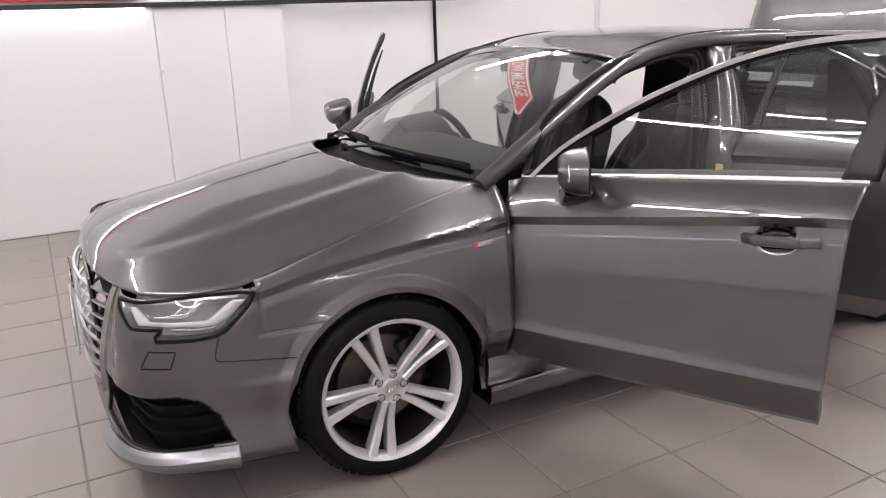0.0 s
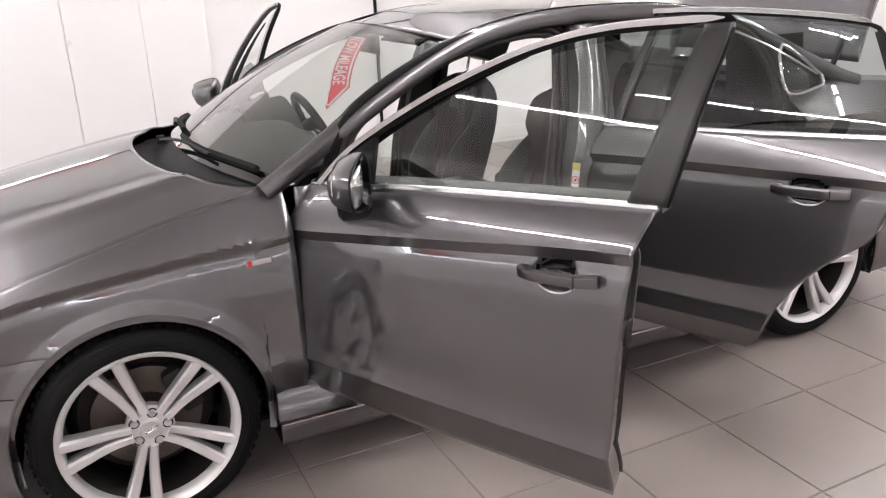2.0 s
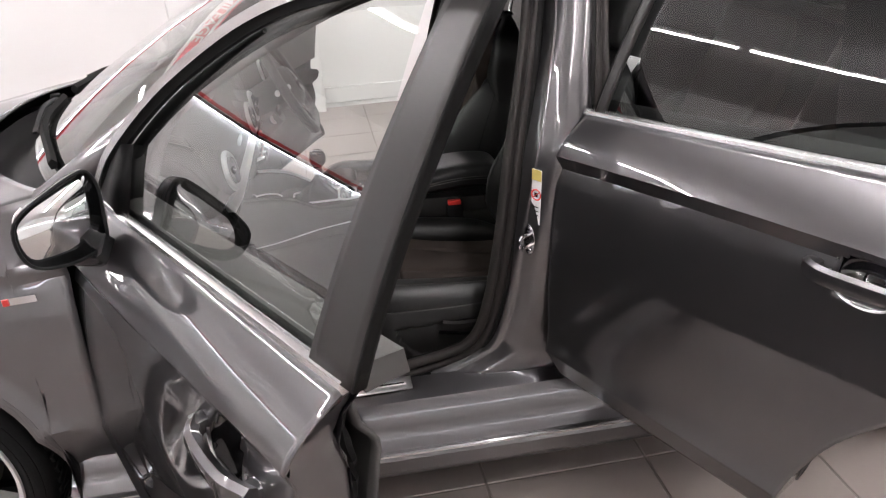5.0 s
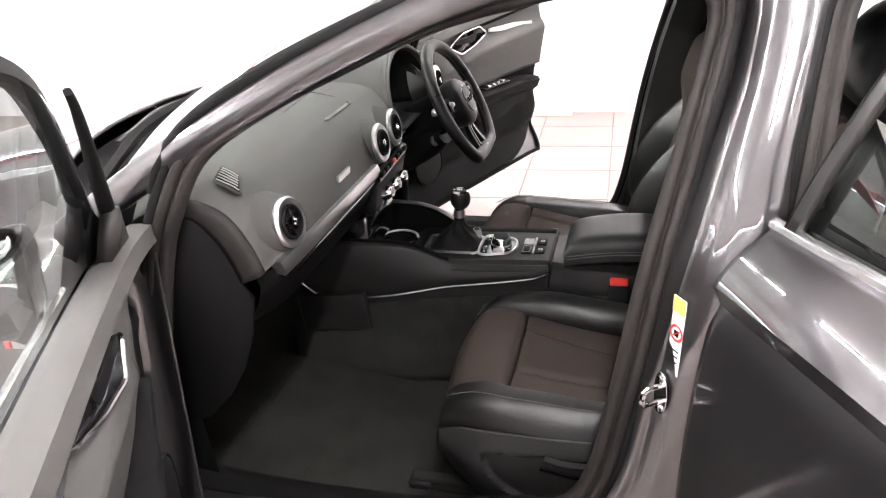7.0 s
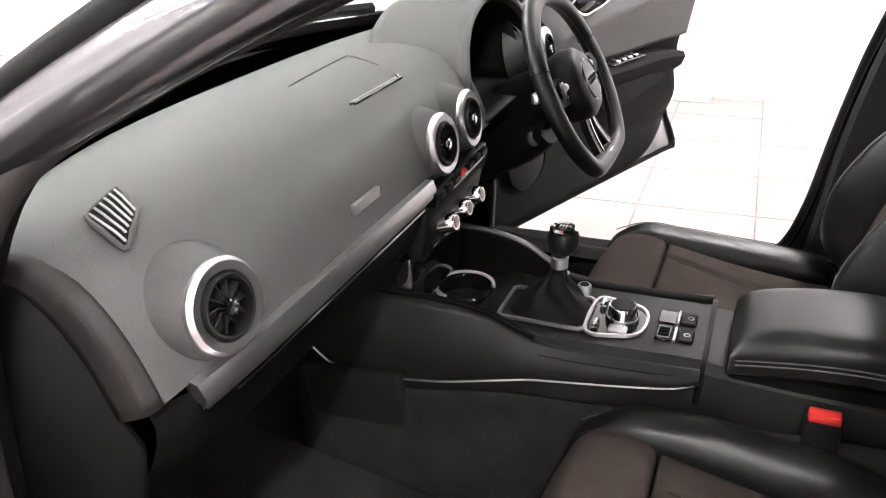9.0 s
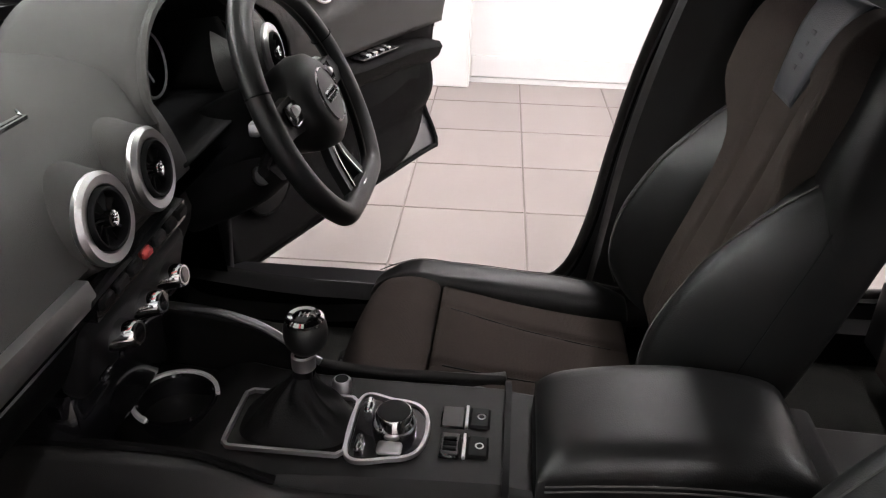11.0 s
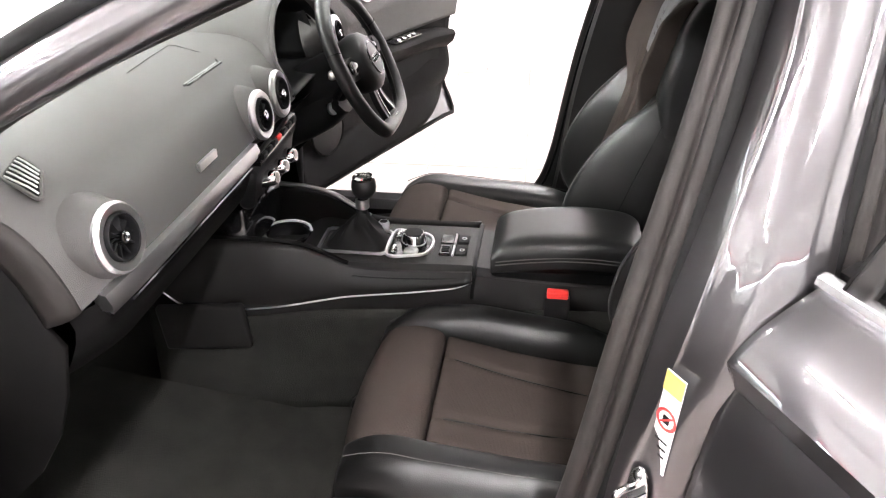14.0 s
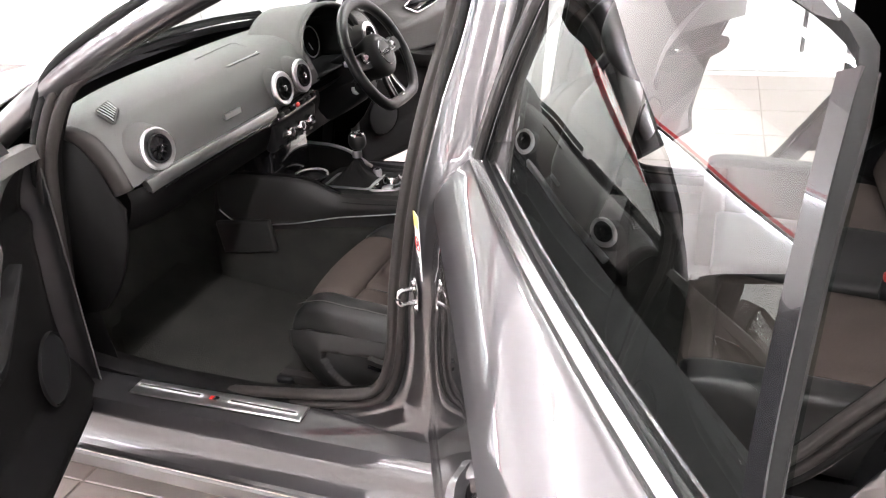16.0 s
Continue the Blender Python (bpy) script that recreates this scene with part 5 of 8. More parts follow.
        b = card_pt(0.02 + 0.96 * e[0], 0.012 + 0.98 * e[1], -0.004)
        return a.lerp(b, v)
    sub("door_rim", grid_bm(edge_band, 120, 5, wrap_u=True), PAINT, "grey painted inner door rim", sharp=45)
    sub("inner_panel", grid_bm(lambda u, v: card_pt(0.015 + 0.97 * u, 0.01 + 0.98 * v, -0.003), 20, 16), PAINT, "painted inner door panel")
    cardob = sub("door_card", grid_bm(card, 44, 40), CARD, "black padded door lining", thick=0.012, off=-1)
    seal_line = [card_pt(0.03 + 0.94 * e[0], 0.02 + 0.97 * e[1], 0.004) for e in [(k / 20, 0.0) for k in range(20)] + [(1.0, k / 12) for k in range(13)]]
    sub("edge_seal", tube_bm(flow(seal_line, 60), 0.008, 6), RUBBER, "black rubber door edge seal")
    # belt mouldings
    xa, xb = xf(0.95) + 0.012, xr(1.02) - 0.002
    belt = [(xa + (xb - xa) * k / 24, -(mono(xa + (xb - xa) * k / 24, BELT_Y) + 0.003), mono(xa + (xb - xa) * k / 24, BELT) + 0.004) for k in range(25)]
    sub("belt_strip", sweep_bm(belt, [(-0.006, -0.008), (0.004, -0.009), (0.007, -0.002), (0.005, 0.005), (-0.002, 0.008), (-0.007, 0.008)]), TRIM, "bright chrome belt strip")
    sub("inner_belt", sweep_bm([(x, y + 0.05, z + 0.002) for x, y, z in belt], [(-0.028, -0.02), (0.028, -0.02), (0.030, 0.004), (0.012, 0.012), (-0.024, 0.010)]), DASH if front else CARD, "padded top of the door lining")
    # window frame
    line = flow([(x, -(glass_y(x, z) + 0.004), z) for x, z in top], 50)
    if front:
        line = [p for p in line if p.x < 1.612]
    fr = sub("window_frame", sweep_bm(line, [(-0.014, -0.013), (-0.007, -0.018), (0.006, -0.017), (0.007, 0.002), (-0.003, 0.005), (-0.012, 0.003)], scale=lambda t: 0.7 * math.sqrt(max(0.04, 1 - max(0.0, (t - 0.90) / 0.10) ** 2)) if front else 0.55), RUBBER, "black window frame")
    strip_line = flow([(x, -(glass_y(x, z) + 0.004), z) for x, z in top], 50)
    chrome_line = [p + Vector((0, -0.010, 0.006)) for p in strip_line if p.x < (1.668 if front else 2.335)]
    sub("frame_strip", sweep_bm(chrome_line, [(-0.005, -0.006), (0.004, -0.007), (0.005, 0.006), (-0.003, 0.008)], scale=lambda t: math.sqrt(max(0.03, 1 - max(0.0, (t - 0.94) / 0.06) ** 2))), TRIM, "bright chrome window surround")
    # upright of the frame beside the centre pillar

    def upright(u, v):
        xl = b0 + (b1 - b0) * u
        xx = xl + (s0 + (s1 - s0) * u) * v
        z_top = mono(xx, top) - 0.004
        z = mono(xl, BELT) + 0.006 + (z_top - mono(xl, BELT) - 0.006) * v
        return (xx, -(glass_y(xl, z) + 0.008), z)
    sub("pillar_cover", grid_bm(upright, 6, 16), FILM, "dark satin pillar cover", thick=0.012, off=-1)
    deep, cap = (0.025, 0.018) if front else (0.012, 0.0)

    def inner_face(u, v):
        """The rubber-faced inside of the upright: two soft ridges, rounded over at the top."""
        q = 2 * u - 1
        over = max(0.0, (v - 0.90) / 0.10)
        side = math.sqrt(max(0.0, 1 - q ** 4))
        d = deep * side * math.sqrt(max(0.0, 1 - over ** 3))
        groove = 0.010 * math.exp(-((u - 0.46) / 0.07) ** 2) * (1 - over) if front else 0.005 * math.exp(-((u - 0.42) / 0.05) ** 2)
        return Vector(upright(u, v)) + Vector((0, 0.006 + d - groove, cap * math.sqrt(max(0.0, 1 - q * q)) * over))
    sub("frame_inner", grid_bm(inner_face, 36, 48), RUBBER, "black rubber inner face of the frame with a groove", sharp=80)
    sub("frame_edge", grid_bm(lambda u, v: Vector(upright(1.0 if front else 0.0, 0.97 * v)) + Vector((0.002 if front else -0.002, 0.016 * u, 0)), 4, 16), RUBBER, "black rubber frame edge", thick=0.004)
    if not front:
        rear_up = [(x - 0.010, -(glass_y(x, z) + 0.004), z) for x, z in RT[5:]]
        sub("rear_upright", sweep_bm(flow(rear_up, 16), [(-0.010, -0.009), (0.004, -0.010), (0.004, 0.010), (-0.010, 0.009)], up=(1, 0, 0)), GLOSS, "gloss black rear upright")

    def pane(u, v):
        x = gx0 + (gx1 - gx0) * u
        if front:
            x = gx0 + (gx1 + 0.03 - gx0) * u
        else:
            x = gx0 + (2.47 - gx0) * u + 0.082 * (1 - u) ** 3 * v
        lo, hi = mono(x, BELT) - 0.01, mono(x, top) - 0.01
        z = lo + (hi - lo) * v
        return (x, -(glass_y(x, z) - 0.012), z)
    g = sub("window_glass", grid_bm(pane, 24, 14), GLASS if front else DARKGLASS, "wound-up door glass" if front else "tinted door glass")
    g.visible_shadow = False
    if front:
        tri = [(0.525, 0.957), (0.765, 0.976), (0.760, 1.100)]
        b = bmesh.new()
        b.faces.new([b.verts.new((x, -(glass_y(x, z) + 0.002), z)) for x, z in tri])
        sub("mirror_sail", b, PLASTIC, "black mirror mount", thick=0.02)
        # moulding round the inside of the frame, and the corner cover below it
        inside_line = [p + Vector((0, 0.030, -0.008)) for p in line if p.z > 1.02 and p.x < 1.18]
        sub("frame_trim", sweep_bm(inside_line, [(-0.016, -0.012), (-0.008, -0.022), (0.008, -0.022), (0.016, -0.012), (0.017, 0.002), (0.008, 0.010), (-0.008, 0.010), (-0.016, 0.004)], scale=lambda t: 0.8 - 0.6 * t), RUBBER, "dark moulding inside the window frame", sharp=70)
        b = bmesh.new()
        b.faces.new([b.verts.new((x, -(glass_y(x, z) - 0.036), z)) for x, z in ((0.575, 0.962), (0.715, 0.974), (0.712, 1.060), (0.690, 1.062))])
        sub("corner_cover", b, FILM, "black inner corner cover", thick=0.022)
    # outside handle in its bowl
    def dish(u, v):
        a = 2 * math.pi * u
        r = v
        x, z = hm - 0.012 + 0.060 * r * math.cos(a), hz + 0.006 + 0.045 * r * math.sin(a)
        return (x, -(half_width(x, z) + 0.0012 - (0.034 * math.sqrt(max(0.0, 1 - (r / 0.92) ** 2)))), z)
    # gloss black puts the hollow's shade and dark reflection into its colour
    bw = sub("handle_bowl", grid_bm(dish, 40, 16, wrap_u=True), GLOSS, "handle recess with its dark reflection painted black")
    rimline = [(hm - 0.012 + 0.060 * math.cos(a), -(half_width(hm + 0.060 * math.cos(a), hz + 0.043 * math.sin(a)) + 0.0025), hz + 0.004 + 0.043 * math.sin(a)) for a in [math.pi + math.pi * k / 20 for k in range(21)]]
    # a satin line paints the highlight on the bowl's lower rim
    sub("bowl_highlight", tube_bm(rimline, 0.0022, 6), SATIN, "highlight painted along the lower edge of the recess")
    bar = flow([(h0, -(half_width(h0, hz) + 0.010), hz - 0.002), (h0 + 0.04, -(half_width(hm, hz) + 0.026), hz), (h1 - 0.06, -(half_width(hm, hz) + 0.030), hz + 0.004), (h1, -(half_width(h1, hz) + 0.016), hz + 0.008)], 22)
    hd = sub("door_handle", sweep_bm(bar, [(-0.010, -0.010), (0.0, -0.016), (0.009, -0.011), (0.011, 0.0), (0.009, 0.011), (0.0, 0.016), (-0.010, 0.010)]), PAINT, "grey painted bar handle", sharp=50)
    sub("handle_seam", box_bm((0.002, 0.003, 0.030), (h1 - 0.048, -(half_width(hm, hz) + 0.0415), hz + 0.004)), GLOSS)
    for x in (h0 + 0.006, h1 - 0.02):
        sub("handle_foot", box_bm((0.030, 0.030, 0.022), (x, -(half_width(x, hz) + 0.004), hz + 0.002), 0.006, 2), PAINT)
    # card fittings: pull, armrest, pocket, trim blade, speaker

    def on_card(x, z, d=0.0):
        return Vector((x, -(half_width(x, z)) + depth + 0.032 - 0.80 * max(0.0, z - 0.875) + d, z))
    if front:
        rec = [(0.812, 0.915), (0.905, 0.952), (1.035, 0.957), (1.085, 0.922), (0.985, 0.895), (0.88, 0.880)]
        blade = [(1.105, 0.930), (1.2, 0.921), (1.32, 0.917), (1.425, 0.908)]
        arm = [(0.70, 0.775), (0.82, 0.730), (0.95, 0.700), (1.15, 0.690), (1.30, 0.685), (1.425, 0.668)]
        pocket = [(0.98, 0.635), (1.10, 0.618), (1.28, 0.610), (1.385, 0.592)]
        sw = (1.02, 1.19, 0.700)
        spk = (0.66, 0.50)
    else:
        rec = [(1.74, 0.935), (1.82, 0.968), (1.94, 0.972), (1.985, 0.940), (1.89, 0.915), (1.80, 0.902)]
        blade = [(1.95, 0.945), (2.1, 0.946), (2.2, 0.944), (2.33, 0.938)]
        arm = [(1.68, 0.80), (1.76, 0.76), (1.9, 0.73), (2.05, 0.722), (2.25, 0.722)]
        pocket = [(1.80, 0.66), (1.9, 0.645), (2.0, 0.64), (2.12, 0.64)]
        sw = (1.82, 1.90, 0.742)
        spk = (1.76, 0.52)
    # padded shoulder of the lining, rolling down from the glass
    xs0, xs1 = (0.522, 1.515) if front else (1.60, 2.40)
    foot = [(xs0, 0.940), (0.60, 0.934), (0.68, 0.905), (0.73, 0.865), (0.762, 0.80), (0.785, 0.740), (0.86, 0.720), (xs1, 0.715)] if front else [(xs0, 0.925), (xs0 + 0.08, 0.865), (xs0 + 0.18, 0.825), (xs0 + 0.34, 0.800), (xs0 + 0.6, 0.790), (xs1, 0.785)]

    def pad(u, v):
        x = xs0 + (xs1 - xs0) * u
        zt = mono(x, BELT) + 0.010
        zb = mono(x, foot)
        z = zt + (zb - zt) * v
        y_top = -(mono(x, BELT_Y) - 0.022)
        y_low = on_card(x, z, 0.0).y
        k = min(1.0, v / 0.34)
        y = max(y_top + 0.02 * k, y_low + 0.010) - 0.010 * max(0, (v - 0.34) / 0.66) ** 1.5
        return (x, y, z)
    sub("card_shoulder", grid_bm(pad, 72, 20), DASH, "soft padded upper door lining", sharp=60, thick=0.008, off=-1)
    rd = 0.016
    b = bmesh.new()
    b.faces.new([b.verts.new(on_card(x, z, rd)) for x, z in rec])
    sub("pull_recess", b, GLOSS, "dark recess of the inner handle", thick=0.004)
    ring = []
    for (xa_, za_), (xb_, zb_) in zip(rec, rec[1:] + rec[:1]):
        ring += [(xa_ + (xb_ - xa_) * q, za_ + (zb_ - za_) * q) for q in (0.12, 0.5, 0.88)]
    sub("pull_frame", tube_bm(flow([on_card(x, z, rd + 0.003) for x, z in ring], 80, True), 0.0045, 8, True), CHROME, "chrome frame of the inner handle")
    mid = [(rec[0][0] + 0.035, rec[0][1] + 0.010), (rec[0][0] + 0.16, rec[0][1] + 0.010), (rec[2][0] - 0.045, rec[2][1] - 0.008)]
    sub("pull_lever", sweep_bm(flow([on_card(x, z, rd + 0.006) for x, z in mid], 16), [(-0.006, -0.013), (0.005, -0.013), (0.006, 0.010), (-0.006, 0.013)], scale=lambda t: 0.55 + 0.6 * t), PLASTIC, "dark pull lever")
    sub("trim_blade", sweep_bm(flow([on_card(x, z, 0.020) for x, z in blade], 20), [(-0.005, -0.008), (0.005, -0.010), (0.006, 0.008), (-0.005, 0.009)], scale=lambda t: 0.7 + 0.5 * math.sin(math.pi * min(1, t * 1.2))), SATIN, "silver trim blade")
    top_prof = [(0.05, -0.075), (-0.020, -0.060), (-0.050, -0.034), (-0.060, -0.006), (-0.050, 0.008), (0.0, 0.012), (0.05, 0.010)]
    sub("armrest", sweep_bm(flow([on_card(x, z, 0.0) for x, z in arm], 30), top_prof, scale=lambda t: min(1.0, 0.25 + 2.2 * t)), CARD, "padded door armrest", sharp=50)
    # no real opening: a black strip paints the shade of the hollow
    sub("door_pocket", sweep_bm(flow([on_card(x, z, 0.004) for x, z in pocket], 20), [(-0.012, -0.050), (0.004, -0.046), (0.006, 0.034), (-0.012, 0.036)], scale=lambda t: 0.5 + 0.7 * math.sin(math.pi * min(1, 0.15 + t))), RUBBER, "hollow under the armrest, its shade painted as a dark strip")
    n_sw = 4 if (front and s > 0) else 1
    for k in range(n_sw):
        x = sw[0] + 0.02 + (sw[1] - sw[0] - 0.04) * (k + 0.5) / n_sw
        sub("window_switch", box_bm((0.018, 0.030, 0.010), on_card(x, sw[2] + 0.016, 0.026), 0.003, 1), CHROME, "chrome window switch")
    sub("switch_panel", box_bm((sw[1] - sw[0], 0.046, 0.006), on_card((sw[0] + sw[1]) / 2, sw[2] + 0.010, 0.024), 0.002, 1), GLOSS, "gloss black switch panel")
    sp = sub("speaker", turned_bm([(0, 0.012), (0.060, 0.010), (0.076, 0.006), (0.080, 0)], 32, axes(on_card(spk[0], spk[1], 0.012), (0, 1, 0))), PLASTIC, "round black speaker cover")
    sub("speaker_ring", turned_bm([(0.078, 0.004), (0.081, 0.008), (0.084, 0.003)], 36, axes(on_card(spk[0], spk[1], 0.012), (0, 1, 0))), CARD)
    sub("stitch_line", tube_bm(flow([on_card(x, z + 0.085, 0.002) for x, z in arm[1:]], 24), 0.0012, 5), STITCH)
    if front:
        # latch and check strap
        sub("latch", box_bm((0.008, 0.034, 0.06), (1.521, -0.800, 0.72), 0.002, 1), DARKMETAL, "dark metal door latch")
        # mirror
        RIM = [Vector(p) for p in ((0.779, -0.819, 1.076), (0.787, -0.808, 1.045), (0.792, -0.812, 0.995), (0.793, -0.816, 0.952), (0.801, -0.836, 0.938), (0.824, -0.885, 0.936), (0.847, -0.940, 0.952), (0.857, -0.962, 0.982), (0.859, -0.964, 1.030), (0.845, -0.940, 1.052), (0.820, -0.892, 1.068), (0.795, -0.848, 1.078))]
        mid = Vector((0.822, -0.884, 1.010))
        loop = flow(RIM, 48, True)

        def ring(r, back):
            return [mid + (p - mid) * r + Vector((back, 0, 0)) for p in loop]

        def housing(u, v):
            k = mono(u, [(0, 0.03), (0.05, 0.46), (0.15, 0.68), (0.4, 0.88), (0.75, 0.98), (1, 1.0)])
            p = loop[round(v * 48) % 48]
            return mid + (p - mid) * k + Vector((-0.118, 0.012, -0.014)) * (1 - u)
        mh = grid_bm(housing, 14, 48, wrap_v=True)
        bmesh.ops.holes_fill(mh, edges=[e for e in mh.edges if e.is_boundary and e.verts[0].co.x < 0.72], sides=0)
        mir = sub("door_mirror", mh, PAINT, "grey door mirror housing", sharp=60, thick=0.004, off=-1)
        sub("mirror_rim", tube_bm(ring(0.975, -0.001), 0.0032, 8, True, up=(1, 0, 0)), PLASTIC, "black rim of the mirror")
        gl = bmesh.new()
        gl.faces.new([gl.verts.new(p) for p in ring(0.955, -0.004)])
        sub("mirror_glass", gl, MIRROR, "silvered mirror glass", thick=0.003)
        sub("mirror_foot", sweep_bm(flow([(0.720, -0.780, 0.925), (0.728, -0.805, 0.912), (0.745, -0.830, 0.918), (0.770, -0.858, 0.952)], 12), [(-0.046, -0.020), (-0.036, -0.030), (0.036, -0.030), (0.046, -0.020), (0.046, 0.016), (-0.046, 0.016)], up=(0, 0, 1)), GLOSS, "black mirror foot")
        sub("indicator", tube_bm(flow([housing(0.42, k / 48) + Vector((-0.002, -0.002, 0)) for k in (29, 31, 33, 35)], 12), 0.003, 6), TRIM, "thin indicator strip")
    return shell


door(True, -1, 61.2)
door(False, -1, 66)
door(True, 1, 66)
door(False, 1, 66)


# ---- cabin ----
def shell_floor():
    part("cabin_floor", box_bm((2.4, 1.40, 0.03), (1.15, 0, 0.255)), CARPET, CAR, "black carpet of the cabin floor")

    def toe(u, v):
        return (0.62 - 0.42 * v - 0.04 * math.sin(math.pi * v), -0.70 + 1.40 * u, 0.268 + 0.36 * v ** 1.5)
    part("toe_board", grid_bm(toe, 16, 12), CARPET, CAR, "black carpet sloping up in the footwell")
    part("bulkhead", box_bm((0.03, 1.30, 0.60), (0.19, 0, 0.53)), PLASTIC, CAR, "black bulkhead behind the dashboard")
    for s in (-1, 1):
        part("sill_trim", sweep_bm([(0.40 + 0.1 * k, s * 0.705, 0.345 + (0.04 * max(0, (0.75 - 0.40 - 0.1 * k) / 0.35)) ** 1.0) for k in range(20)], [(-0.03, -0.11), (0.02, -0.11), (0.03, 0.006), (0.0, 0.018), (-0.03, 0.012)]), CARD, CAR, "black sill trim")
        part("kick_panel", grid_bm(lambda u, v: (0.30 + 0.31 * u - 0.05 * v * u, s * (0.685 + 0.02 * u), 0.27 + 0.60 * v), 6, 10), CARD, CAR, "black kick panel")
        # the underbody closes the sides under the seats
    part("underbody", box_bm((2.5, 1.5, 0.02), (1.3, 0, 0.205)), PLASTIC, CAR, "dark underbody")
    part("rear_bulkhead", box_bm((0.04, 1.36, 0.7), (2.66, 0, 0.72)), CARPET, CAR, "dark panel behind the rear seat")
    part("parcel_shelf", box_bm((0.42, 1.24, 0.02), (2.72, 0, 1.045), 0.006), CARD, CAR, "dark parcel shelf")
    for s in (-1, 1):
        part("rear_side_trim", grid_bm(lambda u, v: (2.30 + 0.42 * u, s * (0.70 - 0.10 * v), 0.35 + 0.90 * v), 6, 8), CARD, CAR, "dark rear side trim")


shell_floor()
mat_ob = tagged(part("floor_mat", pad_bm(lambda u, v, h: (0.40 + 0.62 * u, -0.64 + 0.44 * v, 0.283 + h + 0.10 * max(0, (0.22 - u) / 0.22) ** 1.5), 16, 14, 0.04, 0.006, 0.010), CARPET), "black textile mat lying in the passenger footwell", "floor mat", "car floor mats")
copy_thing(mat_ob, pose(-0.03, 0.82, 0))

# dashboard section, x and z
DASH_SEC = [(0.36, 0.950), (0.44, 0.978), (0.54, 0.994), (0.64, 0.998), (0.705, 0.990), (0.735, 0.976), (0.762, 0.945), (0.780, 0.912), (0.792, 0.880), (0.797, 0.862)]
SEC_LINE = flow([(x, 0, z) for x, z in DASH_SEC], 40)


def dash_pt(y, t, out=0.0):
    """A place on the dashboard; t runs from the windscreen (0) to the trim line (1)."""
    k = t * 39
    i = min(38, int(k))
    p = SEC_LINE[i].lerp(SEC_LINE[i + 1], k - i)
    tang = SEC_LINE[i + 1] - SEC_LINE[i]
    n = Vector((-tang.z, 0, tang.x)).normalized()
    if n.z < 0 and n.x < 0:
        n = -n
    # the ends sweep forward and down towards the doors
    e = max(0.0, abs(y) - 0.56) / 0.14
    side = -0.030 * e ** 2
    fall = -0.022 * e ** 2.2
    x = p.x
    if x < 0.70:
        x0 = 0.36 + 0.20 * (abs(y) / 0.7) ** 3
        x = 0.70 - (0.70 - x) * (0.70 - x0) / 0.34
    return Vector((x + side, y, p.z + fall)) + n * out


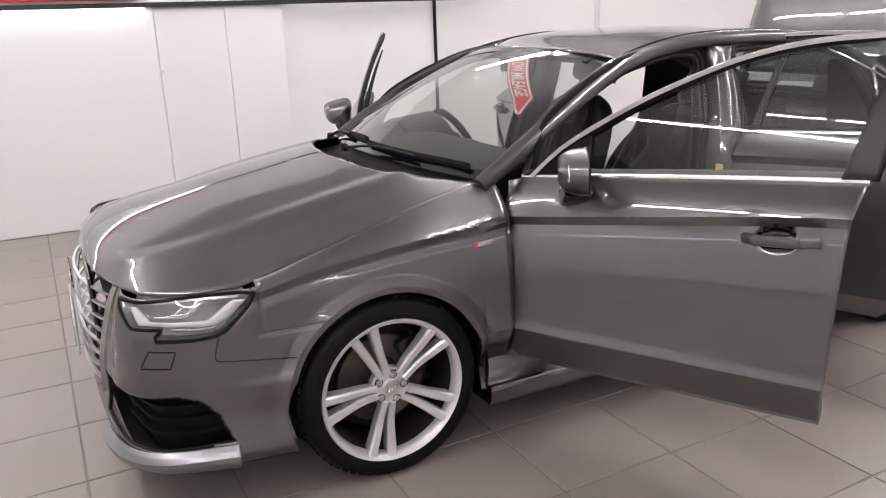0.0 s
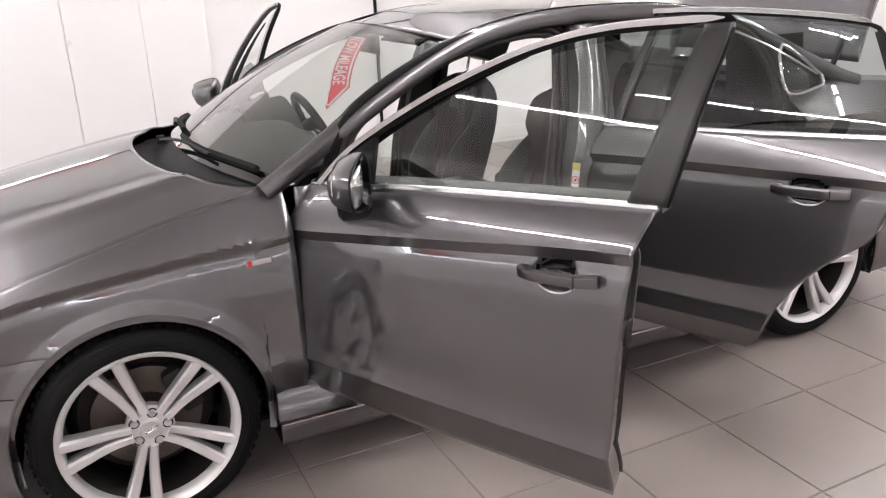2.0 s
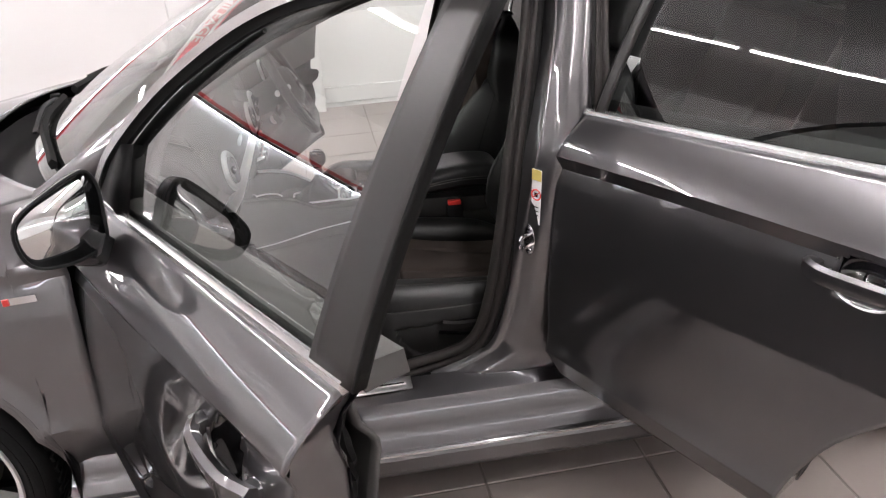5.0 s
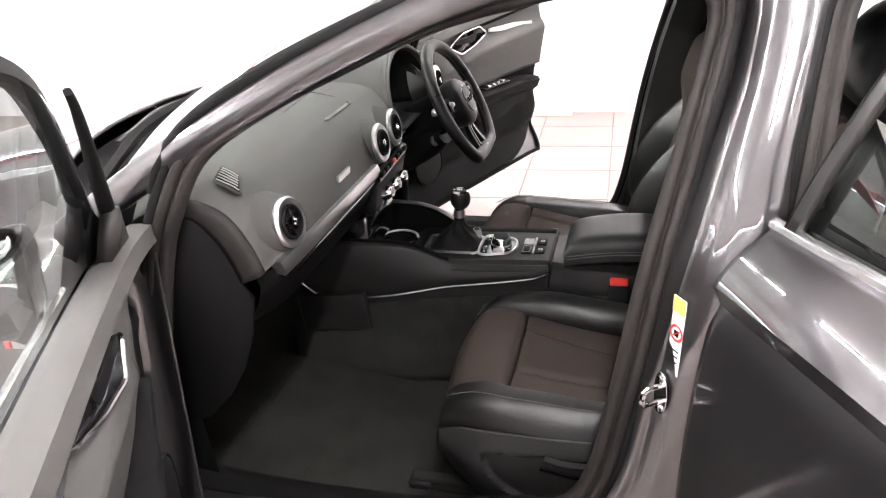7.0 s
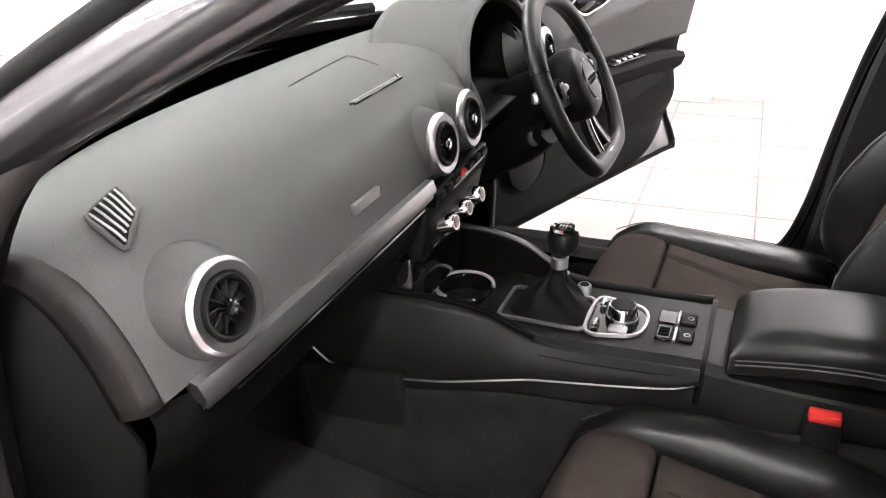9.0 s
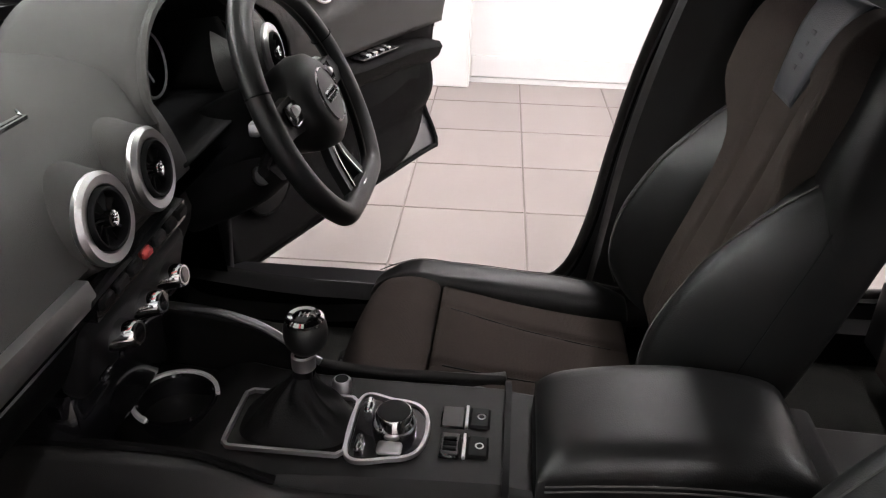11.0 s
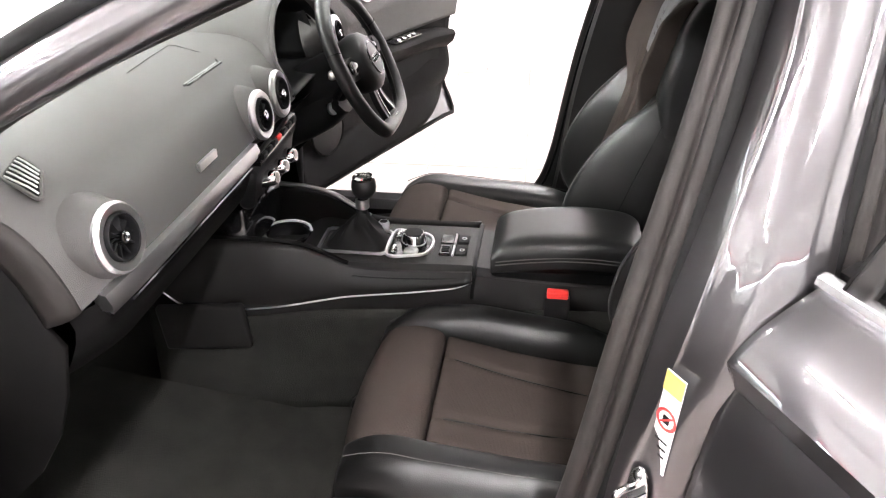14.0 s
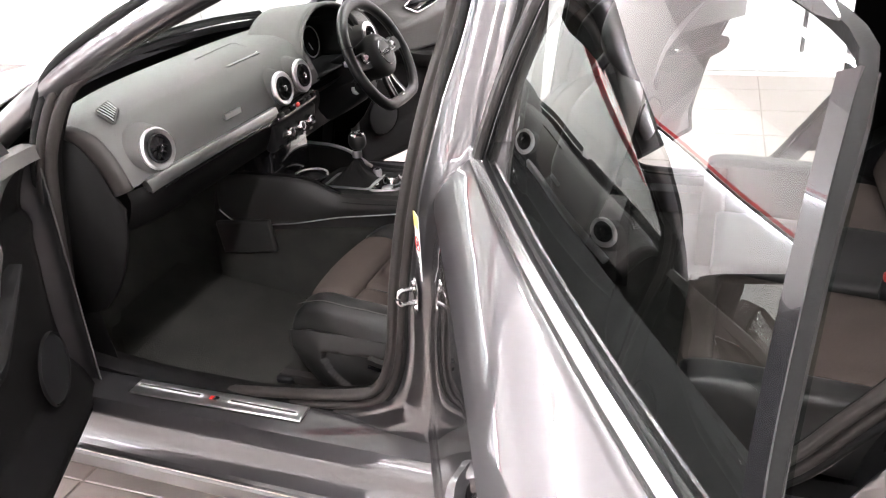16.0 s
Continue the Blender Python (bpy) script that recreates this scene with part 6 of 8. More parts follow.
def dashboard():
    top = grid_bm(lambda u, v: dash_pt(-0.684 + 1.368 * u, v), 88, 40)
    # the opening under the instrument hood
    bmesh.ops.delete(top, geom=[f for f in top.faces if 0.148 < f.calc_center_median().y < 0.478 and f.calc_center_median().x > 0.655 and f.calc_center_median().z > 0.868], context="FACES")
    d = tagged(part("dashboard", top, DASH, CAR), "soft black plastic dashboard with round silver-ringed vents")
    d.parent = CAR
    # aluminium trim below
    line = [dash_pt(-0.655 + 0.528 * k / 20, 1.0) + Vector((0.004, 0, -0.010)) for k in range(21)]
    part("trim_strip", sweep_bm(line, [(-0.016, -0.016), (0.010, -0.018), (0.014, -0.004), (0.008, 0.012), (-0.016, 0.012)], scale=lambda t: 1.0 - 0.10 * t), SATIN, d, "satin aluminium trim strip")
    line = [dash_pt(0.36 + 0.295 * k / 10, 1.0) + Vector((0.004, 0, -0.010)) for k in range(11)]
    part("trim_strip", sweep_bm(line, [(-0.016, -0.014), (0.010, -0.016), (0.014, -0.004), (0.008, 0.012), (-0.016, 0.012)]), SATIN, d, "satin aluminium trim strip")
    # lower half with the glove box
    low = [(0.794, 0.838), (0.800, 0.815), (0.790, 0.785), (0.772, 0.752), (0.745, 0.731), (0.70, 0.722), (0.62, 0.715), (0.52, 0.705), (0.40, 0.695)]
    low_line = flow([(x, 0, z) for x, z in low], 24)

    def lower(u, v):
        y = -0.69 + 1.38 * u
        p = low_line[round(v * 23)]
        e = max(0.0, abs(y) - 0.58) / 0.12
        return (p.x - 0.042 * e ** 1.6, y, p.z)
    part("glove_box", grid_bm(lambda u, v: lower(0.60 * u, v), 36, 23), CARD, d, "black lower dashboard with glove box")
    part("lower_panel", grid_bm(lambda u, v: (lambda p: (p[0] - 0.13 * min(1, v * 5), p[1], p[2]))(lower(0.60 + 0.40 * u, v)), 24, 23), PLASTIC, d, "dark lower panel on the driver's side")
    part("glove_seam", tube_bm(flow([(0.806, -0.62, 0.826), (0.806, -0.40, 0.826), (0.806, -0.16, 0.826)], 10), 0.0022, 5), GLOSS, d)
    part("trim_edge", tube_bm([dash_pt(-0.655 + 0.535 * k / 20, 1.0) + Vector((0.008, 0, -0.029)) for k in range(21)], 0.003, 6), GLOSS, d, "dark joint under the trim")
    # ends of the dashboard
    for s in (-1, 1):
        def cap(u, v):
            p = dash_pt(0.684, u)
            q = Vector((p.x - 0.040 * min(1.0, 0.3 + u), 0.702, p.z - 0.016))
            m = p.lerp(q, v) + Vector((0.012, 0.006, 0.004)) * math.sin(math.pi * v)
            return (m.x, s * m.y, m.z)
        # mid-dark colour paints the dash's shading towards its end
        part("dash_cap", grid_bm(cap, 30, 8), SEAL, d, "end cap of the dashboard in a painted shading tone", thick=0.004)
        out = [(p.x - 0.040 * min(1.0, 0.3 + k / 14), p.z - 0.016) for k, p in ((k, dash_pt(-0.684, k / 14)) for k in range(15))] + [(0.752, 0.80), (0.735, 0.72), (0.705, 0.645), (0.66, 0.575), (0.61, 0.525), (0.55, 0.505), (0.48, 0.53)]
        b = bmesh.new()
        b.faces.new([b.verts.new((x, s * 0.7005, z)) for x, z in out])
        # the end panel's shaded look comes from its near-black colour
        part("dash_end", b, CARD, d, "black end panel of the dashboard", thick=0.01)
    # lid of the folded screen, as a fine seam
    seam = [dash_pt(y, t, 0.0012) for y, t in ((-0.19, 0.70), (-0.12, 0.70), (-0.03, 0.70), (-0.022, 0.68), (-0.0, 0.60), (0.04, 0.47), (0.045, 0.44), (-0.05, 0.45), (-0.16, 0.47))]
    part("screen_lid_seam", tube_bm(seam[:4], 0.0016, 5), GLOSS, d, "dark seam of the folded screen's lid")
    part("screen_lid_seam", tube_bm(seam[4:], 0.0008, 5), PLASTIC, d)
    slot = part("screen_slot", box_bm((0.010, 0.155, 0.004), dash_pt(-0.105, 0.70, 0.0)), GLOSS, d, "narrow dark screen slot")
    # corner demister grilles
    def dash_xy(x, y, out):
        lo, hi = 0.0, 1.0
        for _ in range(24):
            mid = (lo + hi) / 2
            if dash_pt(y, mid).x < x:
                lo = mid
            else:
                hi = mid
        return dash_pt(y, lo, out)
    for s in (-1, 1):
        def gp(u, v, o=0.0):
            x = (0.663 + 0.042 * u) * (1 - v) + (0.675 + 0.047 * u) * v
            y = (-0.577 - 0.021 * u) * (1 - v) + (-0.632 - 0.008 * u) * v
            p = dash_xy(x, y, o)
            return Vector((p.x, p.y * -s, p.z))
        # a raised black sheet paints the shade in the gaps between the slats
        gr = part("demister", grid_bm(lambda u, v: gp(u, v, 0.0092), 10, 10), RUBBER, d, "slatted demister grille")
        for k in range(6):
            a = (k + 0.5) / 6
            part("slat", sweep_bm([gp(0.05 + 0.90 * q / 7, a, 0.0110) for q in range(8)], [(-0.0010, -0.0012), (0.0010, -0.0012), (0.0009, 0.0006), (-0.0009, 0.0006)]), SLAT, gr, "pale slat")
        loop = [gp(0, 0, 0.0085), gp(0.5, -0.04, 0.0085), gp(1, 0.0, 0.0085), gp(1.05, 0.5, 0.0085), gp(1, 1, 0.0085), gp(0.5, 1.03, 0.0085), gp(0, 0.95, 0.0085), gp(-0.03, 0.5, 0.0085)]
        part("rim", tube_bm(flow(loop, 48, True), 0.0028, 6, True), DASH, gr)
    # vents
    for at, ax in (((0.797, -0.605, 0.912), (1, -0.10, 0.20)), ((0.800, -0.066, 0.898), (1, -0.03, 0.16)), ((0.800, 0.048, 0.905), (1, 0.03, 0.16)), ((0.797, 0.535, 0.916), (1, 0.06, 0.20))):
        m = axes(at, ax)
        r = 0.0415
        v = part("air_vent", turned_bm([(r + 0.038, -0.075), (r + 0.026, -0.050), (r + 0.014, -0.022), (r + 0.009, -0.006), (r + 0.006, -0.003)], 40, m), DASH, d, "round air vent with a silver ring")
        part("ring", turned_bm([(r + 0.006, -0.006), (r + 0.007, 0.002), (r + 0.003, 0.007), (r - 0.006, 0.006), (r - 0.012, -0.004), (r - 0.012, -0.016)], 44, m), SATIN, v, "bright silver vent ring")
        part("bowl", turned_bm([(r - 0.009, -0.006), (r - 0.013, -0.012), (r - 0.018, -0.026), (0.0, -0.034)], 36, m), GLOSS, v, "gloss black vent bowl")
        part("inner_ring", turned_bm([(r - 0.009, -0.006), (r - 0.009, 0.008), (r - 0.0105, 0.0105), (r - 0.013, 0.0095), (r - 0.0145, -0.02)], 40, m), PLASTIC, v, "black nozzle rim")
        for k in range(10):
            a = 2 * math.pi * k / 10
            b = box_bm((0.018, 0.0022, 0.012), (0.018, 0, -0.002), 0.0006, 1, Matrix.Rotation(radians(30), 4, "X"))
            bmesh.ops.transform(b, matrix=m @ Matrix.Rotation(a, 4, "Z"), verts=b.verts)
            part("vane", b, PLASTIC, v)
        part("hub", turned_bm([(0.0045, 0.008), (0.006, 0.0125), (0.0085, 0.012), (0.010, 0.006), (0.010, -0.02)], 24, m), CHROME, v, "chrome vent hub")
        part("hub_face", turned_bm([(0, 0.009), (0.0055, 0.0085)], 20, m), GLOSS, v)
    # badge on the passenger side
    part("dash_badge", sweep_bm([dash_pt(-0.335, 0.93, 0.003), dash_pt(-0.265, 0.93, 0.003)], [(-0.003, -0.007), (0.003, -0.007), (0.003, 0.007), (-0.003, 0.007)]), SATIN, d, "small silver badge on the dashboard")
    # button row with the red hazard switch
    row = part("switch_bank", sweep_bm([(0.806, -0.135, 0.834), (0.806, 0.085, 0.842)], [(-0.008, -0.014), (0.008, -0.014), (0.010, 0.010), (-0.008, 0.014)]), GLOSS, d, "gloss black row of buttons")
    for k in range(7):
        y = -0.118 + 0.031 * k
        part("button", box_bm((0.010, 0.018 if k == 3 else 0.026, 0.012 if k == 3 else 0.014), (0.816, y, 0.836 + 0.0011 * k), 0.003, 1), RED if k == 3 else PLASTIC, row, "red hazard button" if k == 3 else "")
    # climate panel with three knobs
    cp = part("climate_panel", box_bm((0.030, 0.245, 0.085), (0.787, -0.03, 0.775), 0.012, 3, Matrix.Rotation(radians(12), 4, "Y")), PLASTIC, d, "black climate control panel")
    for y in (-0.090, -0.030, 0.030):
        m = axes((0.803, y, 0.776), (1, 0, 0.18))
        kn = part("climate_knob", turned_bm([(0, 0.026), (0.012, 0.026), (0.0145, 0.023), (0.0155, 0.012), (0.018, 0.002), (0.019, -0.006)], 28, m), CHROME, d, "chrome climate knob")
        part("knob_face", turned_bm([(0, 0.0268), (0.0095, 0.0264), (0.0100, 0.0255)], 20, m), GLOSS, kn)
    for k in range(5):
        part("climate_button", box_bm((0.006, 0.022, 0.010), (0.797, -0.115 + 0.043 * k, 0.742), 0.002, 1), GLOSS, d)
    # cubby under the panel
    part("cubby", box_bm((0.10, 0.22, 0.11), (0.72, -0.03, 0.675), 0.012, 2), GLOSS, d, "dark cubby under the climate panel")
    # instrument hood
    def binnacle(u, v):
        a = math.pi * (1.08 - 1.16 * u)
        w, h = 0.170 + 0.020 * v, 0.112 + 0.014 * v
        cy, cz = 0.310, 0.930
        x = 0.560 + 0.185 * v
        lift = 0.004 * v
        y, z = cy + w * math.cos(a) * (1.0 if math.cos(a) < 0 else 1.08), cz + h * max(-0.35, math.sin(a)) + lift
        return (x + 0.05 * (1 - max(0, math.sin(a))) * v * 0.6, y, z)
    bn = part("instrument_hood", grid_bm(binnacle, 40, 10), DASH, d, "arched hood over the instruments", thick=0.012)
    part("hood_lining", grid_bm(lambda u, v: (lambda p: (p[0] - 0.006, 0.310 + (p[1] - 0.310) * 0.93, 0.930 + (p[2] - 0.930) * 0.90))(binnacle(u, v)), 40, 10), RUBBER, bn, "black lining under the instrument hood")
    part("instrument_face", grid_bm(lambda u, v: (0.640 - 0.03 * v, 0.145 + 0.33 * u, 0.850 + 0.175 * v * (0.55 + 0.45 * math.sin(math.pi * u))), 16, 8), PLASTIC, bn, "dark instrument display")
    part("cowl_floor", grid_bm(lambda u, v: (0.63 + 0.168 * v, 0.142 + 0.342 * u, 0.858 + 0.012 * v), 10, 6), PLASTIC, bn, "black floor under the instruments", thick=0.004)
    for s in (0.146, 0.480):
        part("cowl_side", grid_bm(lambda u, v: (0.63 + 0.150 * u * (1 - 0.35 * v), s, 0.862 + 0.13 * v), 8, 6), RUBBER, bn, "black side of the instrument recess", thick=0.004)
    for y in (0.225, 0.395):
        part("dial", turned_bm([(0.048, 0), (0.0505, 0.003), (0.053, 0)], 36, axes((0.647, y, 0.925), (1, 0, 0.15))), SATIN, bn, "thin silver dial ring")
        part("needle", box_bm((0.002, 0.003, 0.034), (0.651, y - 0.012, 0.912), 0, 1, Matrix.Rotation(radians(38), 4, "X")), WHITE, bn)
    part("hood_lip", tube_bm([Vector(binnacle(k / 30, 1.0)) for k in range(31)], 0.007, 8), DASH, bn)
    part("display", box_bm((0.003, 0.085, 0.05), (0.655, 0.31, 0.905), 0.001, 1), GLASS, bn)
    # panel beside and below the column
    part("knee_panel", grid_bm(lambda u, v: (0.775 - 0.14 * min(1, v * 2) - 0.06 * v * v, 0.14 + 0.52 * u, 0.850 - 0.26 * v), 16, 10), PLASTIC, d, "black panel under the steering column")
    return d


dashboard()


def steering():
    c = Vector((0.905, 0.372, 0.888))
    ax = Vector((math.cos(radians(26)), 0, math.sin(radians(26))))
    m = axes(c, ax)
    w = new("steering_wheel")
    w.parent = CAR
    w.matrix_basis = m
    tagged(w, "black leather three-spoke steering wheel with a flat bottom")
    R = 0.181

    def rim_pt(a):
        x, y = R * math.cos(a), R * math.sin(a)
        floor_y = -0.150
        if y < floor_y:
            y = floor_y - (floor_y - y) * 0.18
        return (x, y, 0.0)
    pts = flow([rim_pt(2 * math.pi * k / 48) for k in range(48)], 96, True)
    rim = part("rim", tube_bm(pts, 0.0182, 14, True, up=(0, 0, 1), flat=0.92), LEATHER, w, "black leather rim", sharp=80)
    for a in (20, 160):
        p = [Vector(rim_pt(radians(a + d))) for d in (-1, 1)]
        part("rim_seam", tube_bm([p[0].lerp(p[1], 0.5) + (Matrix.Rotation(2 * math.pi * k / 16, 3, (p[1] - p[0])) @ (Vector((0, 0, 0.0180)))) for k in range(16)], 0.0012, 4, True), RUBBER, rim)
    inner = [Vector(q) * ((Vector(q).length - 0.0178) / Vector(q).length) for q in pts]
    part("inner_stitch", tube_bm(inner, 0.0016, 5, True), STITCH, rim, "grey inner stitching")
    # spokes
    for sgn in (-1, 1):
        sp = flow([(sgn * 0.045, 0.004, -0.008), (sgn * 0.105, 0.008, -0.012), (sgn * 0.172, 0.010, -0.002)], 14)
        part("spoke", sweep_bm(sp, [(-0.030, -0.010), (0.030, -0.010), (0.028, 0.006), (0.0, 0.011), (-0.028, 0.006)], scale=lambda t: 1.0 - 0.25 * t), LEATHER, w)
        kp = part("switch_pad", box_bm((0.042, 0.030, 0.010), (sgn * 0.098, 0.014, 0.002), 0.005, 2), GLOSS, w, "gloss switch pad with chrome edge")
        part("pad_edge", tube_bm(flow([(sgn * 0.120, 0.030, 0.005), (sgn * 0.123, 0.012, 0.006), (sgn * 0.117, -0.002, 0.005), (sgn * 0.08, -0.002, 0.005)], 14), 0.0018, 5), CHROME, kp)
        part("thumb_wheel", turned_bm([(0, 0.008), (0.007, 0.006), (0.008, -0.006), (0, -0.008)], 14, axes((sgn * 0.100, 0.016, 0.007), (1, 0, 0))), SATIN, kp)
        lo = flow([(sgn * 0.016, -0.040, -0.006), (sgn * 0.024, -0.090, -0.010), (sgn * 0.040, -0.150, -0.002)], 12)
        part("lower_spoke", sweep_bm(lo, [(-0.011, -0.008), (0.011, -0.008), (0.011, 0.006), (-0.011, 0.006)], up=(0, 0, 1)), LEATHER, w)
        part("spoke_edge", tube_bm([p + Vector((-sgn * 0.009, 0, 0.006)) for p in lo[2:]], 0.0030, 6), CHROME, w, "chrome edge of the lower spoke")
    part("spoke_bridge", tube_bm(flow([(-0.015, -0.062, 0.0), (0, -0.068, 0.0), (0.015, -0.062, 0.0)], 8), 0.0035, 6), CHROME, w)
    part("bottom_plate", box_bm((0.085, 0.026, 0.022), (0, -0.150, 0.0), 0.008, 2), LEATHER, w)
    part("wheel_badge", box_bm((0.026, 0.009, 0.002), (0.0, -0.148, 0.0125), 0.001, 1), CHROME, w, "small bright badge")
    # hub with airbag cover
    part("airbag_cover", turned_bm([(0, 0.031), (0.036, 0.030), (0.056, 0.025), (0.070, 0.012), (0.074, -0.010), (0.064, -0.05)], 40), LEATHER, w, "round black airbag cover", sharp=60)
    part("cover_ring", turned_bm([(0.0380, 0.0265), (0.0400, 0.0312), (0.0425, 0.0290), (0.0435, 0.0250)], 44), TRIM, w, "thin chrome ring")
    for k in range(4):
        part("emblem", turned_bm([(0.0062, 0.0295), (0.0080, 0.0325), (0.0098, 0.0295)], 18, Matrix.Translation((-0.0165 + 0.011 * k, 0, 0.0010))), TRIM, w, "chrome ring emblem")
    # column and stalks
    back = c - ax * 0.035
    col = part("column_cover", tube_bm(flow([back, back - ax * 0.07, back - ax * 0.15 + Vector((0, 0, -0.006)), back - ax * 0.22], 12), 0.066, 20, flat=1.1, up=(0, 1, 0), scale=lambda t: 0.93 + 0.07 * t), PLASTIC, CAR, "black steering column cover", sharp=60)
    for sgn, drop in ((-1, 0.0), (1, 0.0)):
        st = c - ax * 0.055 + Vector((0, sgn * 0.05, 0.012))
        tip = c - ax * 0.040 + Vector((0, sgn * 0.165, 0.030))
        s2 = part("stalk", tube_bm(flow([st, st.lerp(tip, 0.5), tip], 10), 0.0105, 10, flat=0.7), PLASTIC, CAR, "black column stalk")
        part("stalk_tip", box_bm((0.016, 0.018, 0.020), tip, 0.005, 2), SATIN, s2, "silver stalk tip")
    part("lower_shroud", sweep_bm(flow([back - ax * 0.035 + Vector((0, 0, -0.050)), back - ax * 0.10 + Vector((0, 0, -0.062)), back - ax * 0.20 + Vector((0, 0, -0.066))], 10), [(-0.066, 0.030), (-0.070, -0.010), (-0.058, -0.040), (-0.030, -0.052), (0.030, -0.052), (0.058, -0.040), (0.070, -0.010), (0.066, 0.030)], scale=lambda t: 0.86 + 0.14 * math.sin(0.5 * math.pi * min(1, 3 * t))), PLASTIC, CAR, "black lower shroud of the steering column", sharp=50)
    lo = c - ax * 0.055 + Vector((0, -0.05, -0.03))
    part("cruise_stalk", tube_bm(flow([lo, lo + Vector((0.0, -0.05, -0.008)), lo + Vector((0.005, -0.075, -0.01))], 8), 0.008, 8), PLASTIC, CAR, "short black stalk")
    part("ignition", turned_bm([(0, 0.006), (0.016, 0.005), (0.018, 0)], 20, axes(c - ax * 0.10 + Vector((0.02, -0.055, -0.055)), (0.7, -0.6, 0.2))), SATIN, CAR, "round ignition switch")


steering()


def console():
    k = part("centre_console", slab_bm([(0, 0), (0.001, 0), (0.001, 0.001)], 0.001), PLASTIC, CAR, "black centre console between the seats")
    # replaces the seed mesh by the console's real body
    def tunnel(u, v):
        x = 0.55 + 1.20 * u
        side = mono(x, [(0.55, 0.150), (0.75, 0.150), (0.92, 0.120), (1.05, 0.112), (1.25, 0.108), (1.75, 0.105)])
        topz = mono(x, [(0.55, 0.600), (0.70, 0.575), (0.80, 0.570), (0.87, 0.602), (0.95, 0.600), (1.21, 0.605), (1.24, 0.600), (1.75, 0.58)])
        a = [(-side - 0.02, 0.27), (-side - 0.012, 0.40), (-side - 0.006, 0.50), (-side, topz - 0.05), (-side + 0.008, topz - 0.012), (-side + 0.024, topz), (0, topz), (side - 0.024, topz), (side - 0.008, topz - 0.012), (side, topz - 0.05), (side + 0.006, 0.50), (side + 0.02, 0.27)]
        i = round(v * (len(a) - 1))
        y, z = a[i]
        return (x, y, z)
    part("console_body", grid_bm(tunnel, 60, 11), CONSOLE, k, "black plastic console body", sharp=30)
    for sgn in (-1, 1):
        part("tunnel_carpet", grid_bm(lambda u, v: (lambda p: (p[0], sgn * (-p[1] + 0.004 + 0.012 * (1 - v)), 0.272 + (min(0.545, 0.502 + 0.07 * max(0.0, u - 0.15)) - 0.272) * v))(tunnel(u, 0.0)), 40, 10), CARPET, k, "black carpet on the side of the tunnel", thick=0.004)
    cover = box_bm((0.19, 0.020, 0.105), (0.672, -0.186, 0.480), 0.008, 3, Matrix.Rotation(radians(-6), 4, "Y"))
    part("footwell_cover", cover, CONSOLE, k, "dark plastic cover beside the passenger footwell")
    # raised cheeks beside the cup holders
    for s in (-1, 1):
        low_z = [(0.585, 0.555), (0.62, 0.525), (0.67, 0.511), (0.80, 0.522), (0.96, 0.545), (1.12, 0.566), (1.185, 0.578), (1.215, 0.592)]
        top_z = [(0.585, 0.652), (0.70, 0.662), (0.80, 0.660), (0.87, 0.650), (0.925, 0.625), (0.965, 0.604), (1.05, 0.598), (1.215, 0.600)]
        top_y = [(0.585, 0.146), (0.80, 0.138), (0.925, 0.120), (0.965, 0.114), (1.215, 0.109)]

        def flank(u, v, out=0.0):
            x = 0.585 + 0.63 * u
            zt, zl = mono(x, top_z), min(mono(x, top_z) - 0.004, mono(x, low_z))
            yt = mono(x, top_y)
            return Vector((x, s * (yt + (0.024 - 0.010 * u) * v + 0.010 * math.sin(math.pi * v) + out), zt + (zl - zt) * v))
        part("console_flank", grid_bm(flank, 40, 10), CONSOLE, k, "padded black flank of the console", thick=0.012)
        part("flank_edge", tube_bm([flank(j / 40, 0.0) + Vector((0, -s * 0.004, 0.003)) for j in range(25)], 0.0055, 8), SATIN if s > 0 else CARD, k, "edge of the console flank")
        part("console_line", tube_bm([flank(j / 40, 1.0, 0.007) for j in range(41)], 0.0018, 6), SATIN, k, "fine silver line along the console")
        part("console_step", tube_bm([flank(0.62 + 0.38 * j / 14, 0.22, 0.006) for j in range(15)], 0.003, 6), PLASTIC, k)
    # cup holder
    for x in (0.795,):
        m = Matrix.Translation((x, 0.022, 0.598))
        part("cup_holder", turned_bm([(0.052, 0), (0.050, 0.004), (0.046, 0.0), (0.044, -0.055), (0, -0.057)], 36, m), GLOSS, k, "dark cup holder")
        # two plain white arcs paint the light reflected by the chrome ring
        arc = [(x + 0.052 * math.cos(a), 0.022 + 0.052 * math.sin(a), 0.602) for a in [radians(15 + 165 * j / 24) for j in range(25)]]
        part("cup_ring", sweep_bm(arc, [(-0.0030, -0.003), (0.0030, -0.003), (0.0024, 0.003), (-0.0024, 0.003)]), WHITE, k, "chrome cup holder ring, its glint painted white")
        arc = [(x + 0.052 * math.cos(a), 0.022 + 0.052 * math.sin(a), 0.602) for a in [radians(205 + 45 * j / 10) for j in range(11)]]
        part("cup_ring", sweep_bm(arc, [(-0.0030, -0.003), (0.0030, -0.003), (0.0024, 0.003), (-0.0024, 0.003)]), WHITE, k, "chrome cup holder ring, its glint painted white")
    # gear lever surround, drawn on the console top

    def frame_ring(outline, r, z, mat, name, label):
        part(name, sweep_bm(flow([(x, y, z) for x, y in outline], 70, True), [(-r, -0.002), (r, -0.002), (r * 0.7, 0.003), (-r * 0.7, 0.003)], closed=True), mat, k, label)
    gb = rounded(0.145, 0.104, 0.014, 4, 0.957, -0.010)
    frame_ring(gb, 0.0030, 0.606, SATIN, "gear_frame", "satin silver frame round the gear lever")
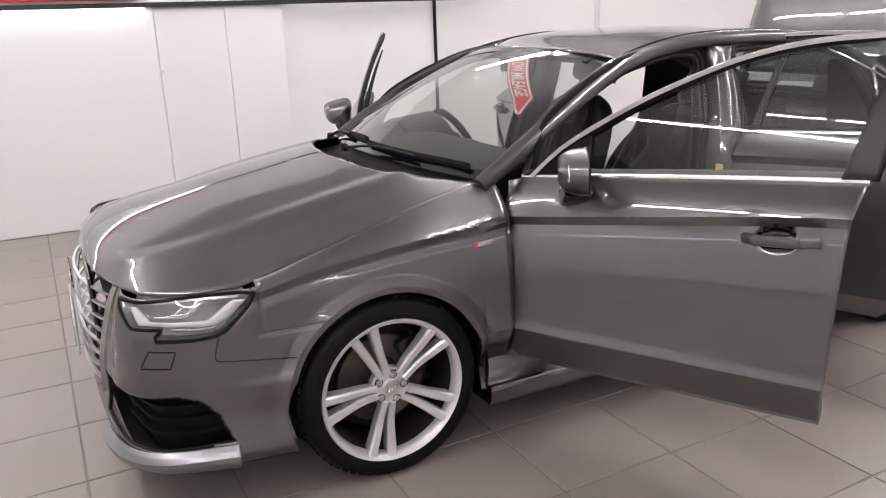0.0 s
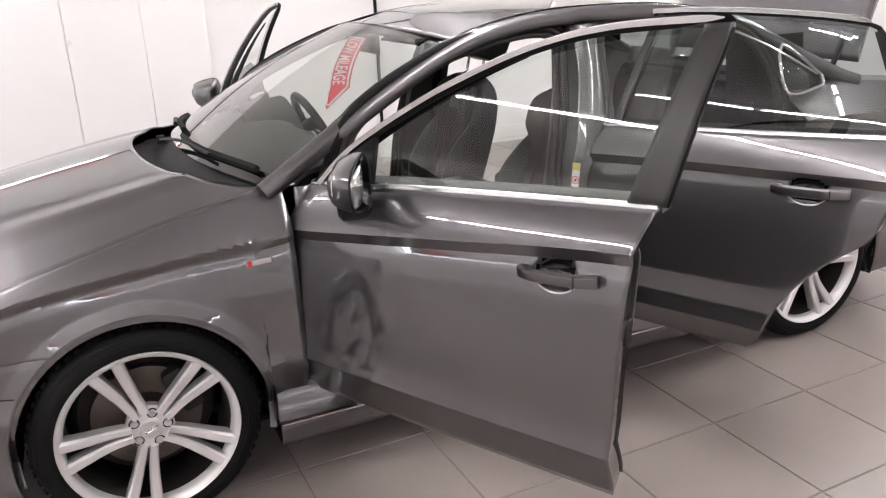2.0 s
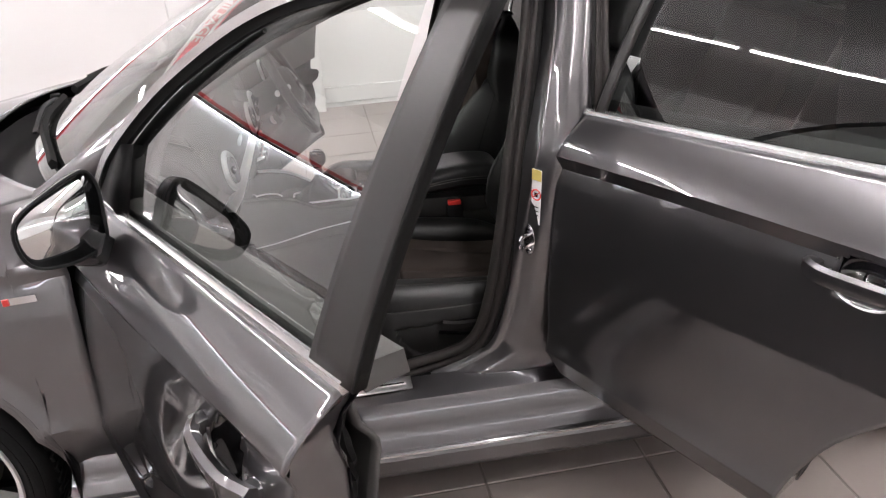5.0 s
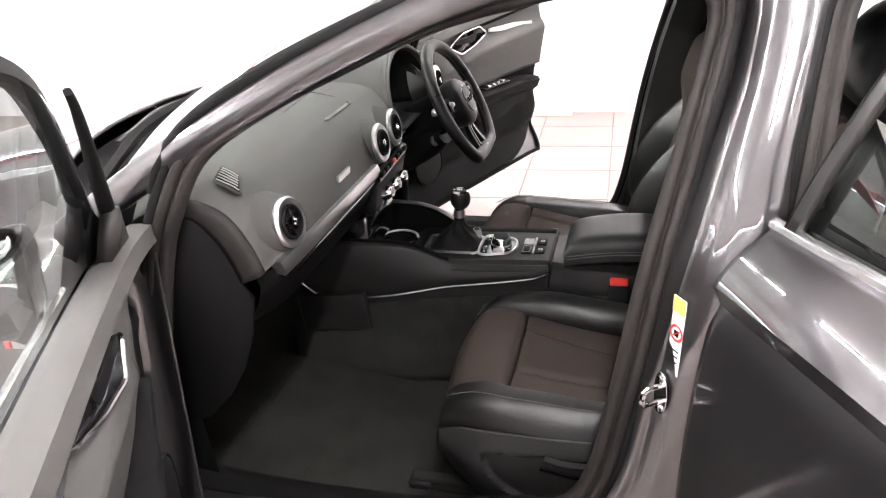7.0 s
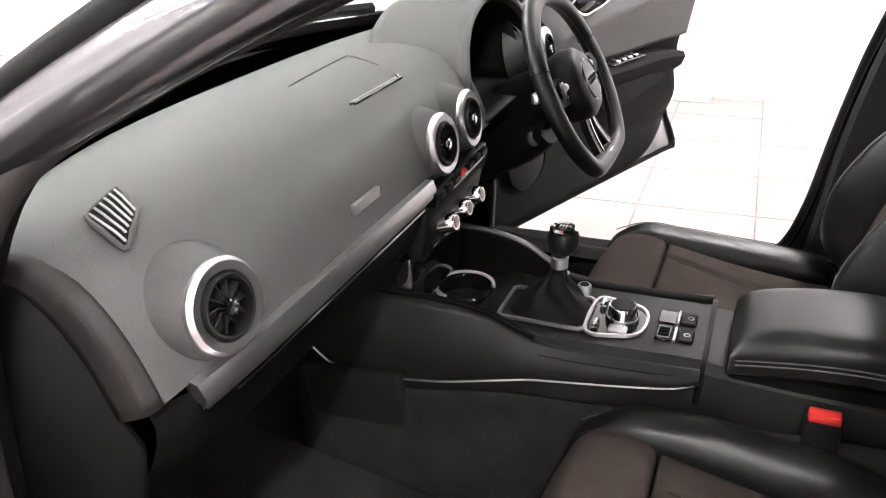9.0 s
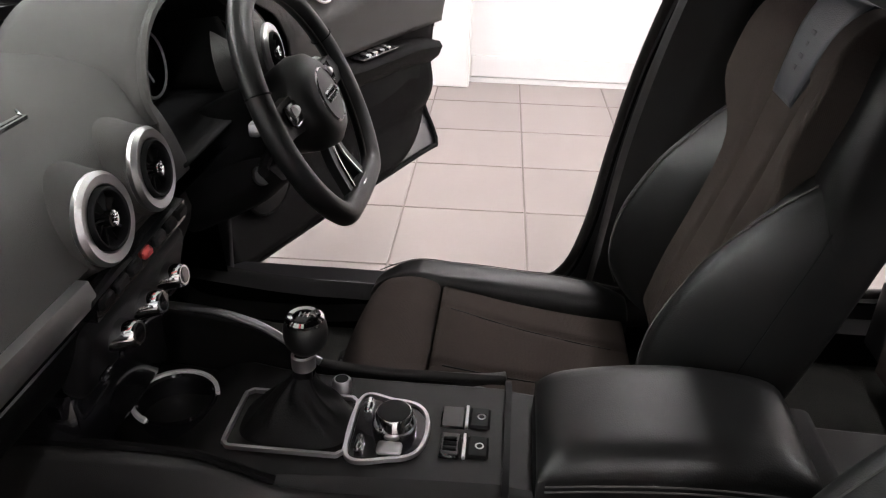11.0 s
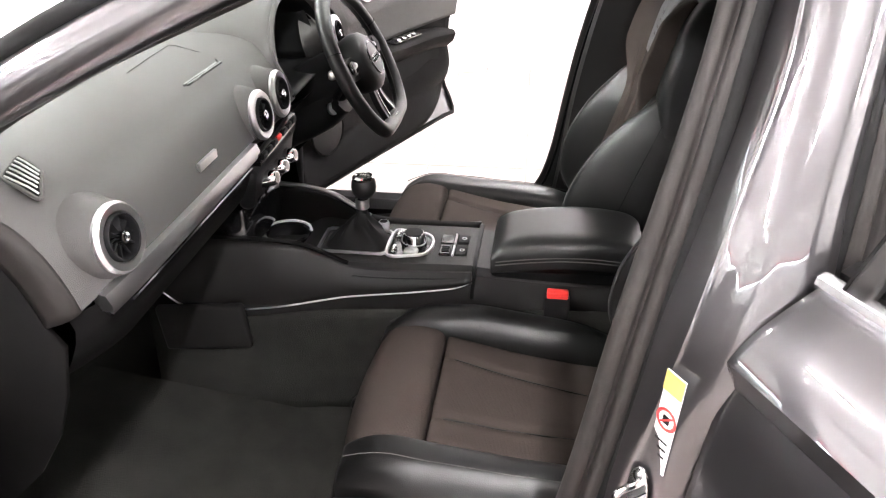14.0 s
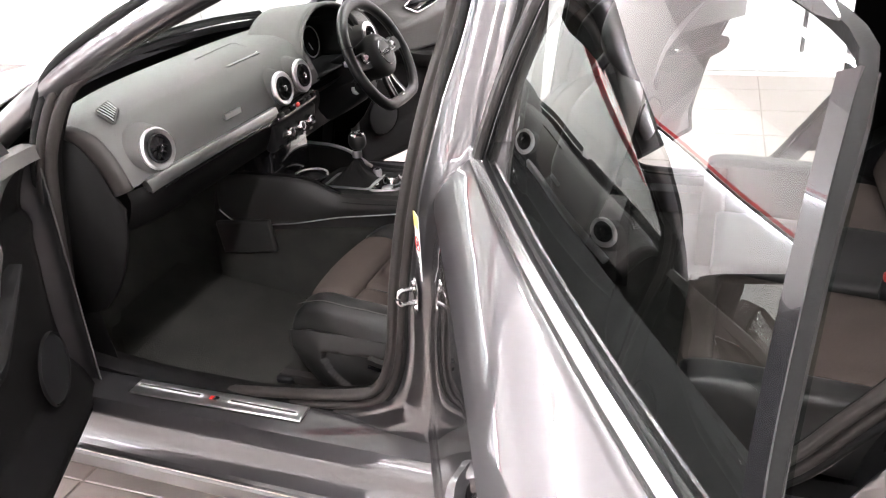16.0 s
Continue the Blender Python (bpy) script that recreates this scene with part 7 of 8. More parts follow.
    mm = [(1.034, -0.062), (1.034, 0.042), (1.075, 0.042), (1.105, 0.036), (1.120, 0.015), (1.122, -0.020), (1.112, -0.050), (1.085, -0.062)]
    frame_ring(mm, 0.0030, 0.607, SATIN, "control_frame", "satin silver frame of the rotary control")
    part("control_panel", slab_bm([(x, y) for x, y in mm], 0.003, Matrix.Translation((0, 0, 0.603)), 0.001, 1), GLOSS, k, "gloss black control panel")
    for i, (x, y) in enumerate(((1.046, 0.024), (1.046, -0.044))):
        part("toggle", box_bm((0.009, 0.028, 0.012), (x, y, 0.610), 0.003, 1), CHROME, k, "chrome toggle switch")
    dl = part("rotary_dial", turned_bm([(0, 0.026), (0.021, 0.026), (0.0225, 0.0245), (0.0235, 0.018), (0.0265, 0.012), (0.0275, 0.002), (0.0275, -0.004)], 40, Matrix.Translation((1.082, -0.006, 0.606))), CHROME, k, "chrome rotary control dial")
    part("dial_top", turned_bm([(0, 0.0275), (0.0195, 0.0270), (0.0205, 0.0255)], 32, Matrix.Translation((1.082, -0.006, 0.606))), PLASTIC, dl, "black dial top")
    part("control_button", box_bm((0.030, 0.020, 0.008), (1.082, -0.046, 0.609), 0.004, 2), SATIN, k, "silver control button")
    sb = part("start_button", turned_bm([(0, 0.018), (0.010, 0.018), (0.0125, 0.015), (0.0135, 0.0)], 28, Matrix.Translation((1.003, 0.062, 0.602))), SATIN, k, "round silver knob beside the gear lever")
    part("knob_face", turned_bm([(0, 0.0186), (0.0085, 0.0184), (0.009, 0.0175)], 20, Matrix.Translation((1.003, 0.062, 0.602))), PLASTIC, sb)
    # brake switch and stowage slot
    part("dark_slot", box_bm((0.030, 0.040, 0.004), (1.152, 0.022, 0.605), 0.002, 1), GLOSS, k, "dark slot in the console")
    part("brake_switch", box_bm((0.026, 0.042, 0.008), (1.152, -0.030, 0.606), 0.003, 1), GLOSS, k, "parking brake switch")
    for y in (-0.022, -0.030, -0.038):
        part("switch_rib", box_bm((0.016, 0.004, 0.003), (1.152, y, 0.6115), 0.001, 1), PLASTIC, k)
    for y in (0.022, -0.030):
        part("button", box_bm((0.026, 0.038, 0.007), (1.185, y, 0.606), 0.003, 1), PLASTIC, k, "square black console button")
        part("button_edge", box_bm((0.004, 0.040, 0.008), (1.169, y, 0.6065), 0.001, 1), SATIN, k, "silver button edge")
        part("button_mark", turned_bm([(0.0035, 0), (0.0045, 0.0006), (0.0055, 0)], 14, Matrix.Translation((1.187, y, 0.6098))), WHITE, k)
    part("console_joint", sweep_bm(flow([(1.214, -0.112, 0.545), (1.218, -0.108, 0.598), (1.219, -0.085, 0.6085), (1.219, 0, 0.6095), (1.219, 0.085, 0.6085), (1.218, 0.108, 0.598)], 30), [(-0.004, -0.004), (0.004, -0.004), (0.004, 0.003), (-0.004, 0.003)]), PLASTIC, k, "dark joint across the console")
    # gaiter and lever
    def gaiter(u, v):
        a = 2 * math.pi * u
        sq = lambda c: (abs(c) ** 0.6) * (1 if c > 0 else -1)
        w = (1 - v) ** 1.35
        fold = 0.004 * math.sin(a * 7 + v * 9) * math.sin(math.pi * v)
        rx, ry = 0.012 + 0.056 * w + fold, 0.012 + 0.036 * w + fold
        return (0.962 + 0.010 * v + rx * sq(math.cos(a)), -0.006 + 0.010 * v + ry * sq(math.sin(a)), 0.604 + 0.065 * v ** 0.9)
    part("gaiter", grid_bm(gaiter, 48, 14, wrap_u=True), GAITER, k, "folded black leather gear gaiter", sharp=60)
    gx = [(0.968, 0.003, 0.655), (0.972, 0.005, 0.690), (0.975, 0.007, 0.712)]
    gl = part("gear_lever", tube_bm(flow(gx, 8), 0.011, 14, scale=lambda t: 1.15 - 0.15 * t), PLASTIC, k, "black gear lever with a round knob")
    part("lever_collar", turned_bm([(0.012, 0), (0.0145, 0.002), (0.0145, 0.020), (0.012, 0.022)], 20, Matrix.Translation((0.9715, 0.0048, 0.677))), SATIN, gl, "silver collar")
    part("gear_knob", turned_bm([(0.011, -0.026), (0.018, -0.022), (0.0245, -0.012), (0.0265, 0.000), (0.025, 0.012), (0.021, 0.020)], 32, Matrix.Translation((0.976, 0.007, 0.727))), LEATHER, gl, "black leather knob", sharp=80)
    part("knob_ring", turned_bm([(0.0225, 0.016), (0.0228, 0.021), (0.019, 0.0245), (0.014, 0.0235)], 32, Matrix.Translation((0.976, 0.007, 0.727))), CHROME, gl, "chrome knob ring")
    part("knob_cap", turned_bm([(0.0145, 0.0232), (0.010, 0.0252), (0, 0.0258)], 28, Matrix.Translation((0.976, 0.007, 0.727))), GLOSS, gl, "black knob cap")
    for dx in (-0.005, 0, 0.005):
        part("shift_mark", box_bm((0.0012, 0.009, 0.0006), (0.976 + dx, 0.007, 0.7525)), WHITE, gl)
    part("shift_mark", box_bm((0.011, 0.0012, 0.0006), (0.976, 0.007, 0.7526)), WHITE, gl)
    # armrest
    def lid(u, v, h):
        x = 1.252 + 0.300 * u
        w = 0.088 + 0.006 * math.sin(math.pi * u)
        return (x, -0.015 - w + 2 * w * v, 0.661 + 0.020 * math.sin(math.pi * min(1, u * 0.9)) + 0.006 * u + h)
    am = part("armrest", pad_bm(lid, 24, 20, 0.20, 0.030, 0.060), LEATHER, k, "padded black leather centre armrest", sharp=70)
    st = []
    for j in range(40):
        u = 0.03 + 0.94 * j / 39
        p = lid(u, 0.0, 0)
        st.append((p[0], -0.015 - 0.0885 - 0.006 * math.sin(math.pi * u), p[2] - 0.036))
    part("armrest_stitch", tube_bm(st, 0.0013, 5), STITCH, am, "twin grey stitching")
    part("armrest_stitch", tube_bm([(x, y - 0.0008, z - 0.007) for x, y, z in st], 0.0013, 5), STITCH, am, "twin grey stitching")
    part("armrest_base", box_bm((0.34, 0.165, 0.05), (1.42, -0.015, 0.606), 0.012, 2), PLASTIC, k, "black armrest base")
    # buckle of the belt
    for s, x in ((-1, 1.386), (1, 1.31)):
        bk = part("belt_buckle", box_bm((0.050, 0.020, 0.10), (x, s * 0.128, 0.525), 0.006, 2), PLASTIC, k, "seat belt buckle with a red button")
        part("buckle_button", box_bm((0.042, 0.021, 0.014), (x, s * 0.128, 0.578), 0.003, 2), RED, bk, "red buckle button")
        part("buckle_stalk", tube_bm([(x, s * 0.128, 0.48), (x + 0.02, s * 0.13, 0.36)], 0.014, 8, flat=0.4), PLASTIC, bk)
    return k


console()


# ---- seats ----
def seat(cy, dx, s, back_tilt, back_dx, head):
    """A sports seat. cy: middle, dx: how far back, s: side of the door (-1 or 1)."""
    e = new("front_seat")
    e.parent = CAR
    tagged(e, "sports seat in brown-grey cloth with black leather bolsters")

    def P(x, y, z):
        return Vector((x + dx, cy + y * s, z))   # y > 0 is towards the door

    def base_top(x):
        return mono(x, [(1.02, 0.488), (1.05, 0.520), (1.12, 0.533), (1.20, 0.515), (1.35, 0.485), (1.50, 0.470), (1.56, 0.47)])

    def fixed(b):
        bmesh.ops.recalc_face_normals(b, faces=b.faces)
        return b
    # cushion: front pad, middle panel with two seams
    part("thigh_pad", fixed(pad_bm(lambda u, v, h: P(1.020 + 0.155 * u + 0.02 * (2 * v - 1) ** 2 * (1 - u), -0.172 + 0.334 * v, base_top(1.020 + 0.155 * u) - 0.045 * max(0, (0.35 - u) / 0.35) ** 2 + h), 20, 22, 0.12, 0.016, 0.10)), CLOTH, e, "brown-grey cloth thigh pad", sharp=70)
    part("cushion", fixed(pad_bm(lambda u, v, h: P(1.180 + 0.33 * u, -0.152 + 0.304 * v, base_top(1.18 + 0.33 * u) - 0.008 * math.exp(-((v - 0.22 - 0.10 * u) / 0.025) ** 2) - 0.008 * math.exp(-((v - 0.78 + 0.10 * u) / 0.025) ** 2) + h), 24, 60, 0.06, 0.010, 0.10)), CLOTH, e, "brown-grey cloth seat panel", sharp=70)
    for sgn in (-1, 1):
        line = [P(1.20 + 0.28 * k / 20, 0.304 * sgn * (0.28 - 0.10 * (0.02 + 0.28 * k / 20) / 0.33), base_top(1.20 + 0.28 * k / 20) - 0.0075) for k in range(21)]
        part("panel_seam", tube_bm(line, 0.0024, 5), PLASTIC, e, "dark seam in the seat panel")
    # bolsters
    for side in (-1, 1):
        def bol(u, v, h):
            x = 1.045 + 0.475 * u
            w = mono(u, [(0, 0.060), (0.25, 0.095), (0.7, 0.105), (1, 0.090)]) if side < 0 else mono(u, [(0, 0.070), (0.25, 0.092), (0.7, 0.100), (1, 0.090)])
            rise = mono(u, [(0, -0.012), (0.18, 0.016), (0.45, 0.050), (0.75, 0.054), (1.0, 0.034)]) if side < 0 else mono(u, [(0, -0.014), (0.2, 0.004), (0.5, 0.028), (0.8, 0.040), (1.0, 0.030)])
            y0 = 0.150
            crown = math.sin(math.pi * min(1, 0.15 + 0.75 * v))
            z = base_top(x) + rise * crown - (0.055 if side < 0 else 0.030) * max(0, v - 0.55) ** 2 * 4
            return P(x, side * (y0 + w * v), z + h)
        bb = part("cushion_bolster", fixed(pad_bm(bol, 26, 16, 0.16, 0.022, 0.11 if side < 0 else 0.044)), LEATHER, e, "black leather cushion bolster", sharp=75)
        seam = [bol(0.02 + 0.96 * k / 30, 0.80 if side < 0 else 0.62, 0.002) for k in range(31)]
        part("bolster_stitch", tube_bm(seam, 0.0011, 4), STITCH, bb)
    part("seat_base", fixed(box_bm((0.44, 0.44, 0.16), P(1.30, 0, 0.375), 0.03, 3)), PLASTIC, e, "black seat base")
    # outer side trim with lever and handle
    for side in (-1, 1):
        def leaf(x, z):
            """How far inside the recess of the trim a place lies, in metres."""
            zt = 0.432 + 0.02 * (x - 1.15)
            zl = mono(x, [(1.135, 0.425), (1.16, 0.372), (1.21, 0.330), (1.28, 0.306), (1.40, 0.298), (1.54, 0.300)])
            return min(zt - z, z - zl, x - 1.138)

        def trim(u, v):
            x = 1.046 + 0.49 * u
            top = mono(u, [(0, 0.462), (0.12, 0.474), (0.5, 0.470), (1, 0.480)])
            bot = mono(u, [(0, 0.425), (0.06, 0.375), (0.16, 0.325), (0.30, 0.285), (1, 0.285)])
            z = bot + (top - bot) * v
            y = 0.236 + 0.030 * math.sin(math.pi * min(1, 0.12 + v * 0.80)) * min(1, u * 5 + 0.1)
            if side > 0:
                y -= 0.012 * max(0.0, min(1.0, leaf(x, z) / 0.006))
            return P(x, side * y, z)
        tr = part("side_trim", fixed(grid_bm(trim, 70, 44)), CONSOLE, e, "black plastic seat side trim", thick=0.008, sharp=50)
        if side > 0:
            part("height_lever", fixed(sweep_bm(flow([P(1.265, 0.268, 0.434), P(1.32, 0.276, 0.430), P(1.44, 0.276, 0.438)], 12), [(-0.006, -0.007), (0.006, -0.008), (0.008, 0.006), (-0.006, 0.008)])), CONSOLE, tr, "black seat height lever")
            part("lever_slot", fixed(sweep_bm(flow([P(1.255, 0.258, 0.405), P(1.34, 0.260, 0.392), P(1.47, 0.260, 0.398)], 12), [(-0.002, -0.004), (0.002, -0.004), (0.002, 0.004), (-0.002, 0.004)])), GLOSS, tr)
    for side in (-1, 1):
        rl = part("seat_rail", fixed(box_bm((0.62, 0.030, 0.028), P(1.28, side * 0.20, 0.290), 0.004, 1)), DARKMETAL, e, "dark metal seat rail")
        part("rail_end", fixed(box_bm((0.05, 0.05, 0.022), P(0.99, side * 0.20, 0.290), 0.006, 1)), PLASTIC, rl)
    # backrest frame of reference: a up the back, y across, n forwards
    t = radians(back_tilt)
    org = Vector((1.583 + dx + back_dx, cy, 0.480))
    up, nrm = Vector((math.sin(t), 0, math.cos(t))), Vector((-math.cos(t), 0, math.sin(t)))

    def B(a, y, n):
        return org + up * a + Vector((0, y * s, 0)) + nrm * n

    def half(a):
        return mono(a, [(0, 0.140), (0.10, 0.130), (0.28, 0.118), (0.38, 0.142), (0.44, 0.172), (0.50, 0.178), (0.56, 0.160), (0.60, 0.128)])

    def width(a):
        return mono(a, [(0, 0.232), (0.2, 0.238), (0.40, 0.228), (0.50, 0.225), (0.56, 0.210), (0.60, 0.176), (0.622, 0.130)])

    def dip(a, v):
        g = 0.0
        w = 0.25 - 0.11 * a
        for c in (0.5 - w, 0.5 + w):
            g += 0.015 * math.exp(-((v - c) / 0.030) ** 2)
        return g if 0.03 < a < 0.80 else 0.0

    WING_UP = [(0, 0.0), (0.34, 0.0), (0.45, 0.042), (0.54, 0.038), (0.60, 0.014), (0.625, 0.0)]

    def face(a, v):
        q = 2 * v - 1
        wing_up = mono(a, WING_UP)
        return mono(a, [(0, 0.058), (0.15, 0.070), (0.40, 0.070), (0.54, 0.074), (0.60, 0.060), (0.625, 0.040)]) + wing_up * q * q
    part("back_panel", fixed(pad_bm(lambda u, v, h: B(0.02 + 0.585 * u, half(0.02 + 0.585 * u) * (2 * v - 1), face(0.02 + 0.585 * u, v) - dip(u, v) + h), 40, 60, 0.05, 0.012, 0.05)), CLOTH, e, "brown-grey cloth back panel with two seams", sharp=75)

    for sgn in (-1, 1):
        line = []
        for k in range(31):
            u = 0.05 + 0.72 * k / 30
            v = 0.5 + sgn * (0.25 - 0.11 * u)
            a = 0.02 + 0.585 * u
            line.append(B(a, half(a) * (2 * v - 1), face(a, v) - dip(u, v) + 0.0006))
        part("panel_seam", tube_bm(line, 0.0034, 6), PLASTIC, e, "dark seam in the back panel")

    # leather body of the back, a rounded slab that thins towards the top
    def body(u, v):
        a = 0.004 + 0.620 * math.sin(0.5 * math.pi * u) ** 0.85
        ang = 2 * math.pi * v
        ca, sa = math.cos(ang), math.sin(ang)
        p = 0.42
        nf = mono(a, [(0, 0.035), (0.45, 0.045), (0.56, 0.050), (0.61, 0.040), (0.624, 0.020)])
        nb = mono(a, [(0, -0.045), (0.15, -0.052), (0.38, -0.062), (0.50, -0.048), (0.57, -0.026), (0.61, 0.002), (0.624, 0.016)])
        if sa > 0:
            nf += 0.9 * mono(a, WING_UP) * abs(ca) ** (2 * p)
        return B(a, width(a) * abs(ca) ** p * (1 if ca > 0 else -1), (nf + nb) / 2 + (nf - nb) / 2 * abs(sa) ** p * (1 if sa > 0 else -1))
    bd = grid_bm(body, 40, 64, wrap_v=True)
    bmesh.ops.holes_fill(bd, edges=[q for q in bd.edges if q.is_boundary], sides=0)
    part("back_shell", fixed(bd), LEATHER, e, "black leather seat back", sharp=75)
    part("shell_seam", tube_bm([B(0.42 + 0.19 * k / 12, -0.985 * width(0.42 + 0.19 * k / 12), 0.030) for k in range(13)], 0.0013, 4), STITCH, e)
    em = part("emboss_field", fixed(pad_bm(lambda u, v, h: B(0.455 + 0.150 * u, (0.040 + 0.032 * u) * (2 * v - 1), face(0.455 + 0.150 * u, 0.5) + 0.006 + h), 12, 10, 0.10, 0.004, 0.03)), LEATHER_BLUE, e, "smooth embossed leather field")
    for k, ln in enumerate((0.010, 0.016, 0.008, 0.016)):
        part("emboss_mark", box_bm((0.0016, ln, 0.006), B(0.500 + 0.016 * k, 0.0, face(0.53, 0.5) + 0.0055), 0.0006, 1, Matrix.Rotation(t, 4, "Y")), LEATHER, em)

    # back bolsters
    for side in (-1, 1):
        def wing(u, v, h):
            a = 0.006 + 0.425 * u
            y0 = half(min(a, 0.30)) - 0.008 + 0.055 * max(0, (a - 0.30) / 0.13) ** 1.6
            w = width(a) + 0.003 - 0.030 * max(0.0, (u - 0.72) / 0.28) ** 2 - y0
            crest = mono(a, [(0, 0.085), (0.07, 0.136), (0.15, 0.150), (0.25, 0.134), (0.33, 0.100), (0.39, 0.066), (0.431, 0.040)])
            q = v / 0.58 if v < 0.58 else 1.0
            n = 0.060 + (crest - 0.060) * math.sin(0.5 * math.pi * q) if v < 0.58 else crest - (crest - 0.020) * ((v - 0.58) / 0.42) ** 2.4
            return B(a, side * (y0 + w * v), n + h)
        wb = part("back_bolster", fixed(pad_bm(wing, 30, 24, 0.10, 0.012, 0.03)), LEATHER, e, "black leather back bolster", sharp=80)
        part("bolster_stitch", tube_bm([wing(0.03 + 0.94 * k / 40, 0.50, 0.0012) for k in range(41)], 0.0014, 4), STITCH, wb, "grey bolster stitching")
        part("bolster_seam", tube_bm([wing(0.08 + 0.80 * k / 24, 0.97, 0.001) for k in range(25)], 0.0011, 4), PLASTIC, wb)
    # headrest on two posts
    for y in (-0.075, 0.075):
        ps = part("headrest_post", tube_bm([B(0.60, y, 0.012), B(0.70 + head, y, 0.020)], 0.0062, 12), CHROME, e, "chrome headrest post")
        part("post_collar", turned_bm([(0.008, 0.010), (0.014, 0.008), (0.018, 0)], 18, axes(B(0.621, y, 0.013), up, (0, 1, 0))), PLASTIC, ps)
    part("headrest", fixed(pad_bm(lambda u, v, h: B(0.640 + head + 0.180 * u, (0.135 - 0.020 * u) * (2 * v - 1), 0.074 + 0.022 * math.sin(math.pi * u) - 0.03 * u - 0.02 * (2 * v - 1) ** 2 + h), 18, 18, 0.22, 0.045, 0.105)), LEATHER, e, "black leather headrest", sharp=80)
    return e


seat(-0.355, 0.0, -1, 20.5, 0.0, -0.015)
seat(0.338, -0.083, 1, 17.0, 0.0, 0.06)


def rear_bench():
    b = new("rear_bench")
    b.parent = CAR
    tagged(b, "rear bench in brown-grey cloth and black leather")
    for cy in (-0.36, 0.36):
        part("bench_cushion", pad_bm(lambda u, v, h: (2.0 + 0.44 * u, cy - 0.19 + 0.38 * v, 0.520 - 0.04 * u + h), 16, 16, 0.10, 0.025, 0.16), CLOTH, b, "cloth bench cushion", sharp=75)
        part("bench_edge", pad_bm(lambda u, v, h: (1.94 + 0.50 * u, cy + math.copysign(0.235, cy) - 0.045 + 0.09 * v, 0.528 - 0.03 * u + h), 14, 10, 0.2, 0.03, 0.17), LEATHER, b, "leather bench bolster", sharp=75)
        part("bench_front", pad_bm(lambda u, v, h: (1.935 + 0.07 * u, cy - 0.20 + 0.40 * v, 0.515 + h), 8, 14, 0.25, 0.03, 0.17), CLOTH, b, "cloth front of the bench", sharp=75)
        part("bench_back", pad_bm(lambda u, v, h: (2.40 + 0.24 * u - h * 0.9, cy - 0.24 + 0.48 * v, 0.50 + 0.52 * u + h * 0.35), 16, 16, 0.10, 0.03, 0.10), CLOTH, b, "cloth bench backrest", sharp=75)
        part("bench_headrest", pad_bm(lambda u, v, h: (2.63 + 0.05 * u - h * 0.9, cy - 0.12 + 0.24 * v, 1.02 + 0.13 * u + h * 0.3), 12, 12, 0.22, 0.03, 0.08), LEATHER, b, "black leather rear headrest", sharp=80)
    part("bench_middle", pad_bm(lambda u, v, h: (1.98 + 0.46 * u, -0.17 + 0.34 * v, 0.530 - 0.03 * u + h), 12, 12, 0.10, 0.02, 0.16), LEATHER, b, "leather bench middle", sharp=75)
    bk = part("belt_buckle", box_bm((0.045, 0.02, 0.05), (2.36, -0.22, 0.53), 0.006, 2), PLASTIC, b, "seat belt buckle with a red button")
    part("buckle_button", box_bm((0.04, 0.021, 0.018), (2.36, -0.22, 0.562), 0.003, 1), RED, bk, "red buckle button")


rear_bench()

# seat belts hang down the centre pillars
for s in (-1, 1):
    sbelt = part("seat_belt", sweep_bm(flow([(1.60, s * 0.575, 1.24), (1.60, s * 0.61, 1.0), (1.595, s * 0.66, 0.7), (1.59, s * 0.665, 0.42)], 24), [(-0.0012, -0.024), (0.0012, -0.024), (0.0012, 0.024), (-0.0012, 0.024)], up=(1, 0, 0)), RUBBER, CAR, "black seat belt on the pillar")
    part("belt_guide", box_bm((0.07, 0.02, 0.05), (1.60, s * 0.572, 1.25), 0.008, 2), PLASTIC, sbelt)
# inside mirror
im = part("inside_mirror", pad_bm(lambda u, v, h: (1.02 - h * 0.8, 0.02 - 0.125 + 0.25 * u, 1.245 + 0.07 * v + h * 0.1), 14, 10, 0.2, 0.018, 0.03), PLASTIC, CAR, "black inside mirror", flip=True)
part("mirror_glass", box_bm((0.003, 0.22, 0.055), (1.026, 0.02, 1.280), 0.001, 1), MIRROR, im)
part("mirror_stem", tube_bm([(0.99, 0.02, 1.28), (0.955, 0.02, 1.325)], 0.012, 10), PLASTIC, im)
for y in (-0.33, 0.36):
    part("sun_visor", pad_bm(lambda u, v, h: (1.03 + 0.16 * v, y - 0.17 + 0.34 * u, 1.315 + 0.03 * v + h), 8, 6, 0.1, 0.008, 0.016), CARD, CAR, "dark folded sun visor")


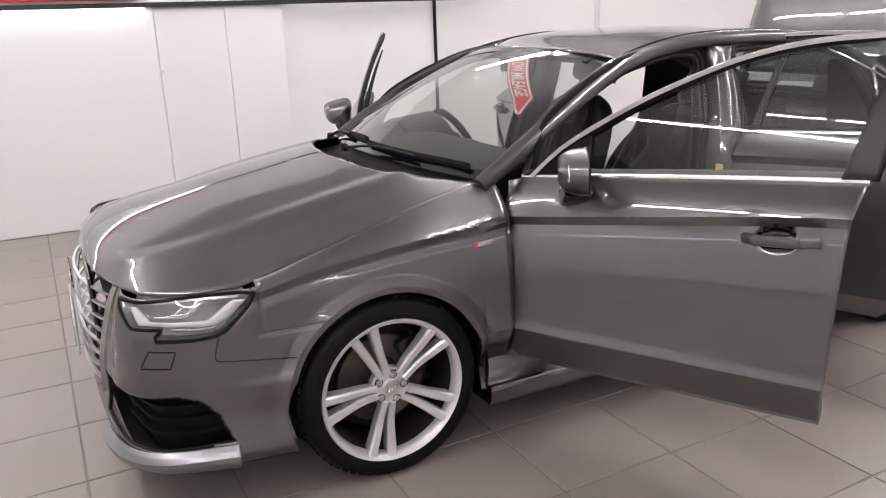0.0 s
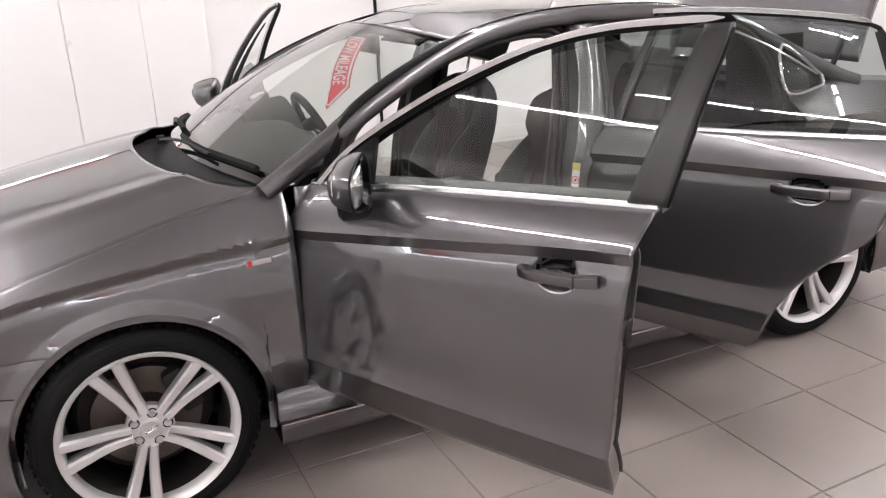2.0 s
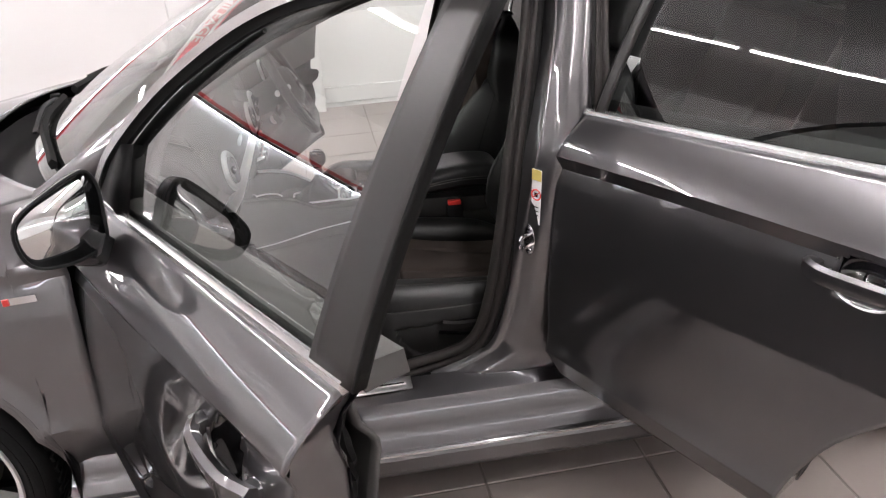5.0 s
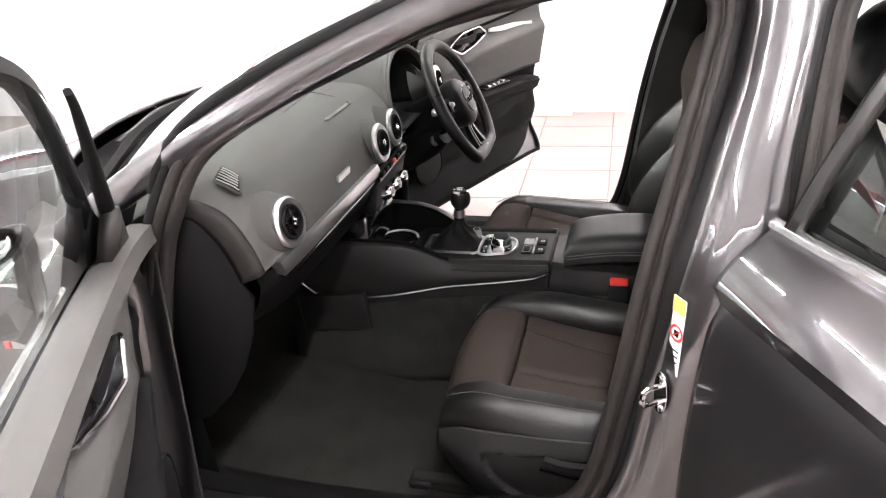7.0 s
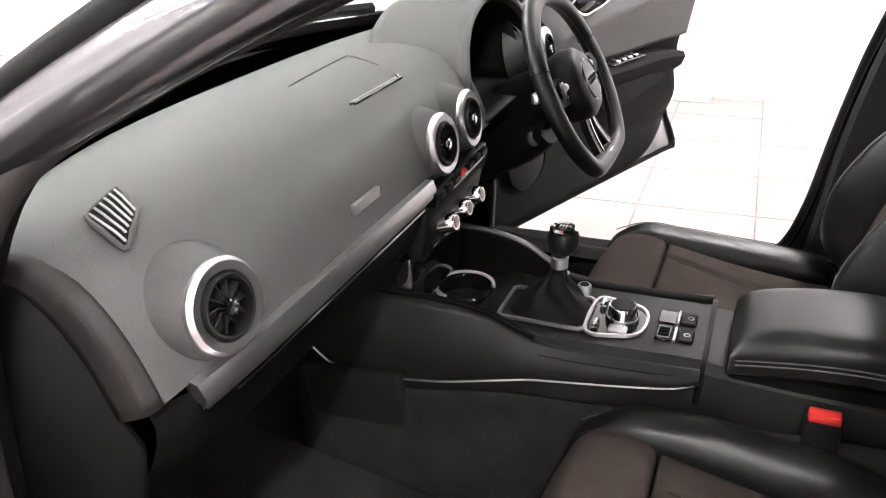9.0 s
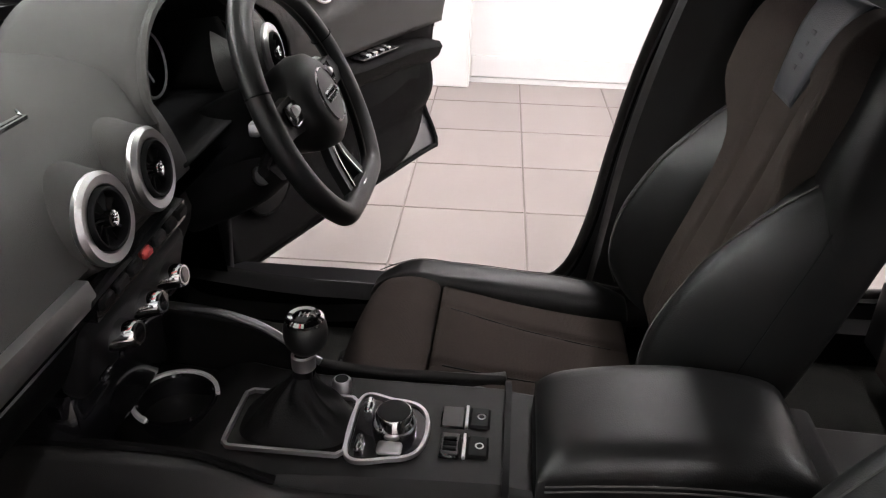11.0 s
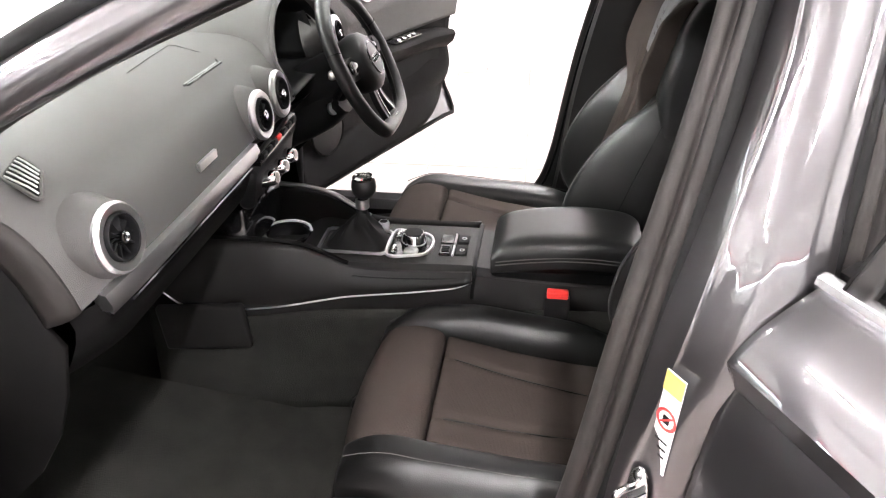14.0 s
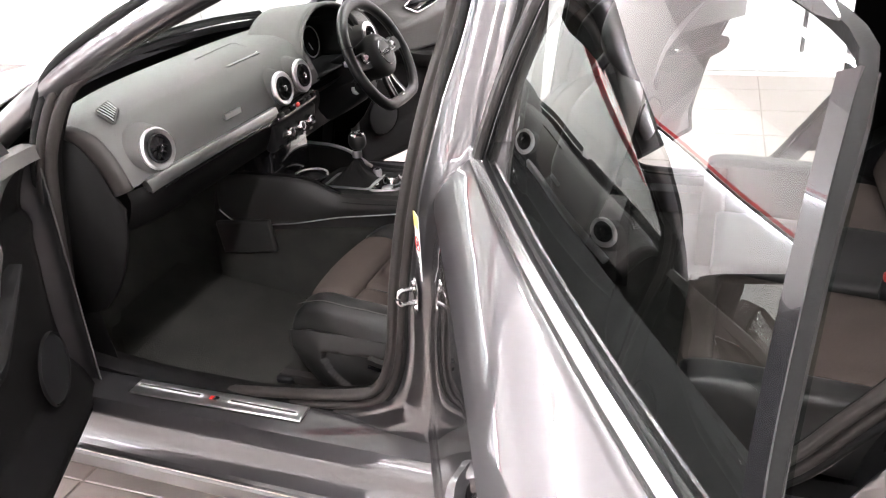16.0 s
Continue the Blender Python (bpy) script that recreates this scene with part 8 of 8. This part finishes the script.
# ---- sign behind the windscreen ----
def sign():
    """A red arrow-ended card stuck inside the glass, running down towards the pillar."""
    tl, tr, lq, sr, tip = (-0.120, 0.900), (-0.278, 0.905), (-0.500, 0.545), (-0.590, 0.575), (-0.612, 0.425)

    def on(a, w, out=0.0):
        """Down a and across w of the card's straight part."""
        lo = [tl[k] + (lq[k] - tl[k]) * a for k in (0, 1)]
        hi = [tr[k] + (sr[k] - tr[k]) * a for k in (0, 1)]
        return on_screen(lo[0] + (hi[0] - lo[0]) * w, lo[1] + (hi[1] - lo[1]) * w, -0.010 + out)

    def on_tip(a, w, out=0.0):
        p = [lq[k] + (sr[k] - lq[k]) * w for k in (0, 1)]
        return on_screen(p[0] + (tip[0] - p[0]) * a, p[1] + (tip[1] - p[1]) * a, -0.010 + out)
    b = merge_bm(grid_bm(lambda u, v: on(u, v), 16, 6), grid_bm(lambda u, v: on_tip(u * 0.995, v), 6, 6))
    bmesh.ops.remove_doubles(b, verts=b.verts, dist=0.0005)
    e = part("windscreen_sign", b, SIGNRED, None, sharp=30, thick=0.0015)
    tagged(e, "red arrow-shaped sign with white lettering on the windscreen", "sign")
    edge = [on(0.025 + 0.975 * k / 10, 0.08, 0.003) for k in range(11)] + [on_tip(k / 6, 0.08, 0.003) for k in range(1, 6)]
    edge2 = [on(0.025 + 0.975 * k / 10, 0.92, 0.003) for k in range(11)] + [on_tip(k / 6, 0.92, 0.003) for k in range(1, 6)]
    for line in (edge + edge2[::-1],):
        part("border", tube_bm(line, 0.0038, 5, True), WHITE, e, "white border line")
    cu = bpy.data.curves.new("text", "FONT")
    cu.body, cu.size, cu.align_x, cu.align_y = "LOW MILEAGE", 1.0, "LEFT", "BOTTOM_BASELINE"
    cu.offset = 0.02
    tmp = bpy.data.objects.new("tmp", cu)
    scene.collection.objects.link(tmp)
    me = bpy.data.meshes.new_from_object(tmp.evaluated_get(bpy.context.evaluated_depsgraph_get()))
    bpy.data.objects.remove(tmp)
    xs = [v.co.x for v in me.vertices]
    ys = [v.co.y for v in me.vertices]
    for v in me.vertices:
        v.co = on(0.07 + 0.90 * (v.co.x - min(xs)) / (max(xs) - min(xs)), 0.20 + 0.60 * (v.co.y - min(ys)) / (max(ys) - min(ys)), 0.004)
    me.materials.clear()
    me.materials.append(WHITE)
    tx = new("lettering", me)
    tx.parent = e
    tagged(tx, "white lettering reading LOW MILEAGE")


sign()


# ---- floor tiles, each a piece of the floor ----
def tiles():
    px, py, turn = 0.455, 0.445, radians(1.2)
    ox, oy = 0.434, -1.23
    c, s = math.cos(turn), math.sin(turn)
    mesh = bpy.data.meshes.new("tile")
    b = box_bm((px - 0.0075, py - 0.0075, 0.012), (0, 0, -0.006), 0.0015, 1)
    b.to_mesh(mesh)
    b.free()
    mesh.materials.append(TILE)
    near, rest = [], bmesh.new()
    for i in range(-16, 20):
        for j in range(-12, 14):
            gx, gy = (i + 0.5) * px, (j + 0.5) * py
            x, y = ox + c * gx - s * gy, oy + s * gx + c * gy
            if not (X0 < x < X1 and Y0 < y < Y1 + 0.1):
                continue
            if -3.2 < x < 5.0 and -2.6 < y < Y1 + 0.05 and len(near) < 300:
                near.append((x, y))
            else:
                q = box_bm((px - 0.0075, py - 0.0075, 0.012), (x, y, -0.006), 0, 1, Matrix.Rotation(turn, 4, "Z"))
                me = bpy.data.meshes.new("t")
                q.to_mesh(me)
                q.free()
                rest.from_mesh(me)
                bpy.data.meshes.remove(me)
    tagged(part("tile_field", rest, TILE, FLOOR, sharp=30), kind="stuff")
    for x, y in near:
        o = new("tile", mesh)
        o.parent = FLOOR
        o.matrix_basis = pose(x, y, 0, 0, 0, math.degrees(turn))


tiles()
